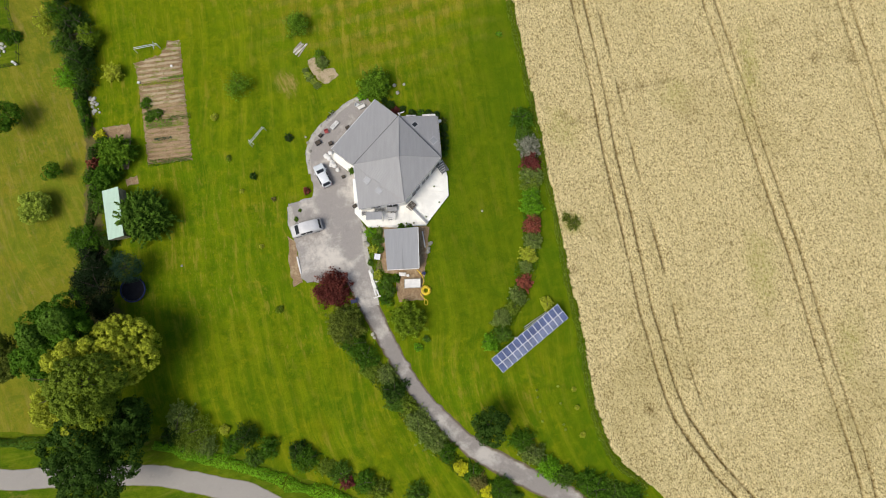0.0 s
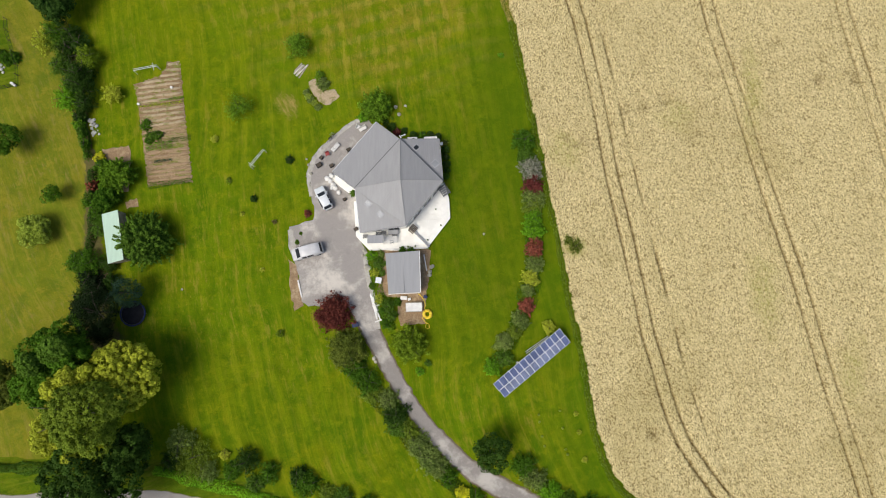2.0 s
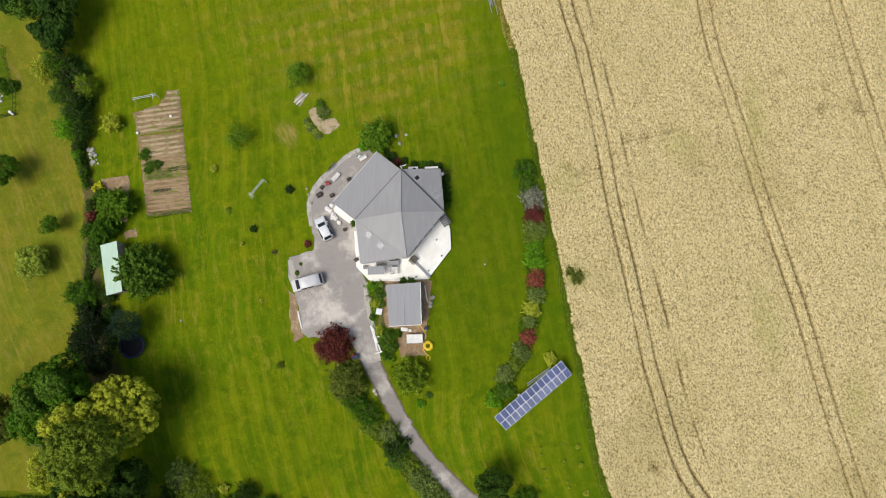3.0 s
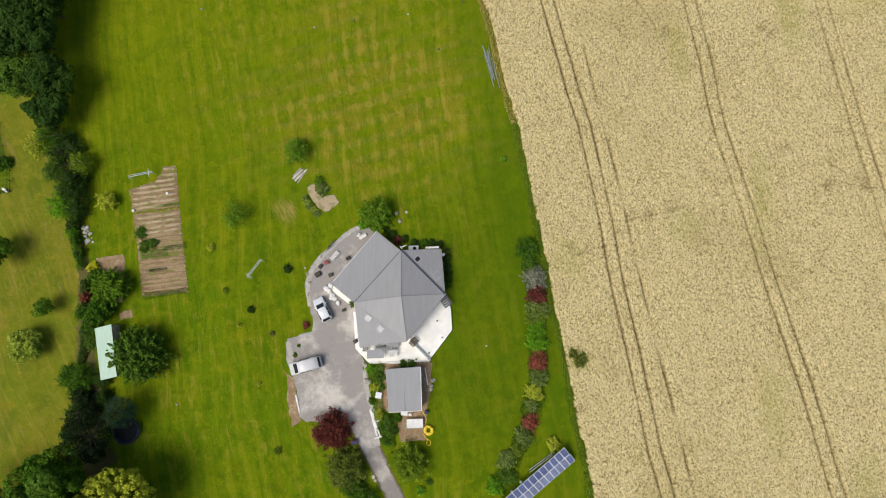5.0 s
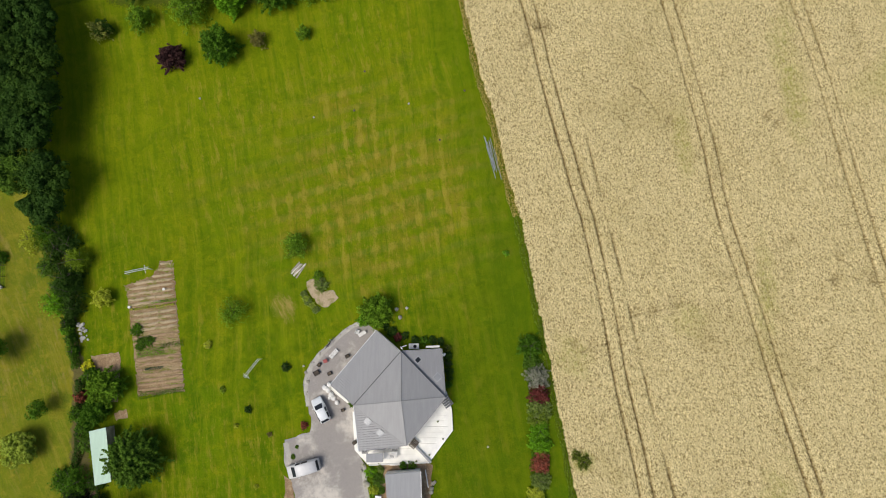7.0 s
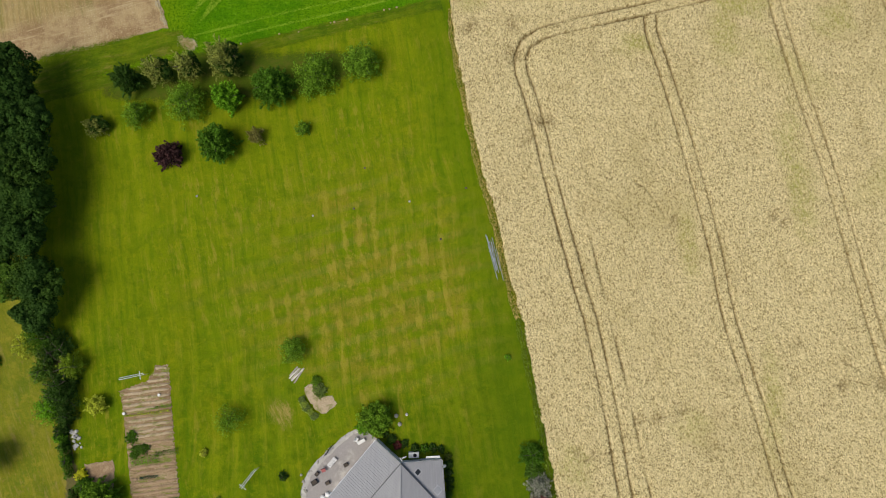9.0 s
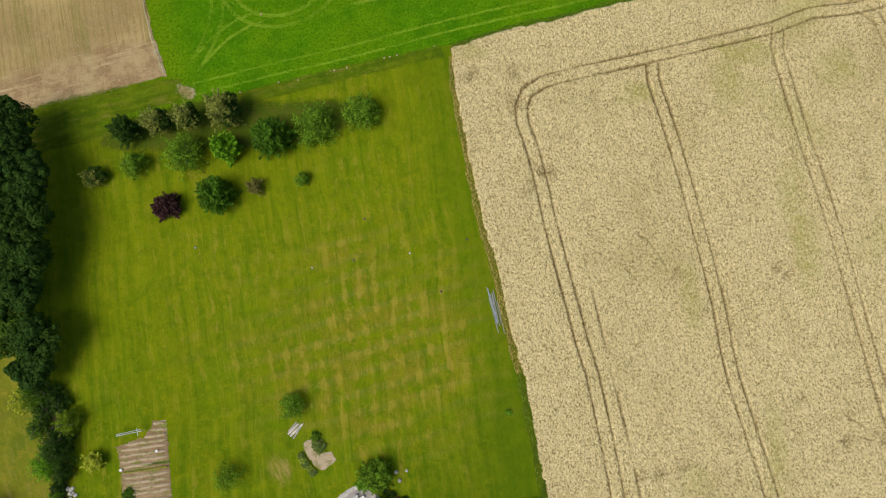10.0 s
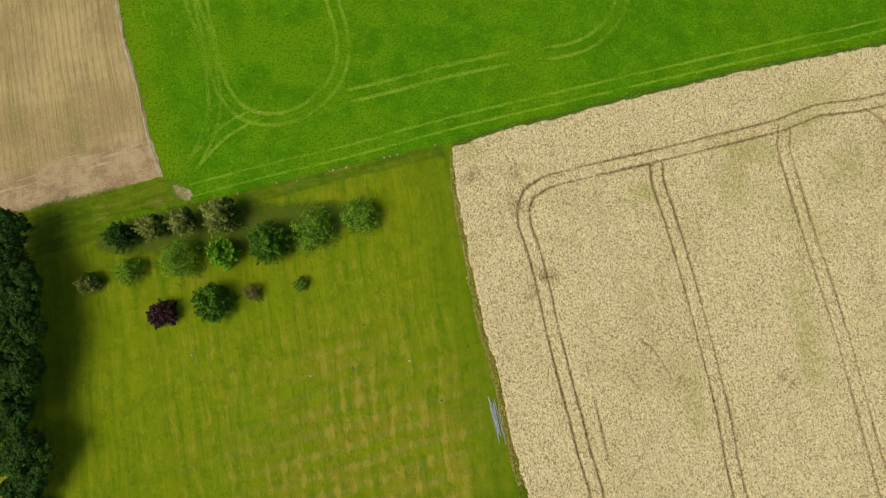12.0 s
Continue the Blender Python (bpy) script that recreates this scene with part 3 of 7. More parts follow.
MEADOW_EDGE = [(-64.10, 87.37), (-54.97, 90.31), (-43.10, 93.15), (-31.97, 96.28), (-16.29, 100.64), (0.07, 104.80), (10.54, 107.61), (28.92, 112.71), (47.70, 117.72), (73.39, 123.19)]
sheet("meadow", ragged(straight_points(MEADOW_EDGE + [(190, 150), (190, 330), (-120, 330), (-110, 84)], 1.5), 0.4),
      0.02, MEADOW, "lush bright green meadow with wheel tracks", "meadow")
sheet("stubble_field", ragged(straight_points([(-43.55, 99.08), (-46.58, 106.55), (-48.69, 114.01), (-51.36, 121.41), (-53.04, 128.41), (-75, 220), (-220, 260), (-220, 60), (-100, 82), (-67.89, 90.82), (-62.90, 92.22), (-57.87, 93.63), (-52.89, 95.95), (-47.82, 97.83)], 1.0), 0.5, 0.9),
      0.045, STUBBLE, "harvested beige stubble field with faint drill rows", "field")


ribbon("rough_boundary", [(-66, 85.9), (-54.9, 89.3), (-43.0, 92.4), (-31.9, 95.4), (-16.25, 99.9), (0.08, 104.1)], [3.0, 3.4, 3.4, 3.0], 0.03, SHAGGY, "rough brownish grass between lawn and meadow", "verge", 0.5, inner=0.3, crown_=0.0)
ribbon("field_lane", [(-90, 82.0), (-78, 86.0), (-66.9, 89.4), (-57.0, 92.5), (-48.0, 95.4), (-41.0, 97.0)], [9.5, 9.0, 8.0, 5.0], 0.055, SHAGGY, "rough trodden grass lane between field and garden", "lane", 0.6, inner=0.45, crown_=0.0)
# Ripe wheat: a standing crop about 0.8 m high, with wheel tracks pressed through it.
WHEAT_EDGE = [(1.24, 104.45), (2.01, 99.11), (3.22, 91.88), (5.02, 83.06), (6.78, 75.30), (8.68, 69.40), (10.77, 59.49), (12.60, 53.30), (14.36, 43.79),
              (16.16, 34.50), (17.67, 25.42), (19.48, 16.55), (20.83, 7.87), (22.66, -0.62), (23.77, -8.92), (24.82, -13.01), (26.05, -16.25), (27.80, -18.66),
              (31.44, -21.47), (33.84, -23.62), (46, -36), (120, -60)]
WHEAT_TOP = [(73.41, 123.39), (57.23, 120.07), (47.71, 117.92), (38.26, 115.30), (28.93, 112.90), (19.68, 110.14), (10.55, 107.80), (6.01, 106.31)]
RUTS = [
    [(12.97, 92.03), (14.01, 89.36), (15.45, 84.07), (16.20, 80.58), (16.85, 77.13), (17.75, 73.29), (19.45, 66.57), (20.65, 62.02), (21.58, 57.94), (23.00, 53.41), (25.76, 39.20), (27.46, 28.18), (29.57, 17.90), (30.43, 13.07), (31.29, 8.31), (32.21, 3.35), (33.33, -0.63), (34.19, -4.39), (35.37, -8.54), (36.88, -12.23), (39.31, -15.89), (41.81, -19.36), (45.66, -23.52), (49, -28)],
    [(12.97, 92.03), (12.81, 94.73), (13.72, 97.20), (16.34, 98.98), (24.04, 101.14), (34.11, 103.64), (42.43, 105.85), (54.62, 109.19), (60.36, 111.60), (67.92, 112.70), (72.54, 113.95), (110, 121)],
    [(34.06, 102.42), (34.14, 99.65), (35.96, 93.28), (38.25, 84.36), (40.80, 73.10), (42.88, 63.03), (44.22, 53.62), (48.38, 38.43), (50.90, 28.30), (55.20, 13.13), (57.19, 4.46), (59.14, -4.01), (61.12, -11.48), (63.06, -18.81), (63.89, -23.78), (66, -40)],
    [(55.06, 108.92), (54.65, 105.59), (55.83, 100.01), (57.90, 90.89), (60.67, 80.25), (62.63, 71.62), (66.17, 53.85), (68.42, 44.24), (70.35, 34.85), (76, 8), (84, -30)],
    [(69.78, 112.55), (71.53, 111.14), (74, 105), (80, 80), (88, 40)],
    [(22.13, 71.21), (24.29, 61.23), (25.73, 54.74), (26.81, 49.60), (28.17, 43.91), (30.73, 30.01), (34.29, 13.52), (35.54, 8.31), (36.57, 2.58), (37.84, -3.15), (39.23, -7.72), (40.68, -12.24), (42.57, -16.31)],
]


TRAILS = [[(20.58, 32.27), (23.71, 33.38), (26.13, 34.4), (27.8, 36.52), (28.92, 38.01), (32.51, 38.49), (35.49, 39.26), (38.68, 40.4)],
          [(59.22, 43.74), (63.33, 43.97), (66.94, 43.52), (72.2, 43.28)], [(60.86, 47.45), (63.48, 45.95), (66.5, 43.71)], [(35.25, 68.49), (32.78, 72.93), (30.19, 74.7)]]
DARK_SPOTS = [((4.69, 99.89), 1.5, 0.6), ((15.28, 84.50), 1.6, 0.5), ((17.04, 84.09), 1.2, 0.8), ((13.94, 81.42), 1.6, 0.4), ((11.59, 100.37), 1.5, 0.5), ((11.83, 95.17), 1.6, 0.6), ((52.37, 69.39), 1.0, 0.6), ((53.63, 68.56), 0.8, 0.6), ((36.23, 68.40), 0.9, 0.5),
              ((32.30, -10.99), 0.9, 0.6), ((29.87, 38.30), 0.8, 0.5), ((35.78, 39.74), 1.1, 0.5), ((32.59, 38.78), 0.8, 0.5), ((61.04, 43.71), 1.0, 0.6), ((66.58, 44.23), 1.2, 0.5), ((54.55, 49.38), 0.8, 0.6), ((20.78, 33.80), 0.8, 0.4), ((22.99, 33.17), 0.9, 0.4), ((21.05, 9.59), 0.8, 0.4)]
GREEN_SPOTS = [((31.16, 97.30), 2.6, 2.0, 0.6), ((48.79, 104.55), 4.5, 2.5, 0.6), ((45.72, 98.92), 2.5, 5.0, 0.5), ((64.24, 102.01), 3.0, 3.0, 0.5), ((55.45, 81.94), 2.0, 6.0, 0.4), ((57.48, 73.28), 2.0, 6.0, 0.4), ((5.12, 103.78), 2.5, 1.5, 0.4),
               ((49.91, 41.25), 1.6, 7.0, 0.45), ((50.20, 10.50), 2.5, 6.0, 0.4), ((37.48, 37.42), 2.5, 2.5, 0.35), ((62.80, -1.49), 2.0, 5.0, 0.35), ((19.84, 31.77), 3.0, 3.0, 0.35), ((56.40, 74.16), 1.8, 8.0, 0.5), ((38.45, 65.31), 1.5, 6.0, 0.4)]


def wheat_field():
    step = 0.18
    outline = [tuple(v[:2]) for v in ragged(straight_points(WHEAT_EDGE + [(150, -60), (150, 142)] + WHEAT_TOP, 0.6), 0.35, 1.6)]
    # rows of the drill run along the west edge
    ax, ay = np.array([0.976, 0.217]), np.array([-0.217, 0.976])
    U, V = np.meshgrid(np.arange(19, 108, step), np.arange(-58, 112, step))
    U = U + rng.uniform(-0.35, 0.35, U.shape) * step
    V = V + rng.uniform(-0.35, 0.35, V.shape) * step
    X, Y = U * ax[0] + V * ay[0], U * ax[1] + V * ay[1]
    keep = inside(outline, X, Y) & (X < 92) & (Y > -42) & (Y < 128)
    track = np.zeros(X.shape)
    for n, rut in enumerate(RUTS):
        line = [(v.x, v.y) for v in curve_points(rut, step=2.5)]
        offs = []
        for side in ((0.0,) if n == len(RUTS) - 1 else (-0.98, 0.98)):
            moved = []
            for i, p in enumerate(line):
                a, b = line[max(i - 1, 0)], line[min(i + 1, len(line) - 1)]
                d = math.hypot(b[0] - a[0], b[1] - a[1]) or 1
                moved.append((p[0] - (b[1] - a[1]) / d * side, p[1] + (b[0] - a[0]) / d * side))
            offs.append(near_line(moved, X, Y))
        dist = np.minimum(offs[0], offs[-1])
        wide = 0.17 + 0.08 * np.sin(X * 0.31 + Y * 0.23) * np.sin(Y * 0.11) ** 2
        fade = 0.9 * np.clip(0.65 + 0.6 * np.sin(Y * 0.55 + np.sin(Y * 0.17)), 0.1, 1) if n == len(RUTS) - 1 else 1.0
        track = np.maximum(track, np.clip(1.35 - dist / np.maximum(wide, 0.11), 0, 1) * fade)
    # narrow trails where animals have crossed the crop
    for trail in TRAILS:
        line = [(v.x, v.y) for v in ragged(curve_points(trail, step=0.8), 0.5, 1.3)]
        track = np.maximum(track, np.clip(1.3 - near_line(line, X, Y) / 0.13, 0, 1) * 0.75 * np.clip(0.55 + 0.6 * np.sin(X * 1.7 + Y), 0.1, 1))
    rough = rng.normal(0, 1, X.shape)
    track *= np.clip(0.78 + 0.3 * rng.normal(0, 1, X.shape), 0.25, 1)
    soft = (np.sin(X * 0.35 + 1.3 * np.sin(Y * 0.21)) + np.sin(Y * 0.28 + 1.7 * np.sin(X * 0.17)))
    lodged = np.clip(np.sin(X * 0.13 + 0.6 * np.sin(Y * 0.19)) * np.sin(Y * 0.087 + X * 0.02) - 0.55, 0, 1)
    Z = 0.74 + 0.04 * rough + 0.02 * soft - 0.35 * lodged * (rough > 0.2)
    Z = Z * (1 - 0.85 * track) + 0.05 * track
    # bare gaps in the stand
    Z = np.where(rng.random(X.shape) < 0.06, Z * 0.7, Z)
    border = keep & ~(np.roll(keep, 1, 0) & np.roll(keep, -1, 0) & np.roll(keep, 1, 1) & np.roll(keep, -1, 1))
    Z = np.where(border, 0.02, Z)
    weeds = np.clip((np.sin(X * 0.21 + 2 * np.sin(Y * 0.13)) * np.sin(Y * 0.17 + 1.2) - 0.35) * 1.3, 0, 1) * np.clip((X + Y * 0.7 - 108) / 18, 0, 1) * 0.55
    weeds = np.maximum(weeds, np.clip(1.4 - np.hypot(X - BUSH[0], Y - BUSH[1]) / 1.4, 0, 1))
    for (cx, cy), r, k in DARK_SPOTS:
        d = np.hypot(X - cx, Y - cy) + 0.5 * np.sin(X * 2.1) * np.sin(Y * 1.7)
        hollow = np.clip(1.3 - d / r, 0, 1) * k * (rng.random(X.shape) < 0.6)
        track = np.maximum(track, hollow)
        Z = Z * (1 - 0.5 * hollow)
    for (cx, cy), rx, ry, k in GREEN_SPOTS:
        d = np.hypot((X - cx) / rx, (Y - cy) / ry) + 0.35 * np.sin(X * 0.9 + Y) * np.sin(Y * 0.7)
        weeds = np.maximum(weeds, np.clip(1.35 - d, 0, 1) * min(1.0, k * 1.7) * np.clip(0.7 + 0.4 * rough, 0, 1))
    index = -np.ones(X.shape, int)
    index[keep] = np.arange(keep.sum())
    q = keep[:-1, :-1] & keep[1:, :-1] & keep[1:, 1:] & keep[:-1, 1:]
    faces = np.stack([index[:-1, :-1][q], index[:-1, 1:][q], index[1:, 1:][q], index[1:, :-1][q]], 1)
    me = bpy.data.meshes.new("wheat_field")
    fast_mesh(me, np.stack([X[keep], Y[keep], Z[keep]], 1), faces)
    for name, values in (("track", track), ("weeds", weeds)):
        me.attributes.new(name, "FLOAT", "POINT").data.foreach_set("value", values[keep].astype(np.float32))
    me.materials.append(WHEAT)
    tagged(new("wheat_field", me), "ripe straw-coloured wheat crop with pressed wheel tracks", "wheat field", kind="stuff")


def fast_mesh(me, verts, quads):
    n = len(quads)
    me.vertices.add(len(verts))
    me.vertices.foreach_set("co", np.asarray(verts, np.float32).ravel())
    me.loops.add(4 * n)
    me.loops.foreach_set("vertex_index", np.asarray(quads, np.int32).ravel())
    me.polygons.add(n)
    me.polygons.foreach_set("loop_start", np.arange(0, 4 * n, 4, dtype=np.int32))
    me.update(calc_edges=True)


BUSH = (21.41, 16.81)
wheat_field()

# ---- road, drive and paths ----
ribbon("road", [(-190, -21), (-140, -19.5), (-110, -18.6), (-92, -18.0), (-81, -17.6), (-73, -17.3), (-62.03, -20.48), (-54.83, -20.28), (-41.54, -20.03), (-36.66, -20.60), (-30.52, -21.88), (-24.79, -23.32), (-12, -31), (6, -45)], [3.0, 2.9, 2.9, 3.0, 3.0], 0.05, ROAD, "narrow pale grey asphalt country road", "road", inner=0.82)
ribbon("drive_lane", [(-12.42, 10.40), (-9.95, 5.28), (-7.61, 0.65), (-5.63, -2.94), (-3.08, -7.06), (-0.14, -10.66), (3.60, -14.40), (7.48, -17.38), (11.18, -19.23), (15.45, -21.39), (19.37, -23.23), (27, -29), (40, -38)],
       [3.6, 2.6, 2.4, 2.9, 3.3, 3.4, 3.5, 3.5], 0.032, LANE, "narrow worn grey tarmac drive curving to the house", "drive", 0.3, inner=0.6)
sheet("forecourt", ragged(straight_points([(-22.08, 19.75), (-18.49, 20.82), (-18.17, 21.88), (-18.96, 25.25), (-19.47, 28.11), (-18.41, 31.00), (-16.36, 33.20), (-13.78, 35.68), (-11.15, 37.08), (-8.65, 35.26),
      (-10.98, 26.18), (-11.53, 18.21), (-10.12, 16.02), (-10.07, 12.98), (-8.80, 7.83), (-7.91, 4.44), (-10.61, 4.01), (-12.80, 7.83), (-18.74, 7.82), (-19.78, 8.50), (-20.70, 13.83), (-21.98, 16.43)], 0.5), 0.22, 0.8),
      0.06, DRIVE, "worn grey tarmac forecourt with pale dusty patches", "forecourt")
sheet("earth_strip", ragged(straight_points([(-21.92, 14.69), (-20.70, 13.83), (-20.09, 10.38), (-19.51, 7.82), (-20.84, 7.14), (-21.62, 10.38)], 0.5), 0.3), 0.03, EARTH, "bare earth strip beside the forecourt", "soil")
sheet("carport_yard", ragged(straight_points([(-7.80, 16.47), (-0.55, 16.31), (-0.75, 11.71), (-1.2, 9.55), (-1.25, 5.29), (-5.11, 4.86), (-5.58, 9.12), (-8.57, 9.54)], 0.5), 0.3), 0.03, EARTH, "bare brown earth round the outbuilding", "soil")


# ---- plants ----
def leaf_mesh(name, centres, normals, size, slim, material, parent, lit_tip=None):
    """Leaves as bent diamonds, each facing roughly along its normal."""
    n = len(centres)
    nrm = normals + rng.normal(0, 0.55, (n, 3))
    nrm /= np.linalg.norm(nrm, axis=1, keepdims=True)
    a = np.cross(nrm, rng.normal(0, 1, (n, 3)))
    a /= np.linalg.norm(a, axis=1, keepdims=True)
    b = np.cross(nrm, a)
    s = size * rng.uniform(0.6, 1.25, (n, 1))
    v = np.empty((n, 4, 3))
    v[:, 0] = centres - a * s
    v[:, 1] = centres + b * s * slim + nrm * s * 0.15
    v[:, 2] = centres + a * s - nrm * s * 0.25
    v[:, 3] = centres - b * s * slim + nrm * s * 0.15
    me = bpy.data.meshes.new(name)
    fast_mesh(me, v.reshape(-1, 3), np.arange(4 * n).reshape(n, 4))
    if lit_tip is not None:
        me.attributes.new("lit_tip", "FLOAT", "POINT").data.foreach_set("value", np.repeat(lit_tip, 4).astype(np.float32))
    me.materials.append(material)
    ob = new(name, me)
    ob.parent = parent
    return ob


def unit(k):
    d = rng.normal(0, 1, (k, 3))
    return d / np.linalg.norm(d, axis=1, keepdims=True)


def crown(parent, c, radius, rise, lumps, clump, size, material, slim=0.55, open_=0.0, name="crown", each=30, cover=1.0, lobe=1.0):
    """A crown of leaf clumps gathered on larger boughs. c: its centre; clump: a clump's radius; open_: share of gaps."""
    scale = np.array([radius, radius, rise])
    # boughs, as overlapping balls in the unit sphere
    d = unit(lumps)
    d[:, 2] = np.where(d[:, 2] < -0.3, -d[:, 2], d[:, 2])
    big = rng.uniform(0.30, 0.46, lumps) * lobe
    bough = d * (rng.uniform(0.72, 1.08, (lumps, 1)) - big[:, None])
    area = 4 * math.pi * (radius * radius * 2 + radius * rise * 2) / 4
    want = int(cover * 1.15 * area / (math.pi * clump * clump)) + 6
    pick = rng.integers(0, lumps, want * 3)
    e = unit(want * 3)
    p = bough[pick] + e * big[pick][:, None]
    near = np.min(np.linalg.norm(p[:, None] - bough[None], axis=2) / big[None], axis=1)
    ok = (near > 0.86) & (p[:, 2] > -0.75) & (rng.random(want * 3) > open_ * 0.6)
    p, e = p[ok][:want], e[ok][:want]
    if open_:
        hole = unit(5)
        shut = np.max((p / np.linalg.norm(p, axis=1, keepdims=True)) @ hole.T, axis=1) < 1 - 0.12 * open_
        p, e = p[shut], e[shut]
    k = len(p)
    p = p * scale
    r = clump * rng.uniform(0.65, 1.3, (k, 1, 1))
    f = unit(k * each).reshape(k, each, 3)
    out = e[:, None, :] * 0.7 + np.array([0, 0, 0.45])
    f = np.where((np.sum(f * out, axis=2, keepdims=True) < -0.25), -f, f)
    leaf = p[:, None, :] + f * r * (1 - np.abs(rng.normal(0, 0.22, (k, each, 1))))
    nrm = f + out * 0.55
    # leaves deeper inside, between the boughs
    inner = int(k * each * 0.4 * (1 - open_))
    q = unit(inner) * rng.uniform(0.45, 0.78, (inner, 1)) * scale
    pts = np.concatenate([leaf.reshape(-1, 3), q]) + np.array(c)
    nrm = np.concatenate([nrm.reshape(-1, 3), unit(inner) + np.array([0, 0, 0.6])])
    pts[:, 2] = np.maximum(pts[:, 2], 0.04)
    # leaves facing up and out are coloured lighter, as if lit
    lit_tip = np.concatenate([np.clip(np.sum(f * out, axis=2) * 1.1 - 0.25, 0, 1).ravel(), np.zeros(inner)])
    return leaf_mesh(name, pts, nrm, size, slim, material, parent, lit_tip)


def spray(parent, c, radius, rise, twigs, size, material, slim=0.45, each=60, loose=0.15):
    """A crown of leafy shoots that spring from its limbs and end in loose tips, over a darker inside."""
    scale = np.array([radius, radius, rise])
    d = unit(twigs)
    d[:, 2] = np.abs(d[:, 2]) * 0.9 - 0.1
    root = d * rng.uniform(0.15, 0.62, (twigs, 1))
    way = d * 0.55 + unit(twigs) * 0.55 + np.array([0, 0, 0.25])
    way /= np.linalg.norm(way, axis=1, keepdims=True)
    tip = root + way * rng.uniform(0.3, 0.52, (twigs, 1))
    t = rng.uniform(0.0, 1.0, (twigs, each, 1)) ** 0.8
    side = rng.normal(0, 1, (twigs, each, 3)) * loose * 0.8 * radius * (1.15 - t)
    pts = (root[:, None, :] * (1 - t) + tip[:, None, :] * t) * scale + side + np.array([0, 0, -0.08 * rise]) * t ** 2
    nrm = side / (np.linalg.norm(side, axis=2, keepdims=True) + 1e-6) + np.array([0, 0, 0.8]) + d[:, None, :] * 0.3
    k = twigs * each // (8 if loose > 0.19 else 3)
    inner = unit(k) * rng.uniform(0.2, 0.72, (k, 1))
    inner[:, 2] = np.abs(inner[:, 2]) * 0.75
    pts = np.concatenate([pts.reshape(-1, 3), inner * scale]) + np.array(c)
    nrm = np.concatenate([nrm.reshape(-1, 3), unit(k) + np.array([0, 0, 0.5])])
    pts[:, 2] = np.maximum(pts[:, 2], 0.05)
    # shoot ends are painted as lit; leaves inside stay darker
    lit_tip = np.concatenate([(np.clip(t * 1.5 - 0.5, 0, 1) * rng.uniform(0.2, 1.0, (twigs, 1, 1))).ravel(), np.zeros(k)])
    return leaf_mesh("crown", pts, nrm, size, slim, material, parent, lit_tip)


def stems(parent, height, radius, limbs, thick, base_split=0.35, name="trunk"):
    bm = bmesh.new()
    lean = rng.normal(0, 0.04, 2) * height
    top = Vector((lean[0], lean[1], height * 0.78))
    tube([(0, 0, -0.05), (lean[0] * 0.3, lean[1] * 0.3, height * 0.3), top], [thick, thick * 0.7, thick * 0.2], 8, bm)
    for k in range(limbs):
        a = 2 * math.pi * (k + rng.uniform(-0.3, 0.3)) / limbs
        z0 = height * rng.uniform(base_split, 0.6)
        r = radius * rng.uniform(0.55, 0.85)
        s = Vector((lean[0] * z0 / height, lean[1] * z0 / height, z0))
        m = s + Vector((math.cos(a) * r * 0.5, math.sin(a) * r * 0.5, height * 0.12))
        e = s + Vector((math.cos(a) * r, math.sin(a) * r, height * rng.uniform(0.15, 0.32)))
        tube([s, m, e], [thick * 0.5, thick * 0.3, thick * 0.08], 5, bm)
    return part(name, bm, BARK, parent, smooth=True)


def tree(at, height, radius, leaf, label, name="tree", count=5000, size=0.2, lumps=26, slim=0.55, open_=0.15, low=0.25, category="tree", group="", clump=0.5, shoots=0, tips=(), lobe=1.0, loose=0.15):
    t = thing(name, pose(*at, 0, 0, 0, 0 if tips else rng.uniform(0, 360)), label, category, group)
    stems(t, height * (0.62 if shoots else 1.0), radius * (0.8 if shoots else 1.0), 7, max(0.06, height * 0.022))
    mid, rise = height * (low + 1) / 2, height * (1 - low) / 2
    if shoots:
        spray(t, (0, 0, height * low), radius, height * (1 - low), shoots, size, LEAF[leaf], slim, max(20, count // shoots), loose)
    else:
        crown(t, (0, 0, mid), radius * 0.97, rise, lumps // 2, clump, size * 0.85, LEAF[leaf], slim, open_, lobe=lobe)
    # boughs of dark leaves paint the shade inside the olive crowns
    for kind_, x, y, z, r in tips:
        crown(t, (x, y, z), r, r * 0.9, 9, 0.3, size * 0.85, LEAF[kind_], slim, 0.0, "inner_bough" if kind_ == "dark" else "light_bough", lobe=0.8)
    return t


def shrub(at, radius, height, leaf, label, name="shrub", density=1.0, size=0.13, open_=0.1, slim=0.55, stretch=1.0, turn=None, group="", category="shrub"):
    t = thing(name, pose(*at, 0, 0, 0, rng.uniform(0, 360) if turn is None else turn), label, category, group)
    t.scale = (rng.uniform(0.9, 1.12), rng.uniform(0.9, 1.12), rng.uniform(0.9, 1.1))
    stems(t, height, radius, 5, 0.05 + 0.015 * height, 0.1)
    k = int(26 + 24 * radius)
    spray(t, (0, 0, height * 0.12), radius * 1.08, height * 0.95, k, size * 0.9, LEAF[leaf], slim * 0.85, int(28 * density), 0.13)
    return t


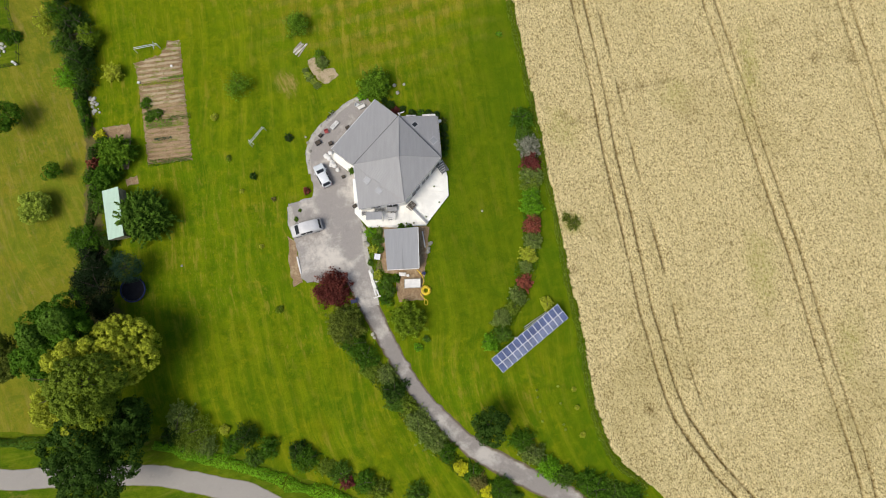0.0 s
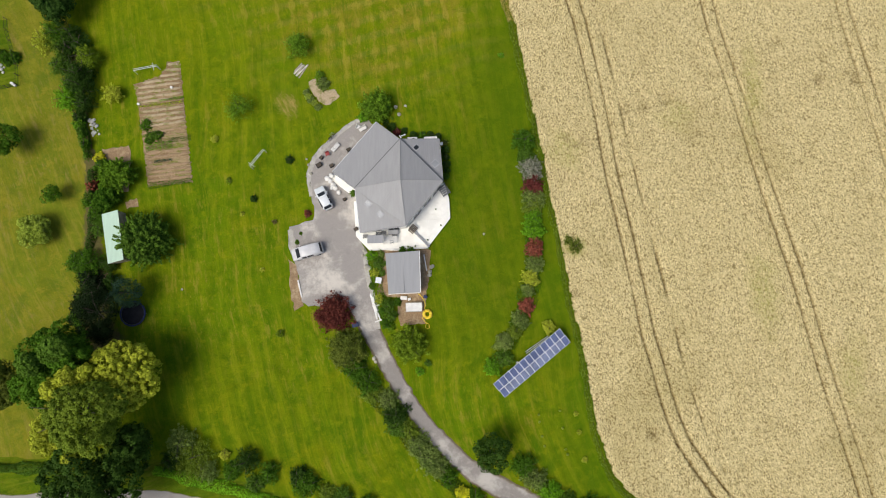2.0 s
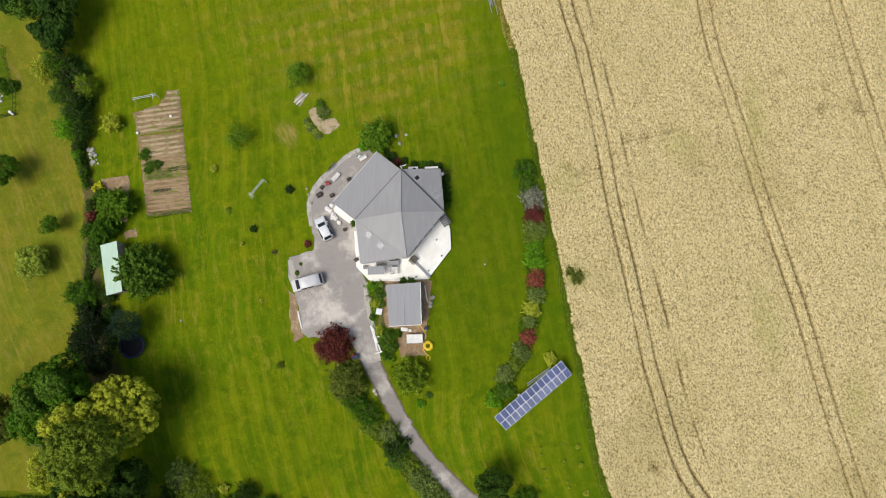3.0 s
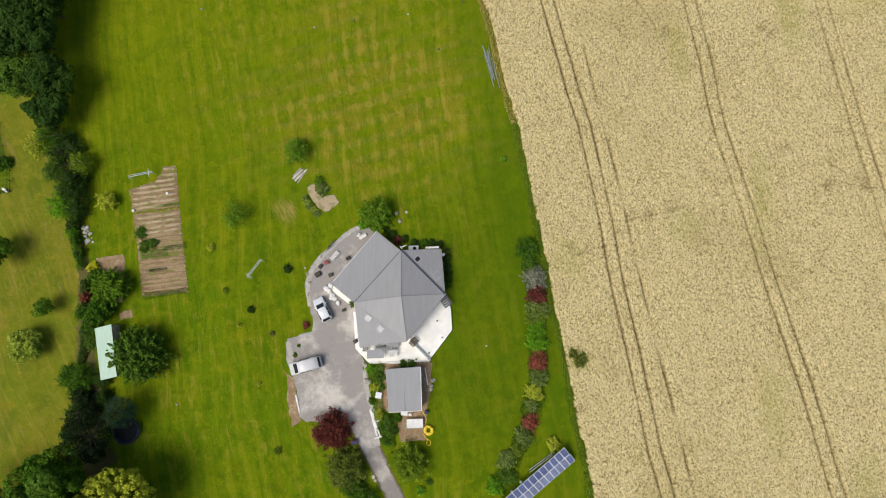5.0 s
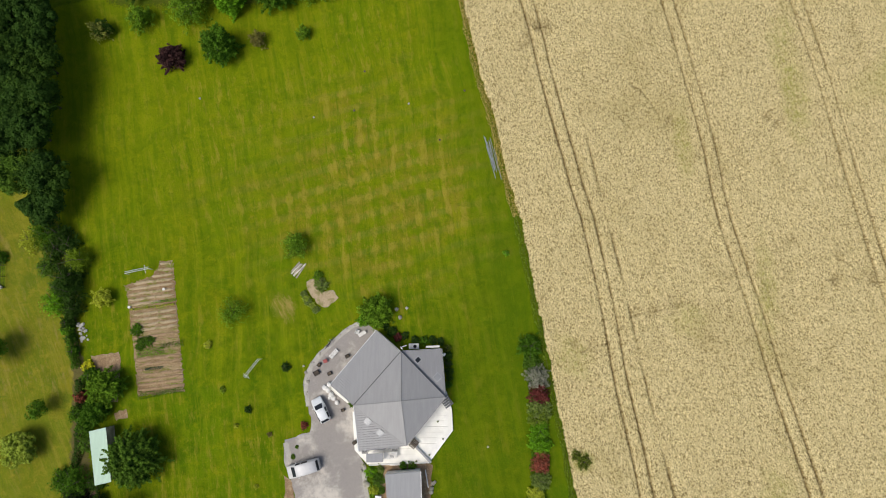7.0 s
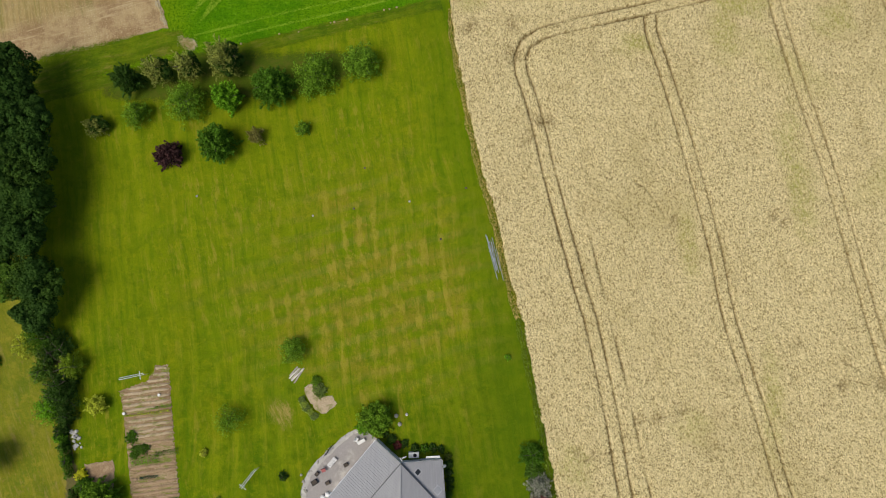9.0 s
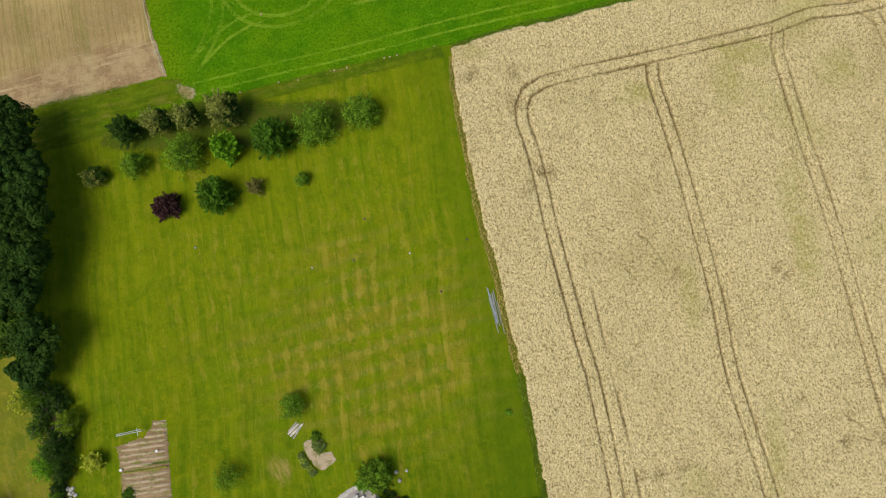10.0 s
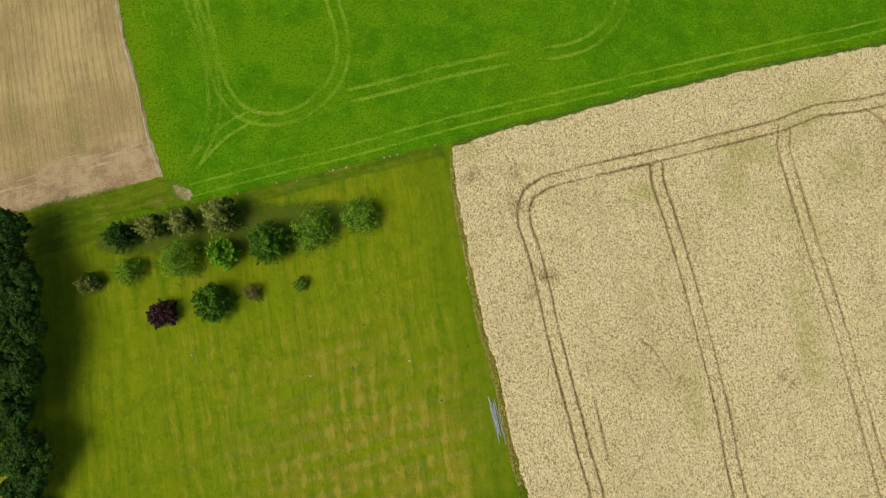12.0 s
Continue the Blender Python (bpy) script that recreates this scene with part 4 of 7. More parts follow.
def strip(pts, width, height, leaf, label, name="hedge", density=70, size=0.12, category="hedge"):
    """A low hedge along a line, one mass of leaves on thin stems."""
    line = curve_points(pts, step=0.5)
    t = thing(name, pose(line[0].x, line[0].y, 0), label, category)
    bm = bmesh.new()
    P, N = [], []
    for i in range(len(line) - 1):
        v, d = line[i] - line[0], (line[i + 1] - line[i])
        s = Vector((-d.y, d.x, 0)).normalized()
        w = width * (0.8 + 0.45 * noise.noise(line[i] * 0.4))
        h = height * (0.8 + 0.5 * noise.noise(line[i] * 0.55 + Vector((5, 0, 0))))
        k = int(density * d.length * (width + height))
        a = rng.uniform(-0.25, math.pi + 0.25, k)
        r = 1 - np.abs(rng.normal(0, 0.2, k)) + 0.12 * np.sin(5 * a + i)
        u = rng.uniform(0, 1, (k, 1))
        P.append(np.array(v)[None] + np.array(d)[None] * u + np.array(s)[None] * (np.cos(a) * r * w / 2)[:, None] + np.array([[0, 0, 1]]) * np.maximum(0.05, np.sin(a) * r * h)[:, None])
        N.append(np.array(s)[None] * np.cos(a)[:, None] + np.array([[0, 0, 1]]) * (np.sin(a) + 0.3)[:, None])
    tube([v - line[0] + Vector((0, 0, 0.05 + 0.04 * (k % 2))) for k, v in enumerate(line[::2])], 0.02, 5, bm)
    part("stem", bm, BARK, t)
    leaf_mesh("foliage", np.concatenate(P), np.concatenate(N), size, 0.55, LEAF[leaf], t)
    return t


# the great trees by the road
tree((-42.32, -2.14), 9.8, 5.3, "lime", "large yellow-green broadleaf tree beside the dark trees", size=0.19, lumps=110, open_=0.0, clump=0.36, lobe=0.62)
tree((-45.52, -6.75), 14.0, 5.9, "olive", "tallest tree, domed olive crown with yellowish rim", size=0.16, lumps=50, open_=0.0, clump=0.34,
     tips=(("lime", -4.4, 3.6, 9.6, 1.6), ("lime", -2.6, 4.9, 9.8, 1.7), ("lime", -0.8, 5.4, 9.2, 1.4), ("lime", -6.6, -2.6, 7.6, 1.5), ("lime", -5.6, -4.2, 7.8, 1.6), ("lime", -6.0, -1.0, 8.0, 1.5), ("lime", -1.4, -5.6, 8.8, 1.3)))
tree((-50.57, 0.75), 11.0, 5.3, "deep", "large green broadleaf tree behind the domed tree", size=0.22, lumps=60, open_=0.0, lobe=0.75, tips=(("mid", 0.9, 1.2, 10.3, 2.3), ("mid", -1.6, -0.8, 10.3, 2.0)))
tree((-53.49, -2.94), 9.5, 3.7, "deep", "dark green broadleaf tree on the edge of the group", size=0.22, lumps=50, open_=0.0, lobe=0.75)
tree((-45.50, -16.08), 11.5, 6.6, "dark", "large dark green tree hanging over the road", size=0.22, lumps=70, lobe=0.75)
# added tree: its dark leaves fill a spot that is only shaded
tree((-41.31, -11.36), 8.0, 3.6, "dark", "added dark tree standing in for shade beside the domed tree", count=6000, size=0.22, lumps=26)
tree((-60.33, -2.81), 9.0, 4.5, "moss", "dull olive tree in the neighbouring garden", count=6000, size=0.22)
tree((-47.24, 6.97), 10.0, 3.7, "pine", "dark conifer mass beside the trampoline", "conifer", count=7000, size=0.16, lumps=30, slim=0.3, low=0.05)
tree((-44.24, 9.74), 6.2, 2.5, "blue", "blue-green conifer beside the trampoline", "conifer", count=4000, size=0.15, lumps=24, slim=0.3, low=0.05)
tree((-42.75, 17.40), 6.2, 4.9, "mid", "broad green garden tree beside the shed", count=22000, size=0.18, shoots=330, loose=0.06)
tree((-47.75, 27.30), 4.8, 3.4, "garden", "spreading green fruit tree by the vegetable plot", count=9000, size=0.15, shoots=180, loose=0.07)
tree((-49.20, 23.70), 4.2, 2.7, "deep", "dense green tree between plot and shed", count=6000, size=0.15, shoots=130, loose=0.07)
# neighbouring garden
tree((-59.14, 18.87), 3.0, 2.7, "pale", "rounded pale green bush tree on the neighbouring lawn", "bush_tree", size=0.14, lumps=70, lobe=0.6, open_=0.0, low=0.0, clump=0.28)
tree((-57.12, 24.42), 3.0, 1.5, "deep", "small dark green tree on the neighbouring lawn", count=1500, size=0.15, lumps=14)
tree((-63.94, 32.31), 4.6, 2.9, "deep", "dense dark green tree on the neighbouring lawn", count=5500, size=0.18, lumps=26)
# boundary hedge, from the road up to the wood
for px in (
    ((-51.29, 13.91), 2.2, 3.0, "deep"), ((-53.38, 14.33), 1.6, 2.4, "deep"), ((-48.40, 13.92), 1.3, 2.0, "dark"), ((-50.59, 21.57), 1.5, 2.5, "deep"), ((-50.02, 19.43), 1.3, 2.2, "mid"),
    ((-51.97, 23.53), 1.2, 2.0, "deep"), ((-53.2, 32.45), 0.7, 2.0, "deep"), ((-53.9, 34.22), 0.7, 2.0, "mid"), ((-54.3, 36.6), 0.9, 2.2, "dark"), ((-53.66, 38.68), 1.5, 3.0, "dark"),
    ((-53.79, 40.98), 2.0, 3.8, "dark"), ((-54.79, 42.96), 2.4, 4.2, "dark"), ((-53.28, 45.69), 1.8, 4.0, "spring"), ((-56.37, 39.56), 1.9, 2.2, "fresh"), ((-57.81, 44.99), 1.6, 2.6, "mid"),
    ((-58.44, 49.76), 2.2, 3.6, "deep"), ((-60.52, 48.82), 1.7, 2.6, "lime"), ((-56.72, 47.56), 1.5, 3.0, "dark"), ((-58.18, 47.55), 1.3, 2.2, "olive"), ((-51.25, 9.36), 1.6, 2.8, "dark"), ((-52.39, 6.42), 1.4, 2.4, "deep"), ((-54.53, 35.48), 0.9, 1.4, "fresh"), ((-50.96, 11.65), 1.6, 3.0, "pine"), ((-49.53, 9.98), 1.7, 3.4, "pine"), ((-51.55, 8.32), 1.5, 2.8, "pine"), ((-49.36, 3.96), 1.6, 2.6, "pine"), ((-47.82, 11.40), 1.2, 2.4, "dark"),
    ((-55.86, 41.82), 1.3, 2.6, "deep"), ((-54.11, 43.65), 1.6, 3.2, "dark"), ((-55.04, 48.22), 1.5, 3.0, "dark"), ((-56.27, 49.60), 1.6, 3.0, "dark"),
):
    tint_name = {"dark": "dark green", "deep": "deep green", "mid": "green", "spring": "soft green", "pine": "blackish green", "fresh": "bright green", "lime": "yellow-green", "olive": "olive"}[px[3]]
    shrub(px[0], px[1] * 1.3, px[2] * 1.15, px[3], f"{tint_name} shrub in the boundary hedge", "hedge_shrub", group="boundary hedge")
strip([(-54.6, 38.0), (-54.3, 36.4), (-53.8, 34.3), (-53.3, 31.8), (-52.5, 30.0)], 1.3, 1.9, "deep", "narrow dark green clipped hedge on the boundary")
strip([(-52.2, 28.4), (-51.8, 25.5), (-51.5, 22.0), (-51.5, 18.0), (-52.3, 14.6), (-52.4, 12.0), (-51.4, 9.6)], 1.7, 1.4, "dark", "tangled dark undergrowth beneath the boundary hedge")
shrub((-51.75, 25.85), 1.2, 1.8, "red", "russet red shrub at the edge of the hedge", density=1.3)
shrub((-51.17, 30.31), 1.1, 1.5, "gold", "golden yellow shrub by the bare patch")
shrub((-50.57, 29.07), 1.5, 2.0, "deep", "dark green shrub by the bare patch")
tree((-49.50, 40.20), 2.6, 2.0, "lime", "bright green sapling by the vegetable plot", count=1300, size=0.14, shoots=55)
# wood along the far end of the boundary
for px in (
    ((-60.62, 80.71), 9.0, 4.6, "deep"), ((-64.09, 82.01), 9.5, 4.6, "deep"), ((-59.70, 75.38), 9.0, 4.4, "olive"), ((-63.38, 74.88), 9.5, 4.4, "dark"), ((-58.76, 69.69), 9.0, 4.2, "dark"), ((-62.78, 68.77), 9.5, 4.4, "deep"),
    ((-59.83, 64.50), 8.5, 4.2, "deep"), ((-63.49, 64.20), 8.5, 4.2, "deep"), ((-57.14, 57.71), 7.0, 4.0, "olive"), ((-61.53, 58.10), 7.0, 3.6, "mid"), ((-57.60, 53.08), 5.0, 2.8, "deep"),
    ((-62.40, 84.24), 9.5, 4.6, "deep"), ((-64.06, 88.33), 9.0, 4.2, "deep"),
):
    tint_name = {"dark": "dark green", "deep": "deep green", "mid": "green", "olive": "dark dull green"}[px[3]]
    tree(px[0], px[1], px[2], {"olive": "dark", "deep": "wood"}.get(px[3], px[3]), f"{tint_name} broadleaf tree in the boundary wood", size=0.21, lumps=90, lobe=0.62, open_=0.0, group="boundary wood", tips=[("wood", rng.uniform(-0.5, 0.5) * px[2], rng.uniform(-0.5, 0.5) * px[2], px[1] * rng.uniform(0.74, 0.82), rng.uniform(1.4, 2.2)) for _ in range(3)])
# trees at the far end of the lawn
for px in (
    ((-48.18, 89.13), 6.0, 2.3, "dark", 3500, 0.05, 0.15), ((-43.56, 90.31), 6.0, 2.2, "olive", 1700, 0.4, 0.15), ((-38.95, 91.05), 6.2, 2.3, "olive", 1900, 0.4, 0.15), ((-33.49, 92.24), 6.8, 3.1, "olive", 3000, 0.35, 0.16),
    ((-46.87, 83.94), 3.6, 1.9, "mid", 1600, 0.2, 0.15), ((-39.23, 85.73), 5.0, 2.9, "mid", 2300, 0.45, 0.16), ((-33.02, 86.78), 5.2, 2.6, "fresh", 3800, 0.1, 0.17), ((-26.24, 88.61), 6.0, 3.4, "deep", 5200, 0.15, 0.17),
    ((-19.47, 90.69), 5.2, 3.1, "mid", 3600, 0.3, 0.16), ((-12.48, 92.74), 4.6, 2.9, "mid", 3200, 0.3, 0.16), ((-41.58, 77.66), 3.6, 2.3, "plum", 3800, 0.0, 0.15), ((-34.11, 79.36), 5.6, 3.0, "deep", 4200, 0.15, 0.17),
    ((-28.45, 80.97), 2.6, 1.5, "brown", 700, 0.4, 0.13), ((-21.40, 82.35), 2.0, 1.1, "mid", 500, 0.4, 0.13), ((-52.93, 81.86), 3.0, 1.8, "olive", 800, 0.4, 0.14),
):
    tint_name = {"dark": "dark pine-green", "deep": "deep green", "mid": "green", "olive": "sparse olive", "fresh": "bright fresh green", "plum": "dark purple-leaved", "brown": "small russet"}[px[3]]
    # olive trees: a dark bough below the fronds serves as painted shade
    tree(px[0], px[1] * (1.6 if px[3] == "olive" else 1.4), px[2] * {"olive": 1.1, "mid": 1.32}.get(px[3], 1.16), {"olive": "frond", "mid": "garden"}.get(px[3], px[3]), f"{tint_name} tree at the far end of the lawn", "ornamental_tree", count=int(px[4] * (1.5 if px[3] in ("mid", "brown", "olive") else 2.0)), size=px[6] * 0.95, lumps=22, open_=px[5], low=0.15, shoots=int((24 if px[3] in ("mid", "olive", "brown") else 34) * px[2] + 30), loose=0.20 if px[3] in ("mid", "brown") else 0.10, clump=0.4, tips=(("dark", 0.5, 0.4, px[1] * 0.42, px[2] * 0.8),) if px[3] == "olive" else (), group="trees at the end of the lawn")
# trees near the house
tree((-9.00, 38.44), 4.6, 3.2, "garden", "dense green tree at the corner of the house", count=7000, size=0.17, shoots=130, slim=0.4, low=0.1)
tree((-14.85, 6.80), 4.4, 3.5, "maple", "purple-red leaved maple beside the forecourt", "maple", count=6600, size=0.15, shoots=110, low=0.05, loose=0.2)
tree((-12.77, 1.34), 4.6, 3.9, "moss", "dark spreading shrubby tree beside the drive", count=9000, size=0.14, shoots=170, low=0.05)
tree((-3.56, 2.16), 4.6, 3.4, "spring", "green spreading fruit tree behind the outbuilding", count=6500, size=0.17, shoots=110, slim=0.4, low=0.05)
tree((8.06, -12.69), 6.6, 2.7, "dark", "dense dark green round tree beside the drive", count=5500, size=0.18, lumps=26, low=0.1)
tree((-21.30, 48.10), 3.4, 2.7, "garden", "sparse sapling on the lawn", count=2000, size=0.12, shoots=80, loose=0.2)
tree((-30.25, 38.30), 3.2, 2.9, "garden", "thin sapling on the lawn", count=1300, size=0.11, shoots=75, loose=0.22)
for p, r, h, leaf in (((-33.89, 33.40), 0.8, 0.8, "lime"), ((-22.28, 30.19), 0.8, 1.0, "dark"), ((-27.54, 24.04), 0.65, 0.8, "dark"), ((-19.30, 21.79), 0.7, 0.9, "red"), ((-22.83, 3.75), 0.8, 0.6, "spring"),
                      ((-25.88, 13.26), 0.45, 0.5, "lime"), ((-29.20, 21.77), 0.4, 0.4, "lime"), ((-24.26, 20.56), 0.5, 0.5, "brown"), ((10.50, 47.39), 0.6, 0.6, "fresh"), ((-31.39, 26.89), 0.6, 0.4, "spring"),
                      ((22.18, -14.57), 0.5, 0.6, "lime"), ((21.46, -10.68), 0.45, 0.6, "lime"), ((21.02, -8.06), 0.4, 0.5, "lime"), ((-2.10, -1.84), 0.8, 0.8, "fresh"), ((-0.84, -0.60), 0.6, 0.6, "mid")):
    shrub(p, r, h, leaf, {"lime": "small yellow-green bush", "dark": "small dark bush", "red": "small reddish bush", "mid": "small green bush", "brown": "small brownish bush", "fresh": "small fresh green bush", "spring": "small soft green bush"}[leaf] + " on the lawn", "lawn_bush", size=0.1, open_=0.6, density=0.7)
for k, p in enumerate(((15.51, -8.14), (15.60, -9.18), (15.94, -11.27), (16.29, -12.63), (19.41, -13.11), (19.65, -13.84), (19.03, -10.07), (18.67, -7.59))):
    shrub(p, 0.2, 0.35, "pale", "pale seedling in the grass near the solar array", "seedling", size=0.08, density=0.6)
# the row of shrubs between lawn and wheat
for p, r, h, leaf, words in (
    ((13.95, 33.40), 1.9, 2.0, "deep", "open dark green"), ((14.03, 31.02), 1.2, 1.3, "mid", "low green"), ((14.93, 28.99), 2.0, 2.0, "silver", "silvery pale"), ((15.14, 26.39), 1.7, 1.8, "purple", "dark red-leaved"),
    ((15.29, 24.11), 1.6, 1.6, "grey", "grey-green"), ((15.10, 22.96), 1.4, 1.5, "olive", "olive green"), ((15.15, 21.20), 1.6, 1.6, "fresh", "bright green"), ((15.20, 19.27), 1.6, 1.6, "fresh", "fresh green"), ((15.24, 16.65), 1.6, 1.6, "red", "red-leaved"),
    ((15.11, 14.14), 1.6, 1.5, "grey", "grey-green"), ((14.56, 11.90), 1.3, 1.3, "lime", "yellow-green"), ((14.19, 10.19), 1.1, 1.2, "grey", "dull green"), ((13.89, 7.80), 1.4, 1.5, "red", "red-leaved"), ((12.92, 5.69), 1.5, 1.5, "grey", "grey-green"),
    ((11.97, 4.00), 1.2, 1.3, "olive", "olive green"), ((10.34, 2.49), 1.6, 1.6, "grey", "grey-green"), ((10.57, 0.08), 1.4, 1.4, "mid", "green"), ((8.71, -1.17), 1.2, 1.3, "fresh", "green"), ((17.23, 4.68), 1.0, 1.2, "lime", "bright yellow-green"),
):
    shrub(p, r * 1.2, h * 1.1, leaf, words + " shrub in the row beside the wheat", "border_shrub", group="shrub row beside the wheat", density=1.25)
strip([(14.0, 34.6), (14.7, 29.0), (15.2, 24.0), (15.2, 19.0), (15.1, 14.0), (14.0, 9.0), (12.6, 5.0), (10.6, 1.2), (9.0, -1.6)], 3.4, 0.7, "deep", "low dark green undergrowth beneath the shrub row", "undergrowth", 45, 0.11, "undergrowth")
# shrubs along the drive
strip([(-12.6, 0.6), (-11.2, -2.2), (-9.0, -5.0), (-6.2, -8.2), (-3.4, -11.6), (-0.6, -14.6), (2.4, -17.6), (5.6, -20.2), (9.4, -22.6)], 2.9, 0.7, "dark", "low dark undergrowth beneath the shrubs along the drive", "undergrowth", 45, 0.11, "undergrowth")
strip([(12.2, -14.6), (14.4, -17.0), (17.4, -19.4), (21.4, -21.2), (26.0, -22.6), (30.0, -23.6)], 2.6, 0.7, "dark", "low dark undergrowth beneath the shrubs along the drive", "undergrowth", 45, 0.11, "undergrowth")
for p, r, h, leaf, words in (
    ((-11.65, -1.23), 1.9, 2.4, "deep", "dark green"), ((-9.71, -3.20), 1.8, 2.2, "deep", "dark green"), ((-9.10, -5.08), 1.4, 1.6, "olive", "olive"), ((-6.70, -5.74), 1.5, 1.7, "grey", "pale grey-green"), ((-5.52, -7.93), 1.7, 1.8, "dark", "dark green"),
    ((-5.36, -9.76), 1.5, 1.2, "mid", "low green"), ((-3.52, -10.51), 1.5, 1.8, "olive", "olive green"), ((-2.19, -12.12), 1.6, 1.8, "grey", "grey-green"), ((-0.79, -13.96), 1.6, 1.8, "grey", "grey-green"), ((0.60, -15.31), 1.7, 1.8, "grey", "grey-green"), ((2.08, -16.75), 1.4, 1.6, "deep", "dark green"),
    ((4.20, -19.10), 1.05, 1.6, "gold", "golden yellow"), ((5.99, -19.75), 1.2, 1.3, "deep", "dark green"), ((6.79, -21.09), 1.2, 1.2, "brown", "russet"), ((8.00, -22.45), 1.0, 1.5, "gold", "golden yellow"), ((9.79, -22.12), 1.8, 1.8, "deep", "dark green"), ((11.41, -23.06), 1.4, 1.5, "mid", "green"),
    ((13.16, -15.36), 1.8, 2.0, "deep", "dark green"), ((14.69, -17.27), 1.7, 1.9, "grey", "grey-green"), ((16.95, -19.02), 1.7, 1.8, "fresh", "fresh green"), ((19.22, -20.36), 1.6, 1.6, "mid", "green"), ((23.67, -22.19), 2.0, 1.9, "deep", "dark green"), ((22.47, -21.16), 1.5, 1.6, "deep", "dark green"), ((26.53, -22.51), 1.8, 1.6, "mid", "green"),
    ((28.96, -23.15), 1.6, 1.5, "deep", "dark green"),
):
    shrub(p, r * 1.36, h * 1.1, leaf, words + " shrub beside the drive", "drive_shrub", group="shrubs beside the drive", density=1.1)
# shrubs and low hedges by the road
for p, r, h, leaf, words in (
    ((-36.54, -11.67), 1.8, 2.8, "grey", "grey-green conical"), ((-34.57, -13.85), 3.0, 2.6, "olive", "straggly olive"), ((-32.46, -15.83), 1.8, 1.8, "grey", "grey-green"), ((-37.78, -14.23), 1.6, 2.0, "dark", "dark green"), ((-26.80, -14.39), 2.1, 2.6, "dark", "dark green"), ((-23.80, -16.02), 1.6, 2.0, "deep", "deep green"), ((-25.64, -17.67), 1.2, 1.2, "mid", "green"),
    ((-28.99, -15.84), 1.4, 1.4, "deep", "deep green"), ((-18.24, -17.85), 1.9, 2.0, "deep", "deep green"), ((-19.49, -16.66), 1.3, 1.8, "dark", "dark green"), ((-15.43, -18.95), 1.2, 1.2, "olive", "olive"), ((-13.18, -19.67), 1.7, 1.8, "mid", "green"), ((-12.37, -21.05), 1.0, 1.0, "purple", "purple"), ((-9.68, -21.01), 1.8, 2.0, "deep", "deep green"),
    ((-7.80, -22.03), 1.7, 1.8, "olive", "olive"), ((-2.14, -22.84), 1.8, 1.8, "mid", "green"), ((-30.20, -13.66), 0.7, 0.8, "lime", "yellow-green"),
):
    shrub(p, r * 1.25, h * 1.15, leaf, words + " shrub on the lawn near the road", "roadside_shrub", group="shrubs near the road")
strip([(-40.34, -15.90), (-37.89, -16.30), (-33.78, -17.50), (-29.70, -18.31), (-25.60, -19.50), (-21.2, -20.9)], 2.2, 1.0, "bright", "low bright green hedge beside the road")
strip([(-21.08, -21.32), (-17.82, -22.12), (-13.35, -23.08), (-8, -27)], 2.2, 1.0, "bright", "low bright green hedge beside the road")
strip([(-80, -15.5), (-62.12, -15.43), (-58.50, -15.44), (-54.50, -15.30)], 1.8, 1.2, "mid", "low green hedge in front of the neighbouring garden")


# ---- the house ----
def roof_plane(name, corners, material, parent, pitch=0.34, thick=0.12, rib=0.06, label=""):
    """A sloping sheet with raised ribs down the fall; corners in order, the first two on the eave."""
    c = [Vector(p) for p in corners]
    nrm = (c[1] - c[0]).cross(c[2] - c[0]).normalized()
    if nrm.z < 0:
        nrm = -nrm
    along = (c[1] - c[0]).normalized()
    bm = bmesh.new()
    bm.faces.new([bm.verts.new(p) for p in c])
    lo, hi = min((p - c[0]).dot(along) for p in c), max((p - c[0]).dot(along) for p in c)
    u = lo + pitch * 0.5
    marks = []
    while u < hi:
        marks.append(u)
        for w in (u, u + 0.09):
            bmesh.ops.bisect_plane(bm, geom=bm.verts[:] + bm.edges[:] + bm.faces[:], plane_co=c[0] + along * w, plane_no=along)
        u += pitch
    ribs = []
    for f in bm.faces:
        m = (f.calc_center_median() - c[0]).dot(along)
        if any(0 < m - w < 0.09 for w in marks):
            ribs.append(f)
    r = bmesh.ops.extrude_face_region(bm, geom=ribs)
    bmesh.ops.translate(bm, verts=[g for g in r["geom"] if isinstance(g, bmesh.types.BMVert)], vec=nrm * rib)
    bmesh.ops.delete(bm, geom=ribs, context="FACES_ONLY")
    rim = [e for e in bm.edges if e.is_boundary]
    r = bmesh.ops.extrude_edge_only(bm, edges=rim)
    bmesh.ops.translate(bm, verts=[g for g in r["geom"] if isinstance(g, bmesh.types.BMVert)], vec=Vector((0, 0, -thick)))
    return part(name, bm, material, parent, label)


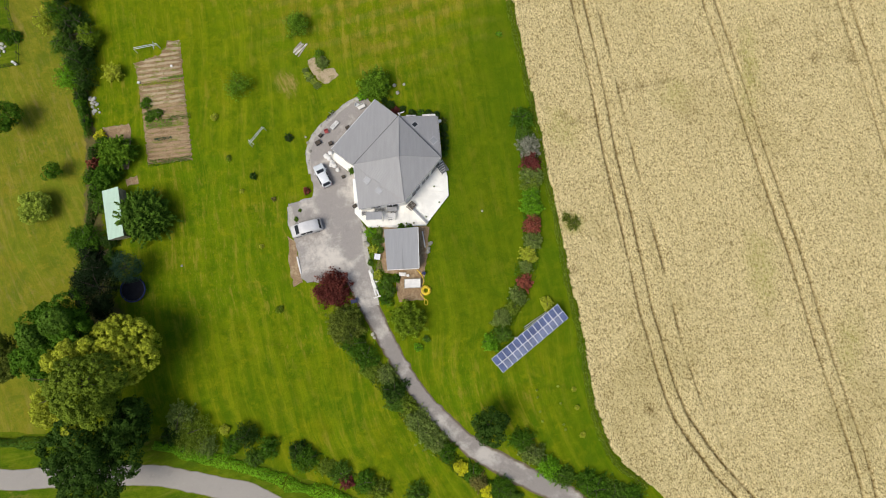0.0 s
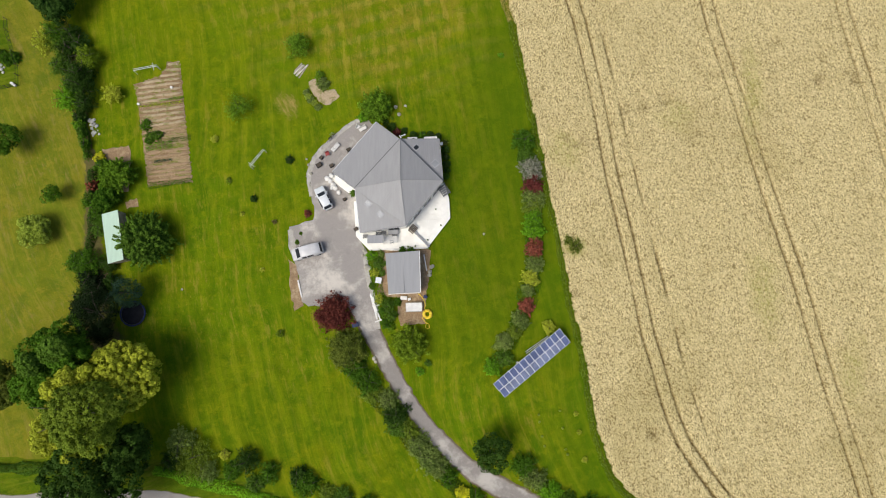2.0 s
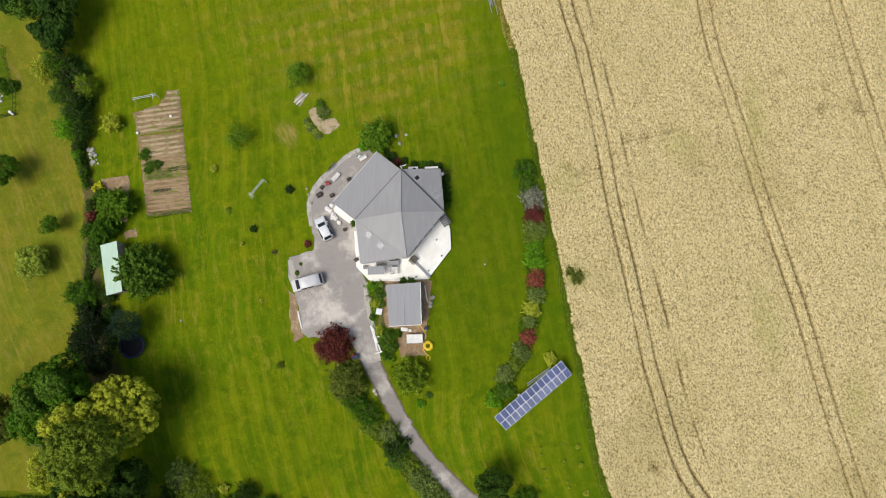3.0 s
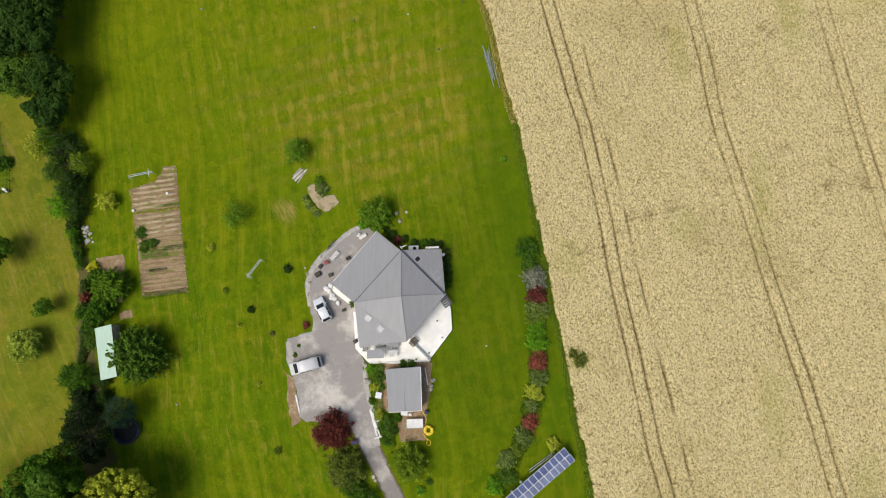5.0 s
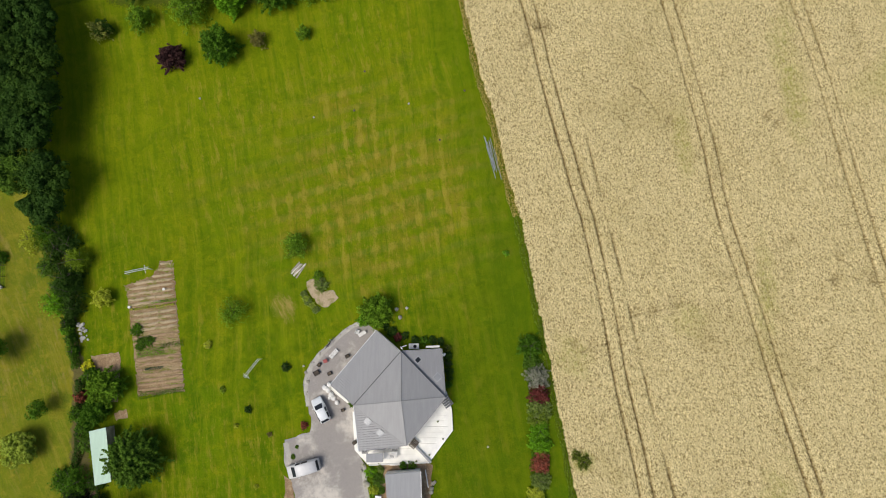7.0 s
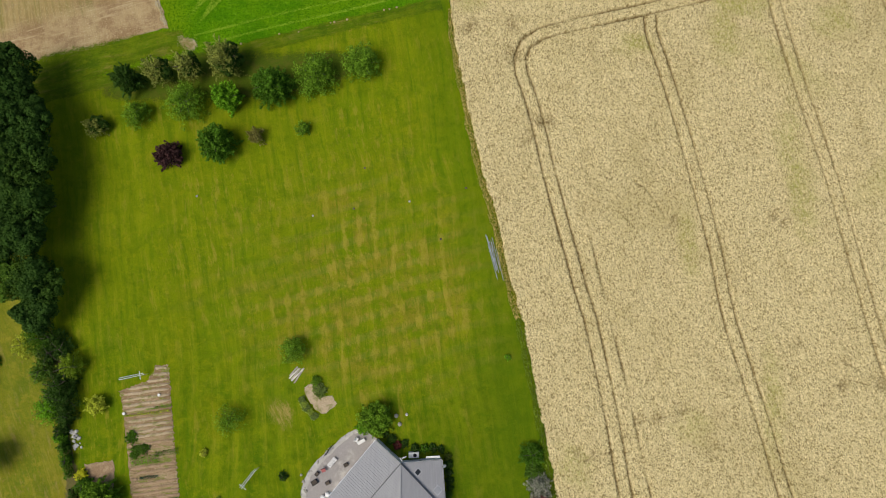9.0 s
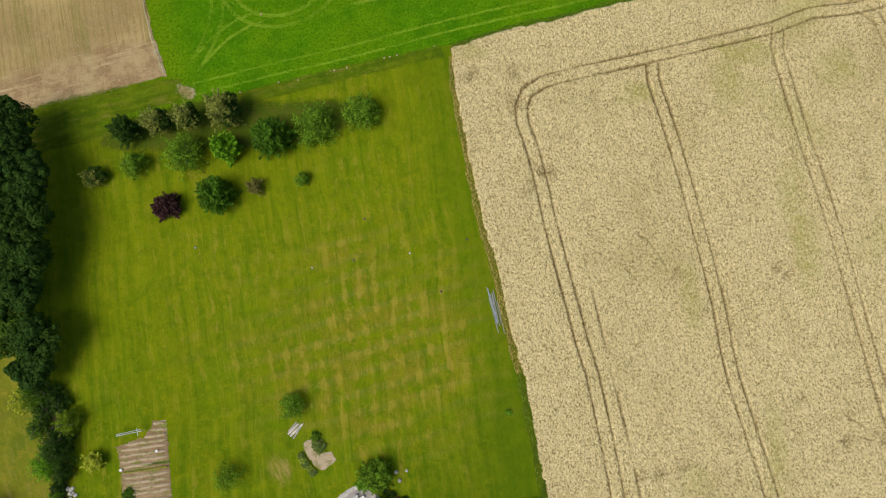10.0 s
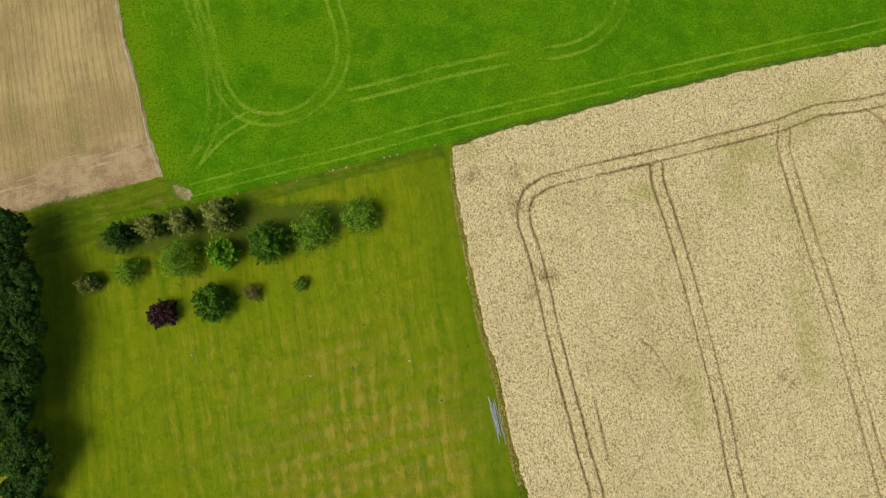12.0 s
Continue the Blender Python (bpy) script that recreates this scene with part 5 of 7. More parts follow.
def wall_run(a, b, height, thick, openings, parent, name="wall", base=0.0):
    """A wall from a to b with rectangular openings (from, to, sill, head) along it, filled with framed glass."""
    a, b = Vector((a[0], a[1], 0)), Vector((b[0], b[1], 0))
    length, ang = (b - a).length, math.degrees(math.atan2(b.y - a.y, b.x - a.x))
    m = pose(a.x, a.y, base, 0, 0, ang)
    bm = bmesh.new()
    xs = sorted({0.0, length, *[o[0] for o in openings], *[o[1] for o in openings]})
    zs = sorted({0.0, height, *[o[2] for o in openings], *[o[3] for o in openings]})
    solid = {}
    for i in range(len(xs) - 1):
        for k in range(len(zs) - 1):
            x, z = (xs[i] + xs[i + 1]) / 2, (zs[k] + zs[k + 1]) / 2
            if not any(o[0] < x < o[1] and o[2] < z < o[3] for o in openings):
                solid[i, k] = True
                box(xs[i + 1] - xs[i], thick, zs[k + 1] - zs[k], (x, 0, zs[k]), 0, bm)
    bmesh.ops.remove_doubles(bm, verts=bm.verts, dist=0.001)
    w = part(name, bm, WHITE, parent)
    w.matrix_local = m
    for o in openings:
        fr = bmesh.new()
        for x, wd, z, h in ((o[0] + 0.04, 0.08, o[2], o[3] - o[2]), (o[1] - 0.04, 0.08, o[2], o[3] - o[2]), ((o[0] + o[1]) / 2, 0.07, o[2], o[3] - o[2])):
            box(wd, thick + 0.03, h, (x, 0, z), 0, fr)
        for z in (o[2], o[3] - 0.08):
            box(o[1] - o[0], thick + 0.026, 0.08, ((o[0] + o[1]) / 2, 0, z), 0, fr)
        win = part("window", fr, ALU, parent, "grey framed window")
        win.matrix_local = m
        pane = part("pane", box(o[1] - o[0] - 0.1, thick + 0.012, o[3] - o[2] - 0.1, ((o[0] + o[1]) / 2, 0, o[2] + 0.05)), GLASS, win, "dark window glass")
    return w


def house():
    c = (-5.75, 26.65)
    t = thing("house", pose(c[0], c[1], 0), "white rendered bungalow under a grey pavilion roof with lower wings", "house")

    def rel(p, z):
        return Vector((p[0] - c[0], p[1] - c[1], z))

    eave, peak, low = 3.5, 5.2, 2.15
    N, E, S, W = rel((-5.12, 32.45), eave), rel((1.07, 26.27), eave), rel((-4.21, 19.82), eave), rel((-11.53, 25.12), eave)
    P = rel((-4.95, 25.91), peak)
    N0, E0, S0, W0 = N, E, S, W
    N, E, S, W = (P + (q - P) * 1.03 for q in (N, E, S, W))
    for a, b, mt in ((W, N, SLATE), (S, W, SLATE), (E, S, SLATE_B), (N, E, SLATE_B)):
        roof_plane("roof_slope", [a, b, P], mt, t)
    for q in (N, E, S, W):
        part("ridge_cap", tube([q + Vector((0, 0, 0.05)), P + Vector((0, 0, 0.06))], 0.075, 6), SLATE, t, "pale grey ridge capping")
    part("ridge_finial", box(0.35, 0.35, 0.16, P + Vector((0, 0, 0.02)), 0.04, taper=0.5), SLATE, t)
    # lower wings, tucked under the pavilion's eaves
    d = Vector((0, 0, -0.34))
    nw1, nw2 = rel((-8.80, 35.67), low), rel((-15.28, 27.87), low)
    roof_plane("wing_roof", [nw1, nw2, W + d, N + d], SLATE_B, t)
    ne = rel((0.69, 32.99), 2.3)
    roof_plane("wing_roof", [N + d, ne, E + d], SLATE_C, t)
    sw = rel((-10.98, 18.67), 2.3)
    roof_plane("wing_roof", [W + d, sw, S + d], SLATE, t)
    # gutters
    for a, b in ((nw1, nw2), (N + d, ne), (ne, E + d), (sw, S + d), (E, S), (nw2, W + d), (W + d, sw)):
        out = Vector((b.y - a.y, a.x - b.x, 0)).normalized() * 0.07
        if (a + out).to_2d().length < a.to_2d().length:
            out = -out
        part("gutter", tube([a + out + Vector((0, 0, -0.06)), b + out + Vector((0, 0, -0.06))], 0.05, 6), ALU if a is nw1 or b is sw else SLATE, t, "eave gutter")
    # added tubes under the pavilion eaves; the dark ones draw the shadow gap
    for a, b, mt in ((W, N, EAVE_SHADE), (N, E, EAVE_SHADE), (W, S, SLATE)):
        part("eave_line", tube([P + (a - P) * 1.008 + Vector((0, 0, -0.05)), P + (b - P) * 1.008 + Vector((0, 0, -0.05))], 0.075, 6), mt, t, "added line under the eave above the lower wing")
    # walls, set back under the eaves
    def inset(p, k=0.972):
        return Vector((p.x * k, p.y * k, 0))

    ring = [inset(nw1), inset(N0), inset(ne), inset(E0, 1.012), inset(S0, 1.012), inset(sw), inset(W0), inset(nw2)]
    L = [(ring[(i + 1) % 8] - ring[i]).length for i in range(8)]
    tops = (2.1, 2.2, 2.2, 3.36, 2.15, 2.2, 2.2, 2.0)
    holes = ((), ((2, 3, 1, 2),), ((1.5, 2.7, 1, 2),), ((0.35, 2.35, 0.12, 2.68), (2.7, 4.6, 0.12, 2.68), (4.95, 6.9, 0.12, 2.68), (7.25, 8.9, 0.12, 2.68)),
             ((1.0, 2.8, 0.15, 2.1), (3.6, 5.2, 0.9, 2.1)), ((1.2, 2.2, 0.9, 2.0),), ((1.6, 2.6, 0.15, 2.05),), ((2.0, 3.4, 0.9, 2.0), (6.0, 7.2, 0.9, 2.0)))
    for i in range(8):
        wall_run(ring[i], ring[(i + 1) % 8], tops[i], 0.24, [o for o in holes[i] if o[1] < L[i] - 0.2], t)
    # skylights on the lower wings
    def skylight(p, plane, turn, w, h, glass):
        n = (plane[1] - plane[0]).cross(plane[2] - plane[0]).normalized()
        n = n if n.z > 0 else -n
        x, y = p[0] - c[0], p[1] - c[1]
        z = plane[0].z - (n.x * (x - plane[0].x) + n.y * (y - plane[0].y)) / n.z
        f = part("skylight", box(w, h, 0.12, (0, 0, -0.03), 0.02), FRAME, t, "grey framed roof window")
        f.matrix_local = Matrix.Translation((x, y, z)) @ Vector((0, 0, 1)).rotation_difference(n).to_matrix().to_4x4() @ pose(0, 0, 0, 0, 0, turn)
        part("pane", box(w - 0.2, h - 0.2, 0.02, (0, 0, 0.085)), glass, f)

    skylight((-9.76, 22.86), (W + d, sw, S + d), 50, 0.95, 1.0, SKYPANE)
    skylight((-7.97, 21.32), (W + d, sw, S + d), 50, 0.95, 1.0, SKYPANE)
    skylight((-2.72, 31.46), (N + d, ne, E + d), -45, 0.8, 0.9, GLASS)
    skylight((0.11, 29.01), (N + d, ne, E + d), -45, 1.0, 1.1, SKYPANE)
    # small fittings on the roof and walls
    part("roof_vent", box(0.25, 0.75, 0.12, rel((-8.73, 29.24), 2.86), 0.02, turn=-42), WHITE, t, "white roof vent strip")
    part("bracket", box(0.7, 0.12, 0.1, rel((-4.69, 33.41), 2.75), 0.02, turn=20), WHITE, t, "white flue bracket")
    part("bracket", box(0.12, 0.5, 0.1, rel((-5.12, 33.14), 2.75), 0.02, turn=35), WHITE, t, "white flue bracket")
    part("heat_pump", box(1.5, 0.8, 0.9, rel((-3.38, 33.33), 0.0), 0.04, turn=2), WHITE, t, "white heat pump unit")
    part("fan_grille", tube([rel((-3.21, 33.31), 0.90), rel((-3.21, 33.31), 0.94)], 0.27, 14), DARK, t, "dark round fan grille")
    part("porch_ledge", box(2.0, 0.3, 0.12, rel((-0.59, 33.32), 1.9), 0.03, turn=3), WHITE, t, "white ledge along the eave")
    part("dish", tube([rel((1.00, 32.28), 2.5), rel((1.08, 32.19), 2.62)], [0.2, 0.28], 14), METAL, t, "grey round satellite dish")
    return t


EAVE_SHADE = plain("eave_shade", (0.09, 0.09, 0.095), 0.6)
FRAME = plain("grey_roof_window_frame", (0.40, 0.40, 0.405), 0.5, wear=0.15)
# the pale grey base colour stands for sky mirrored in the panes
SKYPANE = plain("bright_sky_glass", (0.33, 0.335, 0.34), 0.25, wear=0.08)
house()

# terraces: pale slabs laid in joints, with a low wall between the two levels
def terrace(name, outline, z, label, slab=0.9, turn=0.0):
    line = [Vector((*p, 0)) for p in outline]
    ob = sheet(name, line, z - 0.02, TERRACE, label, "terrace", thick=z)
    lo = Vector((min(p.x for p in line), min(p.y for p in line), 0))
    hi = Vector((max(p.x for p in line), max(p.y for p in line), 0))
    poly = [(p.x, p.y) for p in line]
    me = None
    for i in range(int((hi.x - lo.x) / slab) + 1):
        for k in range(int((hi.y - lo.y) / slab) + 1):
            x, y = lo.x + (i + 0.5) * slab, lo.y + (k + 0.5) * slab
            if all(inside(poly, np.array(x + sx * slab * 0.45), np.array(y + sy * slab * 0.45)) for sx in (-1, 1) for sy in (-1, 1)):
                if me is None:
                    first = part("slab", box(slab - 0.012, slab - 0.012, 0.05, (0, 0, -0.025), 0.004), TERRACE, ob)
                    me = first.data
                    s = first
                else:
                    s = new("slab", me)
                    s.parent = ob
                s.location = (x, y, z + rng.uniform(-0.003, 0.003))
    return ob


terrace("terrace_upper", [(1.51, 26.76), (2.29, 24.18), (2.46, 21.17), (-0.73, 16.95), (-3.93, 19.73)], 0.42, "sunlit white slab terrace beside the house", 0.8)
terrace("terrace_lower", [(-12.31, 23.82), (-11.86, 18.35), (-9.94, 16.35), (-5.64, 16.19), (-0.73, 16.81), (-3.86, 19.96), (-10.84, 19.06), (-11.44, 23.64)], 0.15, "white slab terrace in front of the house", 0.8)
sheet("terrace_side", [Vector((*p, 0)) for p in ((-15.53, 28.10), (-15.94, 27.20), (-12.68, 24.72), (-12.00, 25.61))], 0.12, TERRACE, "white slab strip below the wing wall", "terrace", thick=0.12)


def run_between(a, b, w, h, z=0.0):
    a, b = Vector((*a, z)), Vector((*b, z))
    d = b - a
    return box(d.length, w, h, ((a.x + b.x) / 2, (a.y + b.y) / 2, z), 0.02, turn=math.degrees(math.atan2(d.y, d.x)))


DARKGREY = plain("dark_grey_metal", (0.13, 0.13, 0.13), 0.5)
gw = thing("garden_wall", pose(0, 0, 0), "low white wall with dark coping between the terraces", "garden wall")
part("wall_body", run_between((-3.76, 19.82), (-0.73, 16.77), 0.22, 0.75), WHITE, gw)
part("coping", run_between((-3.74, 19.74), (-0.72, 16.71), 0.30, 0.06, 0.75), FELT, gw, "dark grey coping")
kw = thing("edging_wall", pose(0, 0, 0), "low pale wall along the terrace edge", "garden wall")
part("wall_body", run_between((-9.76, 16.26), (-0.90, 16.63), 0.18, 0.28), WHITE, kw)


def slatted(name, at, w, d, h, turn, slats, label, category, material, leg=0.06):
    """A frame with slats on legs: a bench, a table or steps."""
    t = thing(name, pose(*at, 0, 0, 0, turn), label, category)
    for sx in (-1, 1):
        for sy in (-1, 1):
            part("leg", box(leg, leg, h, (sx * (w / 2 - leg), sy * (d / 2 - leg), 0), 0.008), material, t)
        part("rail", box(leg, d, leg, (sx * (w / 2 - leg), 0, h), 0.008), material, t)
    for k in range(slats):
        part("slat", box(w, d / slats * 0.72, 0.03, (0, -d / 2 + (k + 0.5) * d / slats, h + leg), 0.006), material, t)
    return t


def raised(ob, z):
    ob.location.z = z
    return ob


raised(slatted("garden_steps", (1.51, 25.37), 1.3, 1.7, 0.5, 35, 5, "grey slatted metal steps at the terrace door", "steps", DARKGREY), 0.43)
raised(slatted("slatted_bench", (-3.22, 19.40), 1.0, 1.3, 0.45, -40, 6, "dark slatted wooden bench on the terrace", "bench", BARK), 0.43)
raised(slatted("patio_table", (-6.57, 17.77), 1.9, 0.95, 0.7, 3, 6, "white slatted garden table", "table", WHITE), 0.18)
raised(slatted("patio_chair", (-8.74, 18.49), 0.55, 0.5, 0.42, 10, 4, "white slatted garden chair", "chair", WHITE), 0.18)
raised(slatted("patio_chair", (-10.54, 18.31), 0.6, 0.55, 0.42, 0, 4, "white slatted garden chair by the wall", "chair", WHITE), 0.18)
aw = thing("awning", pose(*(-8.74, 17.68), 0.15, 0, 0, 2), "grey fabric canopy over the terrace seat", "awning")
part("canopy", box(2.4, 1.2, 0.05, (0, 0, 1.9), 0.02), FELT, aw, "grey fabric")
for sx in (-1.1, 1.1):
    for sy in (-0.5, 0.5):
        part("post", box(0.05, 0.05, 1.9, (sx, sy, 0), 0.005), WHITE, aw)
sg = thing("storage_box", pose(*(-6.17, 18.96), 0.15, 0, 0, 2), "dark grey garden storage box under the eave", "box")
part("body", box(1.5, 0.6, 0.55, (0, 0, 0), 0.03), DARK, sg)
part("lid", box(1.55, 0.65, 0.06, (0, 0, 0.55), 0.02), FELT, sg)




def pot(at, r, h, material, plant, z):
    """A plant pot with a rolled rim, soil and a small plant."""
    t = thing("plant_pot", pose(*at, z), "small grey plant pot on the terrace", "plant pot")
    part("pot", tube([(0, 0, 0), (0, 0, h * 0.9), (0, 0, h * 0.9), (0, 0, h)], [r * 0.7, r * 0.95, r * 1.05, r * 1.05], 12), material, t)
    part("soil", tube([(0, 0, h), (0, 0, h + 0.01)], r * 0.85, 12), BARK, t)
    spray(t, (0, 0, h), r * 1.1, r * 1.6, 9, 0.05, LEAF[plant], 0.5, 14)


for at, plant in (((0.23, 22.48), "grey"), ((1.01, 20.04), "grey"), ((-0.96, 17.78), "grey")):
    pot(at, 0.13, 0.25, FELT, plant, 0.43)
for at in ((-10.44, 16.41), (-3.95, 16.77), (-2.84, 16.86), (-5.15, 16.60)):
    pot(at, 0.13, 0.25, FELT, "grey", 0.16)
raised(slatted("garden_chair", (-10.35, 18.27), 0.75, 0.6, 0.45, 0, 5, "dark slatted garden chair by the house wall", "chair", DARKGREY), 0.18)
raised(slatted("garden_bench", (-8.06, 18.79), 1.5, 0.5, 0.45, 4, 5, "dark slatted bench under the eave", "bench", DARKGREY), 0.18)
raised(slatted("garden_chair", (-6.01, 18.71), 0.8, 0.75, 0.45, 4, 5, "dark slatted garden chair under the eave", "chair", DARKGREY), 0.18)
raised(slatted("garden_chair", (-6.42, 17.50), 0.6, 0.5, 0.42, 4, 4, "dark slatted garden chair at the white table", "chair", DARKGREY), 0.18)

# ---- outbuilding behind the house ----
def outbuilding():
    c = (-4.58, 12.56)
    t = thing("outbuilding", pose(c[0], c[1], 0), "flat-roofed grey outbuilding with white fascia", "outbuilding")

    def rel(p, z):
        return Vector((p[0] - c[0], p[1] - c[1], z))

    q = [rel(p, 0) for p in ((-7.21, 15.52), (-2.22, 15.92), (-2.01, 9.79), (-6.68, 9.55))]
    bm = bmesh.new()
    top = [bm.verts.new(v + Vector((0, 0, 2.52 if i < 2 else 2.38))) for i, v in enumerate(q)]
    bm.faces.new(top[::-1])
    r = bmesh.ops.extrude_face_region(bm, geom=bm.faces[:])
    bmesh.ops.translate(bm, verts=[g for g in r["geom"] if isinstance(g, bmesh.types.BMVert)], vec=(0, 0, -0.16))
    part("roof", bm, FELT, t, "grey felt roof")
    for i in range(4):
        a, b = q[i], q[(i + 1) % 4]
        k = 0.94
        wall_run(a * k, b * k, 2.2, 0.16, ((1.2, 2.1, 0.1, 2.0),) if i == 2 else (), t)
    part("fascia", run_between((q[1].x + 0.06, q[1].y), (q[2].x + 0.06, q[2].y), 0.10, 0.16, 2.36), WHITE, t, "white fascia board")
    part("fascia", run_between((q[3].x, q[3].y - 0.06), (q[2].x, q[2].y - 0.06), 0.10, 0.16, 2.28), WHITE, t, "white fascia board")
    part("roof_seam", run_between(((q[0].x + q[1].x) / 2, (q[0].y + q[1].y) / 2), ((q[3].x + q[2].x) / 2, (q[3].y + q[2].y) / 2), 0.08, 0.03, 2.45), FELT, t)


outbuilding()


def garden_shed():
    c = (-48.05, 17.99)
    t = thing("garden_shed", pose(c[0], c[1], 0), "old shed with a pale green sheet roof", "shed")

    def rel(p, z):
        return Vector((p[0] - c[0], p[1] - c[1], z))

    a, b, d, e = rel((-49.29, 21.27), 2.0), rel((-46.75, 21.88), 2.4), rel((-45.44, 14.49), 2.4), rel((-47.88, 13.89), 2.0)
    roof_plane("roof_sheet", [a, e, d, b], GREENTIN, t, 0.6, 0.04, 0.03)
    for p, q in ((a, b), (b, d), (d, e), (e, a)):
        wall = part("wall", run_between((p.x * 0.93, p.y * 0.97), (q.x * 0.93, q.y * 0.97), 0.06, min(p.z, q.z) - 0.06), WOOD, t, "weathered boards")


garden_shed()


# ---- vehicles ----
def vehicle(name, at, turn, length, width, profile, paint, label, category, belt, wheel=0.30):
    """profile: (x from the rear 0..1, bonnet or roof height, half width share at that height, glass kind)."""
    t = thing(name, pose(*at, 0.06, 0, 0, turn), label, category)
    bm = bmesh.new()
    rows = []
    for x, h, k, _ in profile:
        X, w = (x - 0.5) * length, width / 2
        nose = 1 - 0.16 * abs(2 * x - 1) ** 5
        side = [(-w * nose * 0.94, 0.22), (-w * nose, 0.45), (-w * nose * 0.985, min(belt, h)), (-w * k * nose, h - 0.04 if h > belt + 0.1 else h - 0.02), (-w * k * nose * 0.86, h)]
        rows.append([bm.verts.new((X, y, z)) for y, z in side] + [bm.verts.new((X, 0, h + 0.025))] + [bm.verts.new((X, -y, z)) for y, z in side[::-1]])
    for r, s in zip(rows, rows[1:]):
        for k in range(len(r) - 1):
            bm.faces.new((r[k], s[k], s[k + 1], r[k + 1]))
        bm.faces.new((r[-1], s[-1], s[0], r[0]))
    bm.faces.new(rows[0]), bm.faces.new(rows[-1][::-1])
    bmesh.ops.bevel(bm, geom=[e for e in bm.edges if e.calc_face_angle(0) > 0.5], offset=0.03, segments=2, affect="EDGES")
    part("body", bm, paint, t, smooth=True)
    # glass laid on the slopes between roof and belt line
    for (x0, h0, k0, g0), (x1, h1, k1, g1) in zip(profile, profile[1:]):
        X0, X1, w = (x0 - 0.5) * length, (x1 - 0.5) * length, width / 2
        if g0 in ("windscreen", "rear_window"):
            s = 0.06
            g = bmesh.new()
            lift = 0.028
            vs = [g.verts.new(v) for v in ((X0 + (X1 - X0) * s, -w * k0 * 0.84, h0 + (h1 - h0) * s + lift), (X0 + (X1 - X0) * s, w * k0 * 0.84, h0 + (h1 - h0) * s + lift),
                                           (X0 + (X1 - X0) * (1 - s), w * k1 * 0.84, h1 + (h0 - h1) * s + lift), (X0 + (X1 - X0) * (1 - s), -w * k1 * 0.84, h1 + (h0 - h1) * s + lift))]
            f = g.faces.new(vs)
            r = bmesh.ops.extrude_face_region(g, geom=[f])
            bmesh.ops.translate(g, verts=[v for v in r["geom"] if isinstance(v, bmesh.types.BMVert)], vec=(0, 0, 0.012))
            part(g0, g, GLASS, t, "dark glass")
        if g0 == "side":
            for sy in (-1, 1):
                g = bmesh.new()
                vs = [g.verts.new(v) for v in ((X0 + 0.06, sy * (w * 0.985 + 0.006), belt + 0.04), (X1 - 0.06, sy * (w * 0.985 + 0.006), belt + 0.04), (X1 - 0.06, sy * (w * k1 + 0.012), h1 - 0.1), (X0 + 0.06, sy * (w * k0 + 0.012), h0 - 0.1))]
                f = g.faces.new(vs)
                r = bmesh.ops.extrude_face_region(g, geom=[f])
                bmesh.ops.translate(g, verts=[v for v in r["geom"] if isinstance(v, bmesh.types.BMVert)], vec=(0, sy * 0.01, 0))
                part("side_window", g, GLASS, t, "dark glass")
    for sx in (-0.31, 0.32):
        for sy in (-1, 1):
            y = sy * (width / 2 - 0.11)
            ty = part("tyre", tube([(sx * length, y - 0.1, wheel), (sx * length, y + 0.1, wheel)], wheel, 18), RUBBER, t)
            part("rim", tube([(sx * length, y - 0.105, wheel), (sx * length, y + 0.105, wheel)], wheel * 0.62, 12), METAL, ty)
    for sy in (-1, 1):
        part("headlight", box(0.22, 0.3, 0.14, (length * 0.46, sy * width * 0.33, 0.58), 0.04), ALU, t, "clear headlight")
        part("tail_light", box(0.1, 0.16, 0.3, (-length * 0.487, sy * width * 0.38, 0.65), 0.03), RED, t, "red tail light")
        part("mirror", box(0.14, 0.2, 0.13, (length * 0.17, sy * (width / 2 + 0.1), belt), 0.03), paint, t)
    part("bumper", box(0.12, width * 0.8, 0.2, (length * 0.475, 0, 0.25), 0.04), DARK, t)
    part("bumper", box(0.12, width * 0.8, 0.2, (-length * 0.485, 0, 0.25), 0.04), DARK, t)
    return t


def heading(a, b):
    return math.degrees(math.atan2(b[1] - a[1], b[0] - a[0]))


CAR = [(0.0, 0.75, 0.9, ""), (0.015, 0.98, 0.88, "rear_window"), (0.12, 1.38, 0.74, "side"), (0.36, 1.46, 0.75, "side"), (0.56, 1.42, 0.74, "windscreen"), (0.75, 0.98, 0.86, ""), (0.93, 0.84, 0.9, ""), (1.0, 0.60, 0.9, "")]
car = vehicle("car", (-16.80, 24.11), heading((-16.08, 22.70), (-17.53, 25.52)), 3.75, 1.66, CAR, CARWHITE, "white small hatchback parked on the forecourt", "car", 0.95)
VAN = [(0.0, 0.9, 0.96, ""), (0.02, 1.10, 0.94, "rear_window"), (0.07, 1.76, 0.86, ""), (0.30, 1.86, 0.86, "side"), (0.52, 1.86, 0.86, "side"), (0.70, 1.78, 0.84, "windscreen"), (0.85, 1.12, 0.88, ""), (0.96, 0.95, 0.92, ""), (1.0, 0.65, 0.92, "")]
van = vehicle("van", (-19.03, 15.95), heading((-16.84, 16.56), (-21.13, 15.34)), 4.75, 1.9, VAN, VANWHITE, "white compact van parked on the forecourt", "van", 1.1, 0.33)



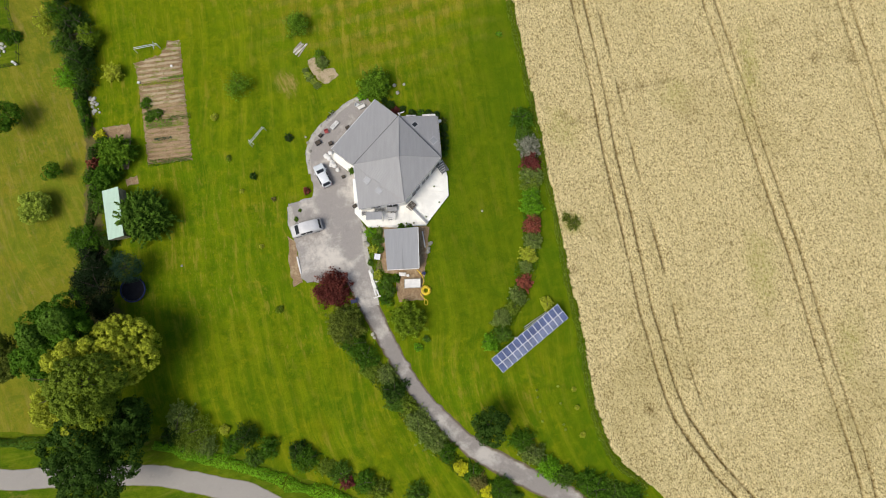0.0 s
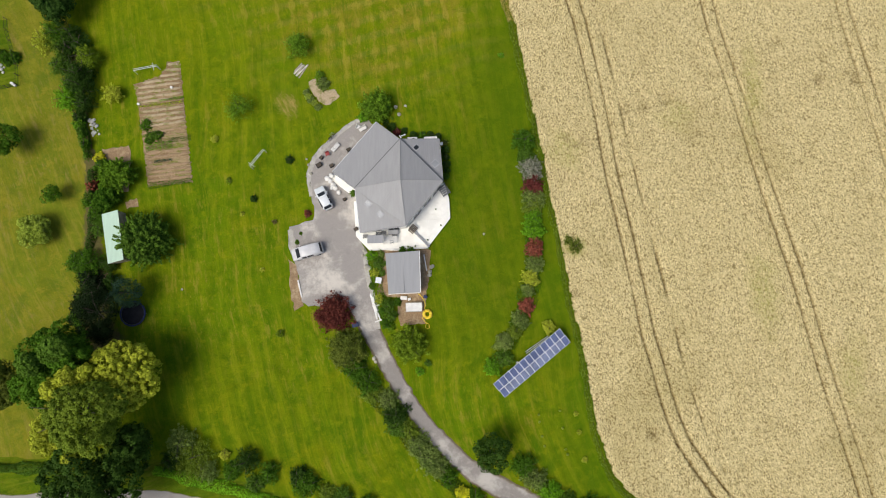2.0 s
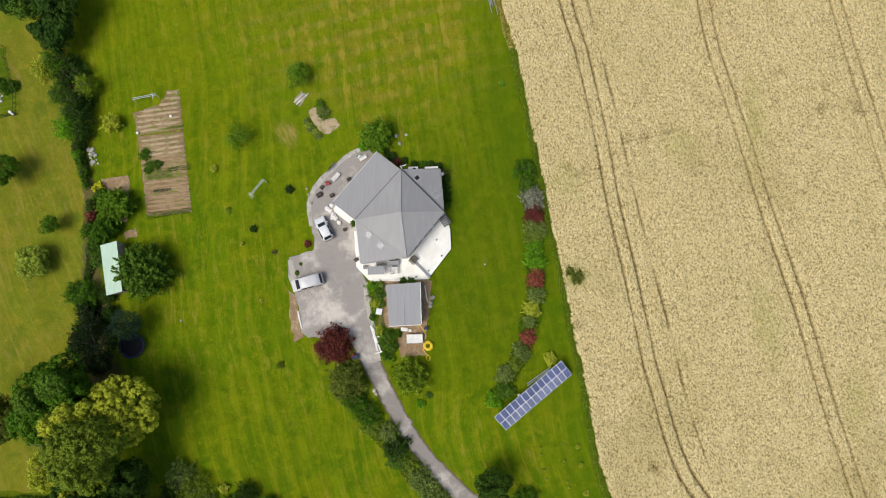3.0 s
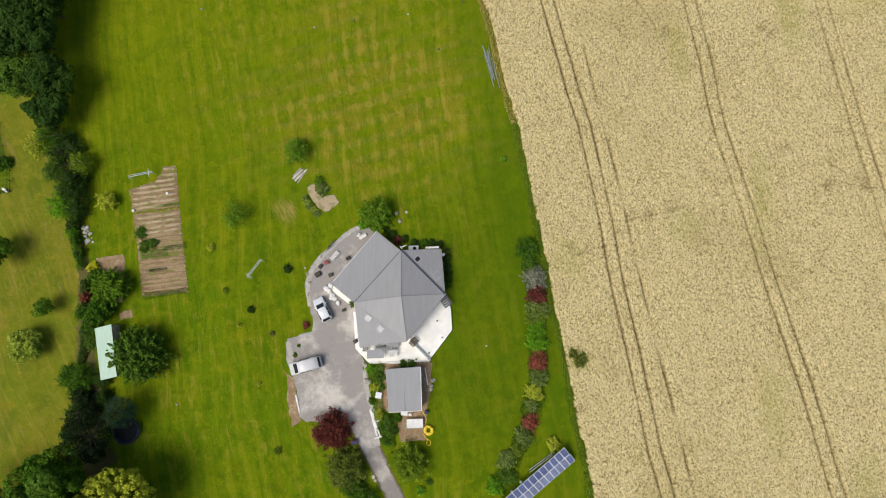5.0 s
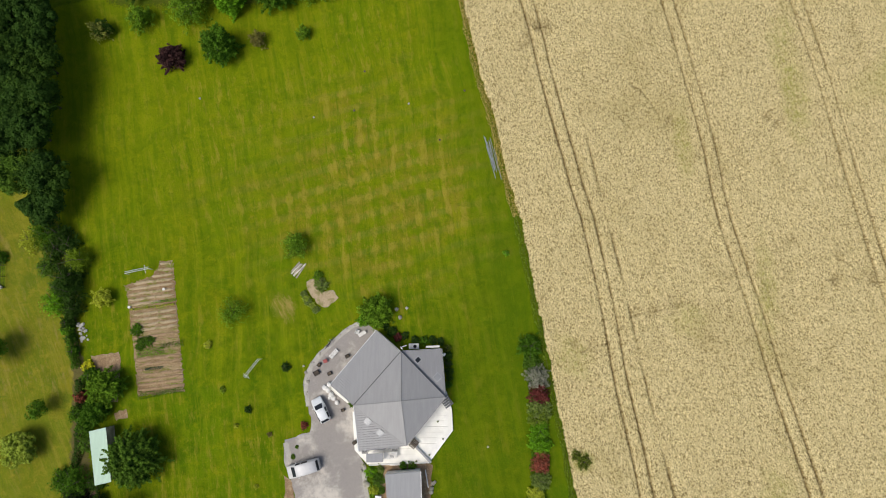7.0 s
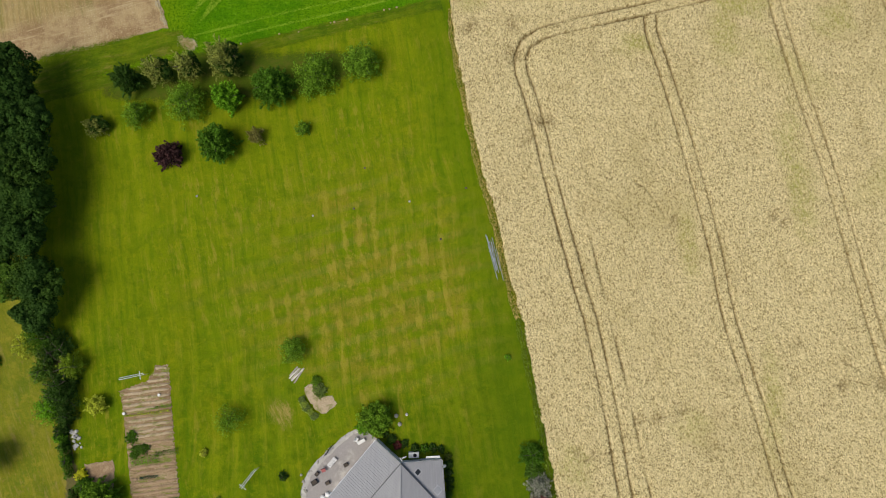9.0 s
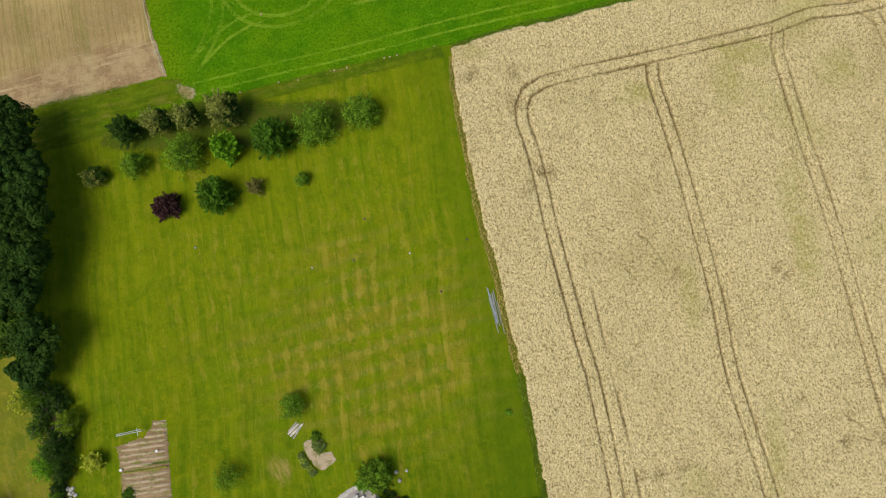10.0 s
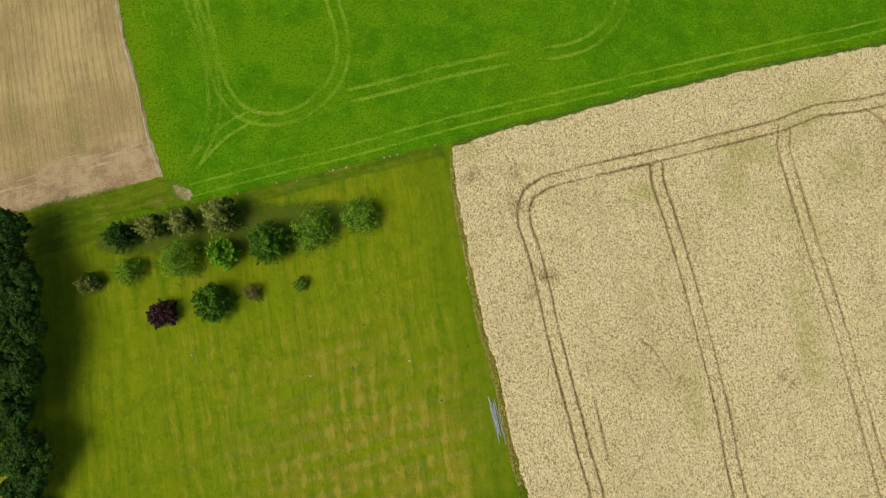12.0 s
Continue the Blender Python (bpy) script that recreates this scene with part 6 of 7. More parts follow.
# ---- solar array ----
def solar_array():
    a, b, e, d = Vector((*(8.56, -3.48), 2.1)), Vector((*(10.51, -5.70), 0.75)), Vector((*(18.49, 4.39), 2.1)), Vector((*(20.35, 2.49), 0.75))
    t = thing("solar_array", pose(a.x, a.y, 0), "ground-mounted tilted array of blue solar panels", "solar array")
    along, down = ((e - a) + (d - b)) / 2, ((b - a) + (d - e)) / 2
    ax = along.normalized()
    nrm = down.cross(along).normalized()
    nrm = nrm if nrm.z > 0 else -nrm
    m = Matrix((ax, nrm.cross(ax), nrm)).transposed().to_4x4()
    cols, w, h = 13, along.length / 13, down.length / 2
    base = Vector((0, 0, a.z))
    frame_me = cell_me = None
    for i in range(cols):
        for k in range(2):
            p = base + along * ((i + 0.5) / cols) + down * ((k + 0.5) / 2)
            if frame_me is None:
                f = part("solar_panel", box(w - 0.015, h - 0.015, 0.04, (0, 0, -0.02)), ALU, t)
                g = part("cell_sheet", box(w - 0.13, h - 0.13, 0.012, (0, 0, 0.018)), CELLS, f, "dark blue cells")
                frame_me, cell_me = f.data, g.data
                pale_me = cell_me.copy()
                pale_me.materials[0] = PALECELLS
            else:
                f = new("solar_panel", frame_me)
                g = tagged(new("cell_sheet", cell_me), "dark blue cells")
                f.parent, g.parent = t, f
            if k == 1 and 0 < i < cols - 1:
                g.data = pale_me
            f.matrix_local = Matrix.Translation(p + nrm * rng.uniform(0, 0.01)) @ m @ pose(0, 0, 0, rng.uniform(-0.6, 0.6), rng.uniform(-0.6, 0.6), 0)
    for i in range(5):
        q = base + along * ((i + 0.4) / 5)
        for s, r in ((0.1, 0), (0.9, 0)):
            v = q + down * s
            part("post", tube([(v.x, v.y, 0), (v.x, v.y, v.z - 0.06)], 0.05, 6), METAL, t)
    for s in (0.1, 0.9):
        p, q = base + down * s, base + down * s + along
        part("rail", tube([p - Vector((0, 0, 0.07)), q - Vector((0, 0, 0.07))], 0.045, 5), METAL, t)
    return t


solar_array()
rack = thing("pole_rack", pose(13.8, 1.17, 0), "low rack of pale metal poles behind the solar array", "rack")
for lift, inset in ((0.75, 0.0), (0.45, 0.3)):
    part("pole", tube([(-0.14, -0.4 + inset, lift), (3.25, 2.05 + inset * 0.6, lift)], 0.045, 6), ALU, rack)
for f in (0.05, 0.5, 0.95):
    part("post", tube([(3.39 * f - 0.14, 2.45 * f - 0.4, 0), (3.39 * f - 0.14, 2.45 * f - 0.4, 0.85)], 0.04, 6), METAL, rack)
for q in ((10.98, -1.8), (12.3, -0.46)):
    jb = thing("junction_box", pose(q[0], q[1], 0, 0, 0, 39), "small pale junction box on a post behind the solar array", "junction box")
    part("post", tube([(0, 0, 0), (0, 0, 0.9)], 0.03, 6), METAL, jb)
    part("box", box(0.34, 0.22, 0.3, (0, 0, 0.9), 0.02), ALU, jb)


# ---- garden things ----
def trampoline():
    t = thing("trampoline", pose(*(-44.47, 6.66), 0), "round trampoline with blue edge pad", "trampoline")
    bm = bmesh.new()
    tube([(0, 0, 0.66), (0, 0, 0.68)], 1.62, 32, bm)
    part("mat", bm, DARK, t, "black jumping mat")
    ring = [(math.cos(a * math.pi / 18) * 1.78, math.sin(a * math.pi / 18) * 1.78, 0.70) for a in range(37)]
    part("pad", tube(ring, 0.13, 8), BLUE, t, "blue padded rim")
    for k in range(6):
        a = k * math.pi / 3
        part("leg", tube([(math.cos(a) * 1.7, math.sin(a) * 1.7, 0), (math.cos(a) * 1.78, math.sin(a) * 1.78, 0.68)], 0.03, 6), METAL, t)


trampoline()


# the vegetable plot with its ridges and rows
PLOT = [(-46.76, 42.17), (-42.80, 43.59), (-41.69, 45.94), (-39.93, 45.95), (-38.98, 39.64), (-38.04, 33.24), (-37.01, 26.68), (-43.69, 25.85), (-45.04, 34.10), (-45.93, 38.67)]
plot = sheet("vegetable_plot", ragged(straight_points(PLOT, 0.15), 0.32, 0.35), 0.035, PLOTSOIL, "dug brown vegetable plot with straw-covered ridges", "vegetable plot")
STRAW = gravel_material("straw_mulch", (0.52, 0.415, 0.27), (0.36, 0.27, 0.165), (0.20, 0.20, 0.06), 8, 1.1)
CLAY = gravel_material("turned_clay", (0.43, 0.31, 0.19), (0.29, 0.19, 0.11), (0.24, 0.19, 0.08), 8, 1.1)
RIDGES = ((80, 296, 316, "s"), (90, 292, 318, "s"), (99, 282, 320, "s"), (107, 250, 321, "s"), (115, 243, 321, "s"), (124, 242, 322, "s"), (133, 243, 323, "s"), (141, 246, 300, "s"), (158, 250, 326, "s"), (167, 252, 327, "s"), (176, 262, 328, "s"), (184, 250, 328, "s"),
          (196, 252, 330, "c"), (206, 252, 280, "c"), (232, 256, 334, "c"), (240, 256, 335, "c"), (248, 257, 270, "c"), (257, 258, 337, "c"), (265, 259, 337, "c"), (272, 260, 338, "c"), (280, 261, 338, "c"))
corner, right, down_ = Vector((*(-47.00, 46.08), 0)), (Vector((*(-38.17, 46.16), 0)) - Vector((*(-47.00, 46.08), 0))) / 100, (Vector((*(-45.76, 26.01), 0)) - Vector((*(-47.00, 46.08), 0))) / 220
for y, x0, x1, kind in RIDGES:
    pts = []
    for k in range(9):
        x = x0 + (x1 - x0) * k / 8
        p = corner + right * (x - 238) + down_ * (y - 70 - (x - 280) * 0.13)
        pts.append((p.x, p.y + 0.22 * noise.noise(Vector((x * 0.1, y, 0))), -0.06))
    part("soil_ridge", tube(pts, [0.08] + [0.25 + 0.10 * noise.noise(Vector((k * 0.7, y, 2))) for k in range(7)] + [0.08], 7), STRAW if kind == "s" else CLAY, plot, "straw-covered ridge" if kind == "s" else "turned clay ridge", smooth=True)


def row(x0, x1, y, w, h, leaf, label, name="vegetable_row"):
    a = corner + right * (x0 - 238) + down_ * (y - 70 - (x0 - 280) * 0.13)
    b = corner + right * (x1 - 238) + down_ * (y - 70 - (x1 - 280) * 0.13)
    strip([(a.x, a.y), ((a.x + b.x) / 2, (a.y + b.y) / 2), (b.x, b.y)], w, h, leaf, label, name, 60, 0.09, "vegetables")


row(250, 322, 149, 0.5, 0.3, "lime", "low yellow-green vegetable row")
row(282, 324, 142, 0.5, 0.3, "fresh", "low green vegetable row")
row(258, 304, 221, 1.7, 0.6, "fresh", "leafy bright green vegetable row")
row(298, 336, 214, 1.0, 0.35, "mid", "thin green vegetable row")
row(272, 304, 248, 0.6, 0.3, "blue", "low grey-green cabbage row")
row(262, 336, 288, 1.1, 0.4, "mid", "weedy green row at the end of the plot")
for p, r, leaf in (((-44.47, 35.54), 0.85, "deep"), ((-43.49, 33.73), 0.9, "mid"), ((-42.47, 34.01), 0.7, "mid"), ((-43.97, 33.10), 0.6, "deep")):
    shrub(p, r * 1.2, 0.8, leaf, "leafy green vegetable clump on the plot", "vegetable_clump", size=0.1, category="vegetables")
sheet("bare_patch", ragged(straight_points([(-50.96, 31.71), (-46.84, 32.28), (-46.50, 29.58), (-46.56, 25.12), (-48.11, 25.11)], 0.4), 0.25), 0.03, EARTH, "bare brown soil patch by the fruit tree", "soil")
sheet("bare_patch", ragged(straight_points([(-46.98, 23.53), (-45.21, 24.06), (-44.88, 22.92), (-46.65, 22.47)], 0.4), 0.25), 0.034, EARTH, "bare trodden soil by the shed", "soil")
sheet("bare_patch", ragged(straight_points([(-52.25, 11.18), (-49.00, 12.90), (-48.46, 12.39), (-51.35, 10.33)], 0.4), 0.25), 0.034, EARTH, "bare trodden soil by the shed", "soil")
for k, p in enumerate(((-40.89, 41.61), (-45.81, 38.90))):
    pot = thing("bucket", pose(*p, 0.03), "white plastic bucket on the plot", "bucket")
    part("body", tube([(0, 0, 0), (0, 0, 0.3)], [0.16, 0.2], 12), WHITE, pot)
    part("rim", tube([(math.cos(a * math.pi / 6) * 0.2, math.sin(a * math.pi / 6) * 0.2, 0.3) for a in range(13)], 0.015, 5), WHITE, pot)


def pole_frame(a, b, h, cross, label, name):
    """Two posts with a bar between them and crosspieces."""
    a, b = Vector((*a, 0)), Vector((*b, 0))
    t = thing(name, pose(a.x, a.y, 0), label, "frame")
    d = b - a
    s = Vector((-d.y, d.x, 0)).normalized()
    up = Vector((0, 0, h))
    for v in (Vector(), d):
        part("post", tube([v, v + up], 0.045, 7), ALU, t)
    part("bar", tube([up, d + up], 0.035, 7), ALU, t)
    part("bar", tube([up + s * 0.25, d + up + s * 0.22], 0.03, 7), ALU, t)
    for k in cross:
        part("crosspiece", tube([d * k + up + s * 0.6 + Vector((0, 0, 0.04)), d * k + up - s * 0.6 + Vector((0, 0, 0.04))], 0.035, 6), ALU, t)


pole_frame((-46.35, 43.83), (-42.83, 44.60), 1.3, (0.85,), "grey metal pole frame beside the vegetable plot", "drying_rack")
pole_frame((-27.82, 28.78), (-25.86, 31.37), 1.5, (0.1,), "thin pale clothes line frame on the lawn", "clothes_line")

# small beds on the lawn
sheet("flower_bed", ragged(straight_points([(-19.69, 42.84), (-18.65, 43.46), (-17.65, 41.42), (-15.55, 41.68), (-14.82, 40.36), (-16.7, 38.92), (-17.94, 39.52), (-18.85, 40.69), (-19.58, 41.76)], 0.15), 0.25, 0.5), 0.03, STRAW, "straw-mulched flower bed in the lawn", "flower bed")
for p, r, h, leaf in (((-17.43, 42.31), 0.95, 0.8, "grey"), ((-17.99, 43.75), 0.75, 0.9, "garden"), ((-17.65, 43.1), 0.6, 0.7, "grey"), ((-19.98, 41.04), 0.55, 0.5, "grey"), ((-19.6, 40.4), 0.55, 0.5, "pale"), ((-19.25, 39.87), 0.6, 0.5, "grey"), ((-18.7, 39.25), 0.55, 0.5, "pale"), ((-18.16, 38.66), 0.6, 0.45, "grey")):
    shrub(p, r * 1.25, h * 1.2, leaf, "grey-green leafy clump round the flower bed" if leaf == "grey" else "green leafy clump round the flower bed", "border_clump", size=0.1)
CHALKY = plain("bleached_board", (0.60, 0.56, 0.47), 0.8, wear=0.35)
sl = thing("slab_pile", pose(*(-21.05, 44.75), 0, 0, 0, 53), "pile of weathered pale boards on the lawn", "boards")
for k in range(5):
    part("board", box(2.6 - 0.2 * k, 0.22, 0.05, (rng.uniform(-0.2, 0.2), (k - 2) * 0.26, 0.03 * (k % 2) + 0.01), 0.01, turn=rng.uniform(-6, 6)), CHALKY if k % 2 else WOOD, sl)
ribbon("hay_patch", [(-26.0, 43.0), (-24.9, 41.3), (-23.4, 39.6), (-22.3, 37.4), (-21.9, 35.0)], [2.5, 5.0, 6.5, 5.0, 3.0], 0.004, HAY, "streaky patch of dry cut grass on the lawn", "dry grass", 0.6, inner=0.25, ends=4, crown_=0.0)
ribbon("hay_patch", [(-27.2, 46.6), (-25.8, 45.6), (-24.4, 44.9), (-23.0, 44.6)], [2.0, 4.0, 4.0, 2.0], 0.004, HAY, "brownish patch of dry cut grass on the lawn", "dry grass", 0.6, inner=0.25, ends=4, crown_=0.0)


def poles(at, turn, length, n, label):
    t = thing("pole_bundle", pose(*at, 0, 0, 0, turn), label, "poles")
    for k in range(n):
        y, s = (k - n / 2) * 0.12 + rng.uniform(-0.06, 0.06), rng.uniform(-0.9, 0.9)
        z = 0.06 + 0.09 * (k % 3)
        part("pole", tube([(s - length / 2 * rng.uniform(0.7, 1), y + rng.uniform(-0.25, 0.25), z), (s + length / 2 * rng.uniform(0.7, 1), y + rng.uniform(-0.25, 0.25), z)], 0.04, 6), METAL, t)


poles((8.51, 62.19), heading((9.29, 59.24), (7.83, 65.31)), 6.4, 9, "bundle of long pale grey metal poles lying by the wheat")

# planks and stones beside the drive and outbuilding
pl = thing("board_stack", pose(*(-8.86, 7.39), 0), "stack of long white boards beside the drive", "boards")
for a, b in (((-9.56, 9.52), (-8.49, 5.86)), ((-9.39, 9.35), (-7.98, 5.69)), ((-9.13, 9.18), (-8.59, 6.54)), ((-9.28, 7.81), (-8.10, 7.98)), ((-8.82, 5.44), (-7.73, 5.78)), ((-9.56, 9.69), (-8.95, 8.15))):
    o = (-8.86, 7.39)
    part("board", run_between((a[0] - o[0], a[1] - o[1]), (b[0] - o[0], b[1] - o[1]), 0.2, 0.05, rng.uniform(0.06, 0.3)), WHITE, pl)
part("trestle", box(0.9, 0.1, 0.06, (0, 0.4, 0), 0.01, turn=10), WOOD, pl)
part("trestle", box(0.9, 0.1, 0.06, (0.4, -1.2, 0), 0.01, turn=10), WOOD, pl)
kb = thing("kerb", pose(0, 0, 0), "low white kerb at the edge of the forecourt", "kerb")
part("kerb_stone", run_between((-20.47, 11.67), (-19.80, 9.10), 0.22, 0.18, 0.02), WHITE, kb)


RUBBLE = plain("pale_rubble", (0.50, 0.48, 0.43), 0.85, wear=0.3)
TAN = plain("tan_field_stone", (0.40, 0.31, 0.14), 0.9, wear=0.3)


def rock(at, r, material=STONE, z=0.0, name="stone", label="pale rounded stone lying on the ground", flat=0.6):
    bm = bmesh.new()
    bmesh.ops.create_icosphere(bm, subdivisions=2, radius=r)
    off = Vector((at[0], at[1], r))
    for v in bm.verts:
        v.co *= 1 + 0.35 * noise.noise(v.co / r * 1.3 + off)
        v.co.z = v.co.z * flat + r * flat * 0.8
    ob = part(name, bm, material)
    ob.location = (at[0], at[1], z)
    return tagged(ob, label, "stone")


for p, r in (((-0.46, 13.70), 0.3), ((-0.20, 13.87), 0.25), ((-0.72, 12.49), 0.35), ((-0.63, 13.01), 0.3), ((-10.55, 16.28), 0.35), ((-10.17, 13.68), 0.42), ((-9.82, 13.50), 0.36), ((-10.80, 15.41), 0.25), ((-6.04, 38.78), 0.3), ((-4.53, 38.97), 0.22), ((-5.50, 37.58), 0.3),
             ((-19.33, 29.46), 0.22), ((-19.70, 30.36), 0.18), ((-18.95, 28.11), 0.25), ((-8.86, 0.06), 0.3), ((-8.60, -0.44), 0.25)):
    rock(p, r)
for p in ((-22.85, 98.70), (-17.78, 100.34), (-17.17, 100.44), (-15.14, 100.93), (-9.22, 102.69), (-8.33, 102.89), (-7.17, 103.19), (-25.92, 98.28), (-1.19, 104.87), (-31.89, 96.47), (-45.14, 102.70), (-46.57, 106.36), (-51.36, 121.41), (-51.75, 121.79), (-49.10, 113.52), (-45.83, 103.61), (-44.72, 101.79), (-29.26, 109.77)):
    rock(p, rng.uniform(0.12, 0.2), label="pale field stone at the field edge", material=TAN)
for p in ((-4.59, 71.09), (-11.68, 76.32), (-13.16, 69.85), (-19.44, 68.65), (-37.32, 71.52), (4.19, 73.34), (0.29, 65.23), (7.60, 18.80), (-37.71, 10.27)):
    rock(p, 0.17, STONE if p in ((-4.59, 71.09), (-19.44, 68.65), (-37.32, 71.52), (7.60, 18.80), (-37.71, 10.27)) else BARK, name="molehill" if p in ((-11.68, 76.32), (-13.16, 69.85), (4.19, 73.34), (0.29, 65.23)) else "stone", label="small mound on the lawn")
for k in range(40):
    a, b = (-53.00, 36.50), (-52.00, 33.90)
    f = rng.uniform(0, 1)
    rock((a[0] + (b[0] - a[0]) * f + rng.uniform(-0.5, 0.5), a[1] + (b[1] - a[1]) * f + rng.uniform(-0.3, 0.3)), rng.uniform(0.11, 0.25), RUBBLE, label="pale rubble stone in a heap by the hedge")
# white boulders round the wing of the house
for p, r in (((-16.36, 27.26), 0.45), ((-15.92, 26.91), 0.4), ((-15.76, 27.71), 0.42), ((-15.47, 26.28), 0.42), ((-15.11, 25.75), 0.36), ((-14.58, 25.13), 0.34), ((-15.64, 25.84), 0.3)):
    rock(p, r, WHITE, 0.05, "boulder", "white boulder beside the house wall", 0.8)

# white tray table, hose and clutter behind the outbuilding
tb = thing("tray_table", pose(*(-2.99, 7.64), 0, 0, 0, 2), "white garden table with raised rim", "table")
part("tabletop", box(2.5, 1.4, 0.06, (0, 0, 0.55), 0.01), WHITE, tb)
for sx, sy, w, d in ((0, 0.67, 2.5, 0.08), (0, -0.67, 2.5, 0.08), (1.21, 0, 0.08, 1.26), (-1.21, 0, 0.08, 1.26)):
    part("rim", box(w, d, 0.09, (sx, sy, 0.61), 0.01), STONE, tb)
for sx in (-1.1, 1.1):
    for sy in (-0.58, 0.58):
        part("leg", box(0.08, 0.08, 0.55, (sx, sy, 0), 0.008), WOOD, tb)
hose = thing("hose_coil", pose(*(-0.95, 6.63), 0), "coil of thick yellow corrugated pipe", "hose")
for r, z in ((0.68, 0.13), (0.52, 0.14), (0.38, 0.13), (0.60, 0.30), (0.45, 0.31)):
    part("coil", tube([(math.cos(a * math.pi / 16) * r, math.sin(a * math.pi / 16) * r, z + 0.01 * math.sin(3 * a)) for a in range(33)], [0.10 if k % 2 else 0.09 for k in range(33)], 8), YELLOW, hose, smooth=True)
o = (-0.95, 6.63)
lead = [(p[0] - o[0], p[1] - o[1], 0.06) for p in ((-2.33, 9.72), (-1.65, 8.95), (-1.30, 8.01), (-1.47, 7.41))]
part("pipe_end", tube(curve_points(lead, step=0.2), 0.07, 7), YELLOW, hose)
loop = [(p[0] - o[0], p[1] - o[1], 0.06) for p in ((-1.80, 6.14), (-1.29, 5.46), (-0.69, 5.03), (-0.78, 4.44), (-1.20, 4.61), (-1.12, 5.29))]
part("pipe_end", tube(curve_points(loop, step=0.2), 0.06, 7), YELLOW, hose)
for p, w, d, h, m, lab in (((-4.54, 9.02), 0.9, 0.5, 0.35, WHITE, "white crate behind the outbuilding"), ((-3.69, 8.85), 0.4, 0.35, 0.3, WHITE, "white tub behind the outbuilding"), ((-8.31, 11.66), 0.8, 0.8, 0.6, ALU, "grey-white garden chair beside the outbuilding"),
                           ((-1.30, 9.19), 0.5, 0.4, 0.5, BLUE, "blue watering tub behind the outbuilding"),
                           ((-1.32, 14.37), 0.15, 2.3, 0.12, WHITE, "white plank beside the outbuilding"), ((-11.69, 5.02), 0.9, 0.6, 0.5, BLUE, "blue covered barrow beside the maple"), ((-2.33, 10.39), 0.6, 0.4, 0.3, WHITE, "white box by the outbuilding corner")):
    cr = thing("crate", pose(*p, 0.03, 0, 0, rng.uniform(-25, 25)), lab, "crate")
    part("body", box(w, d, h, (0, 0, 0), 0.03, taper=1.06), m, cr)
    part("rim", box(w * 1.1, d * 1.1, 0.04, (0, 0, h), 0.01), m, cr)


def seat(at, turn, w, label, material, z=0.06):
    t = thing("garden_chair", pose(*at, z, 0, 0, turn), label, "chair")
    part("seat", box(w, 0.5, 0.05, (0, 0, 0.42), 0.015), material, t)
    part("backrest", box(w, 0.05, 0.5, (0, 0.25, 0.45), 0.015), material, t)
    for sx in (-1, 1):
        for sy in (-0.2, 0.2):
            part("leg", box(0.04, 0.04, 0.42, (sx * (w / 2 - 0.05), sy, 0), 0.005), material, t)
    return t


# patio behind the wing
slatted("sun_lounger", (-15.24, 32.19), 1.5, 0.65, 0.35, 50, 9, "white slatted sun lounger on the patio", "lounger", WHITE)
seat((-11.09, 35.13), 30, 1.2, "white garden bench by the house wall", WHITE)
seat((-11.79, 35.40), 70, 0.6, "white garden chair by the house wall", WHITE)
seat((-16.43, 31.10), 20, 0.6, "red plastic chair on the patio", RED)
for p, w, lab in (((-17.38, 30.55), 0.55, "dark planter on the patio"), ((-17.70, 29.38), 0.8, "dark slab planter on the patio"), ((-15.78, 29.30), 0.6, "dark planter by the wall"), ((-13.22, 31.84), 0.6, "dark planter by the wall"), ((-13.68, 24.04), 0.5, "dark planter by the house corner"), ((-11.86, 19.46), 0.6, "dark planter at the house corner")):
    pot = thing("planter", pose(*p, 0.06, 0, 0, rng.uniform(0, 60)), lab, "planter")
    part("pot", box(w, w * 0.8, 0.35, (0, 0, 0), 0.03, taper=1.12), DARK, pot)
    part("soil", box(w * 0.9, w * 0.7, 0.04, (0, 0, 0.34), 0.01), BARK, pot)


def bicycle(at, turn, label):
    t = thing("bicycle", pose(*at, 0.06, 0, 0, turn), label, "bicycle")
    for x in (-0.5, 0.5):
        part("wheel", tube([(x + math.cos(a * math.pi / 10) * 0.33, 0, 0.34 + math.sin(a * math.pi / 10) * 0.33) for a in range(21)], 0.025, 5), RUBBER, t)
    for a, b in (((-0.5, 0, 0.34), (-0.1, 0, 0.32)), ((-0.1, 0, 0.32), (-0.2, 0, 0.85)), ((-0.1, 0, 0.32), (0.35, 0, 0.8)), ((-0.2, 0, 0.75), (0.35, 0, 0.8)), ((0.5, 0, 0.34), (0.33, 0, 0.95))):
        part("frame_tube", tube([a, b], 0.02, 5), DARK, t)
    part("handlebar", tube([(0.33, -0.28, 0.97), (0.33, 0.28, 0.97)], 0.018, 5), METAL, t)
    part("saddle", box(0.26, 0.14, 0.06, (-0.2, 0, 0.85), 0.02), DARK, t)


bicycle((-16.04, 33.60), 55, "dark bicycle leaning at the patio edge")
bicycle((-15.78, 33.88), 62, "dark bicycle standing at the patio edge")

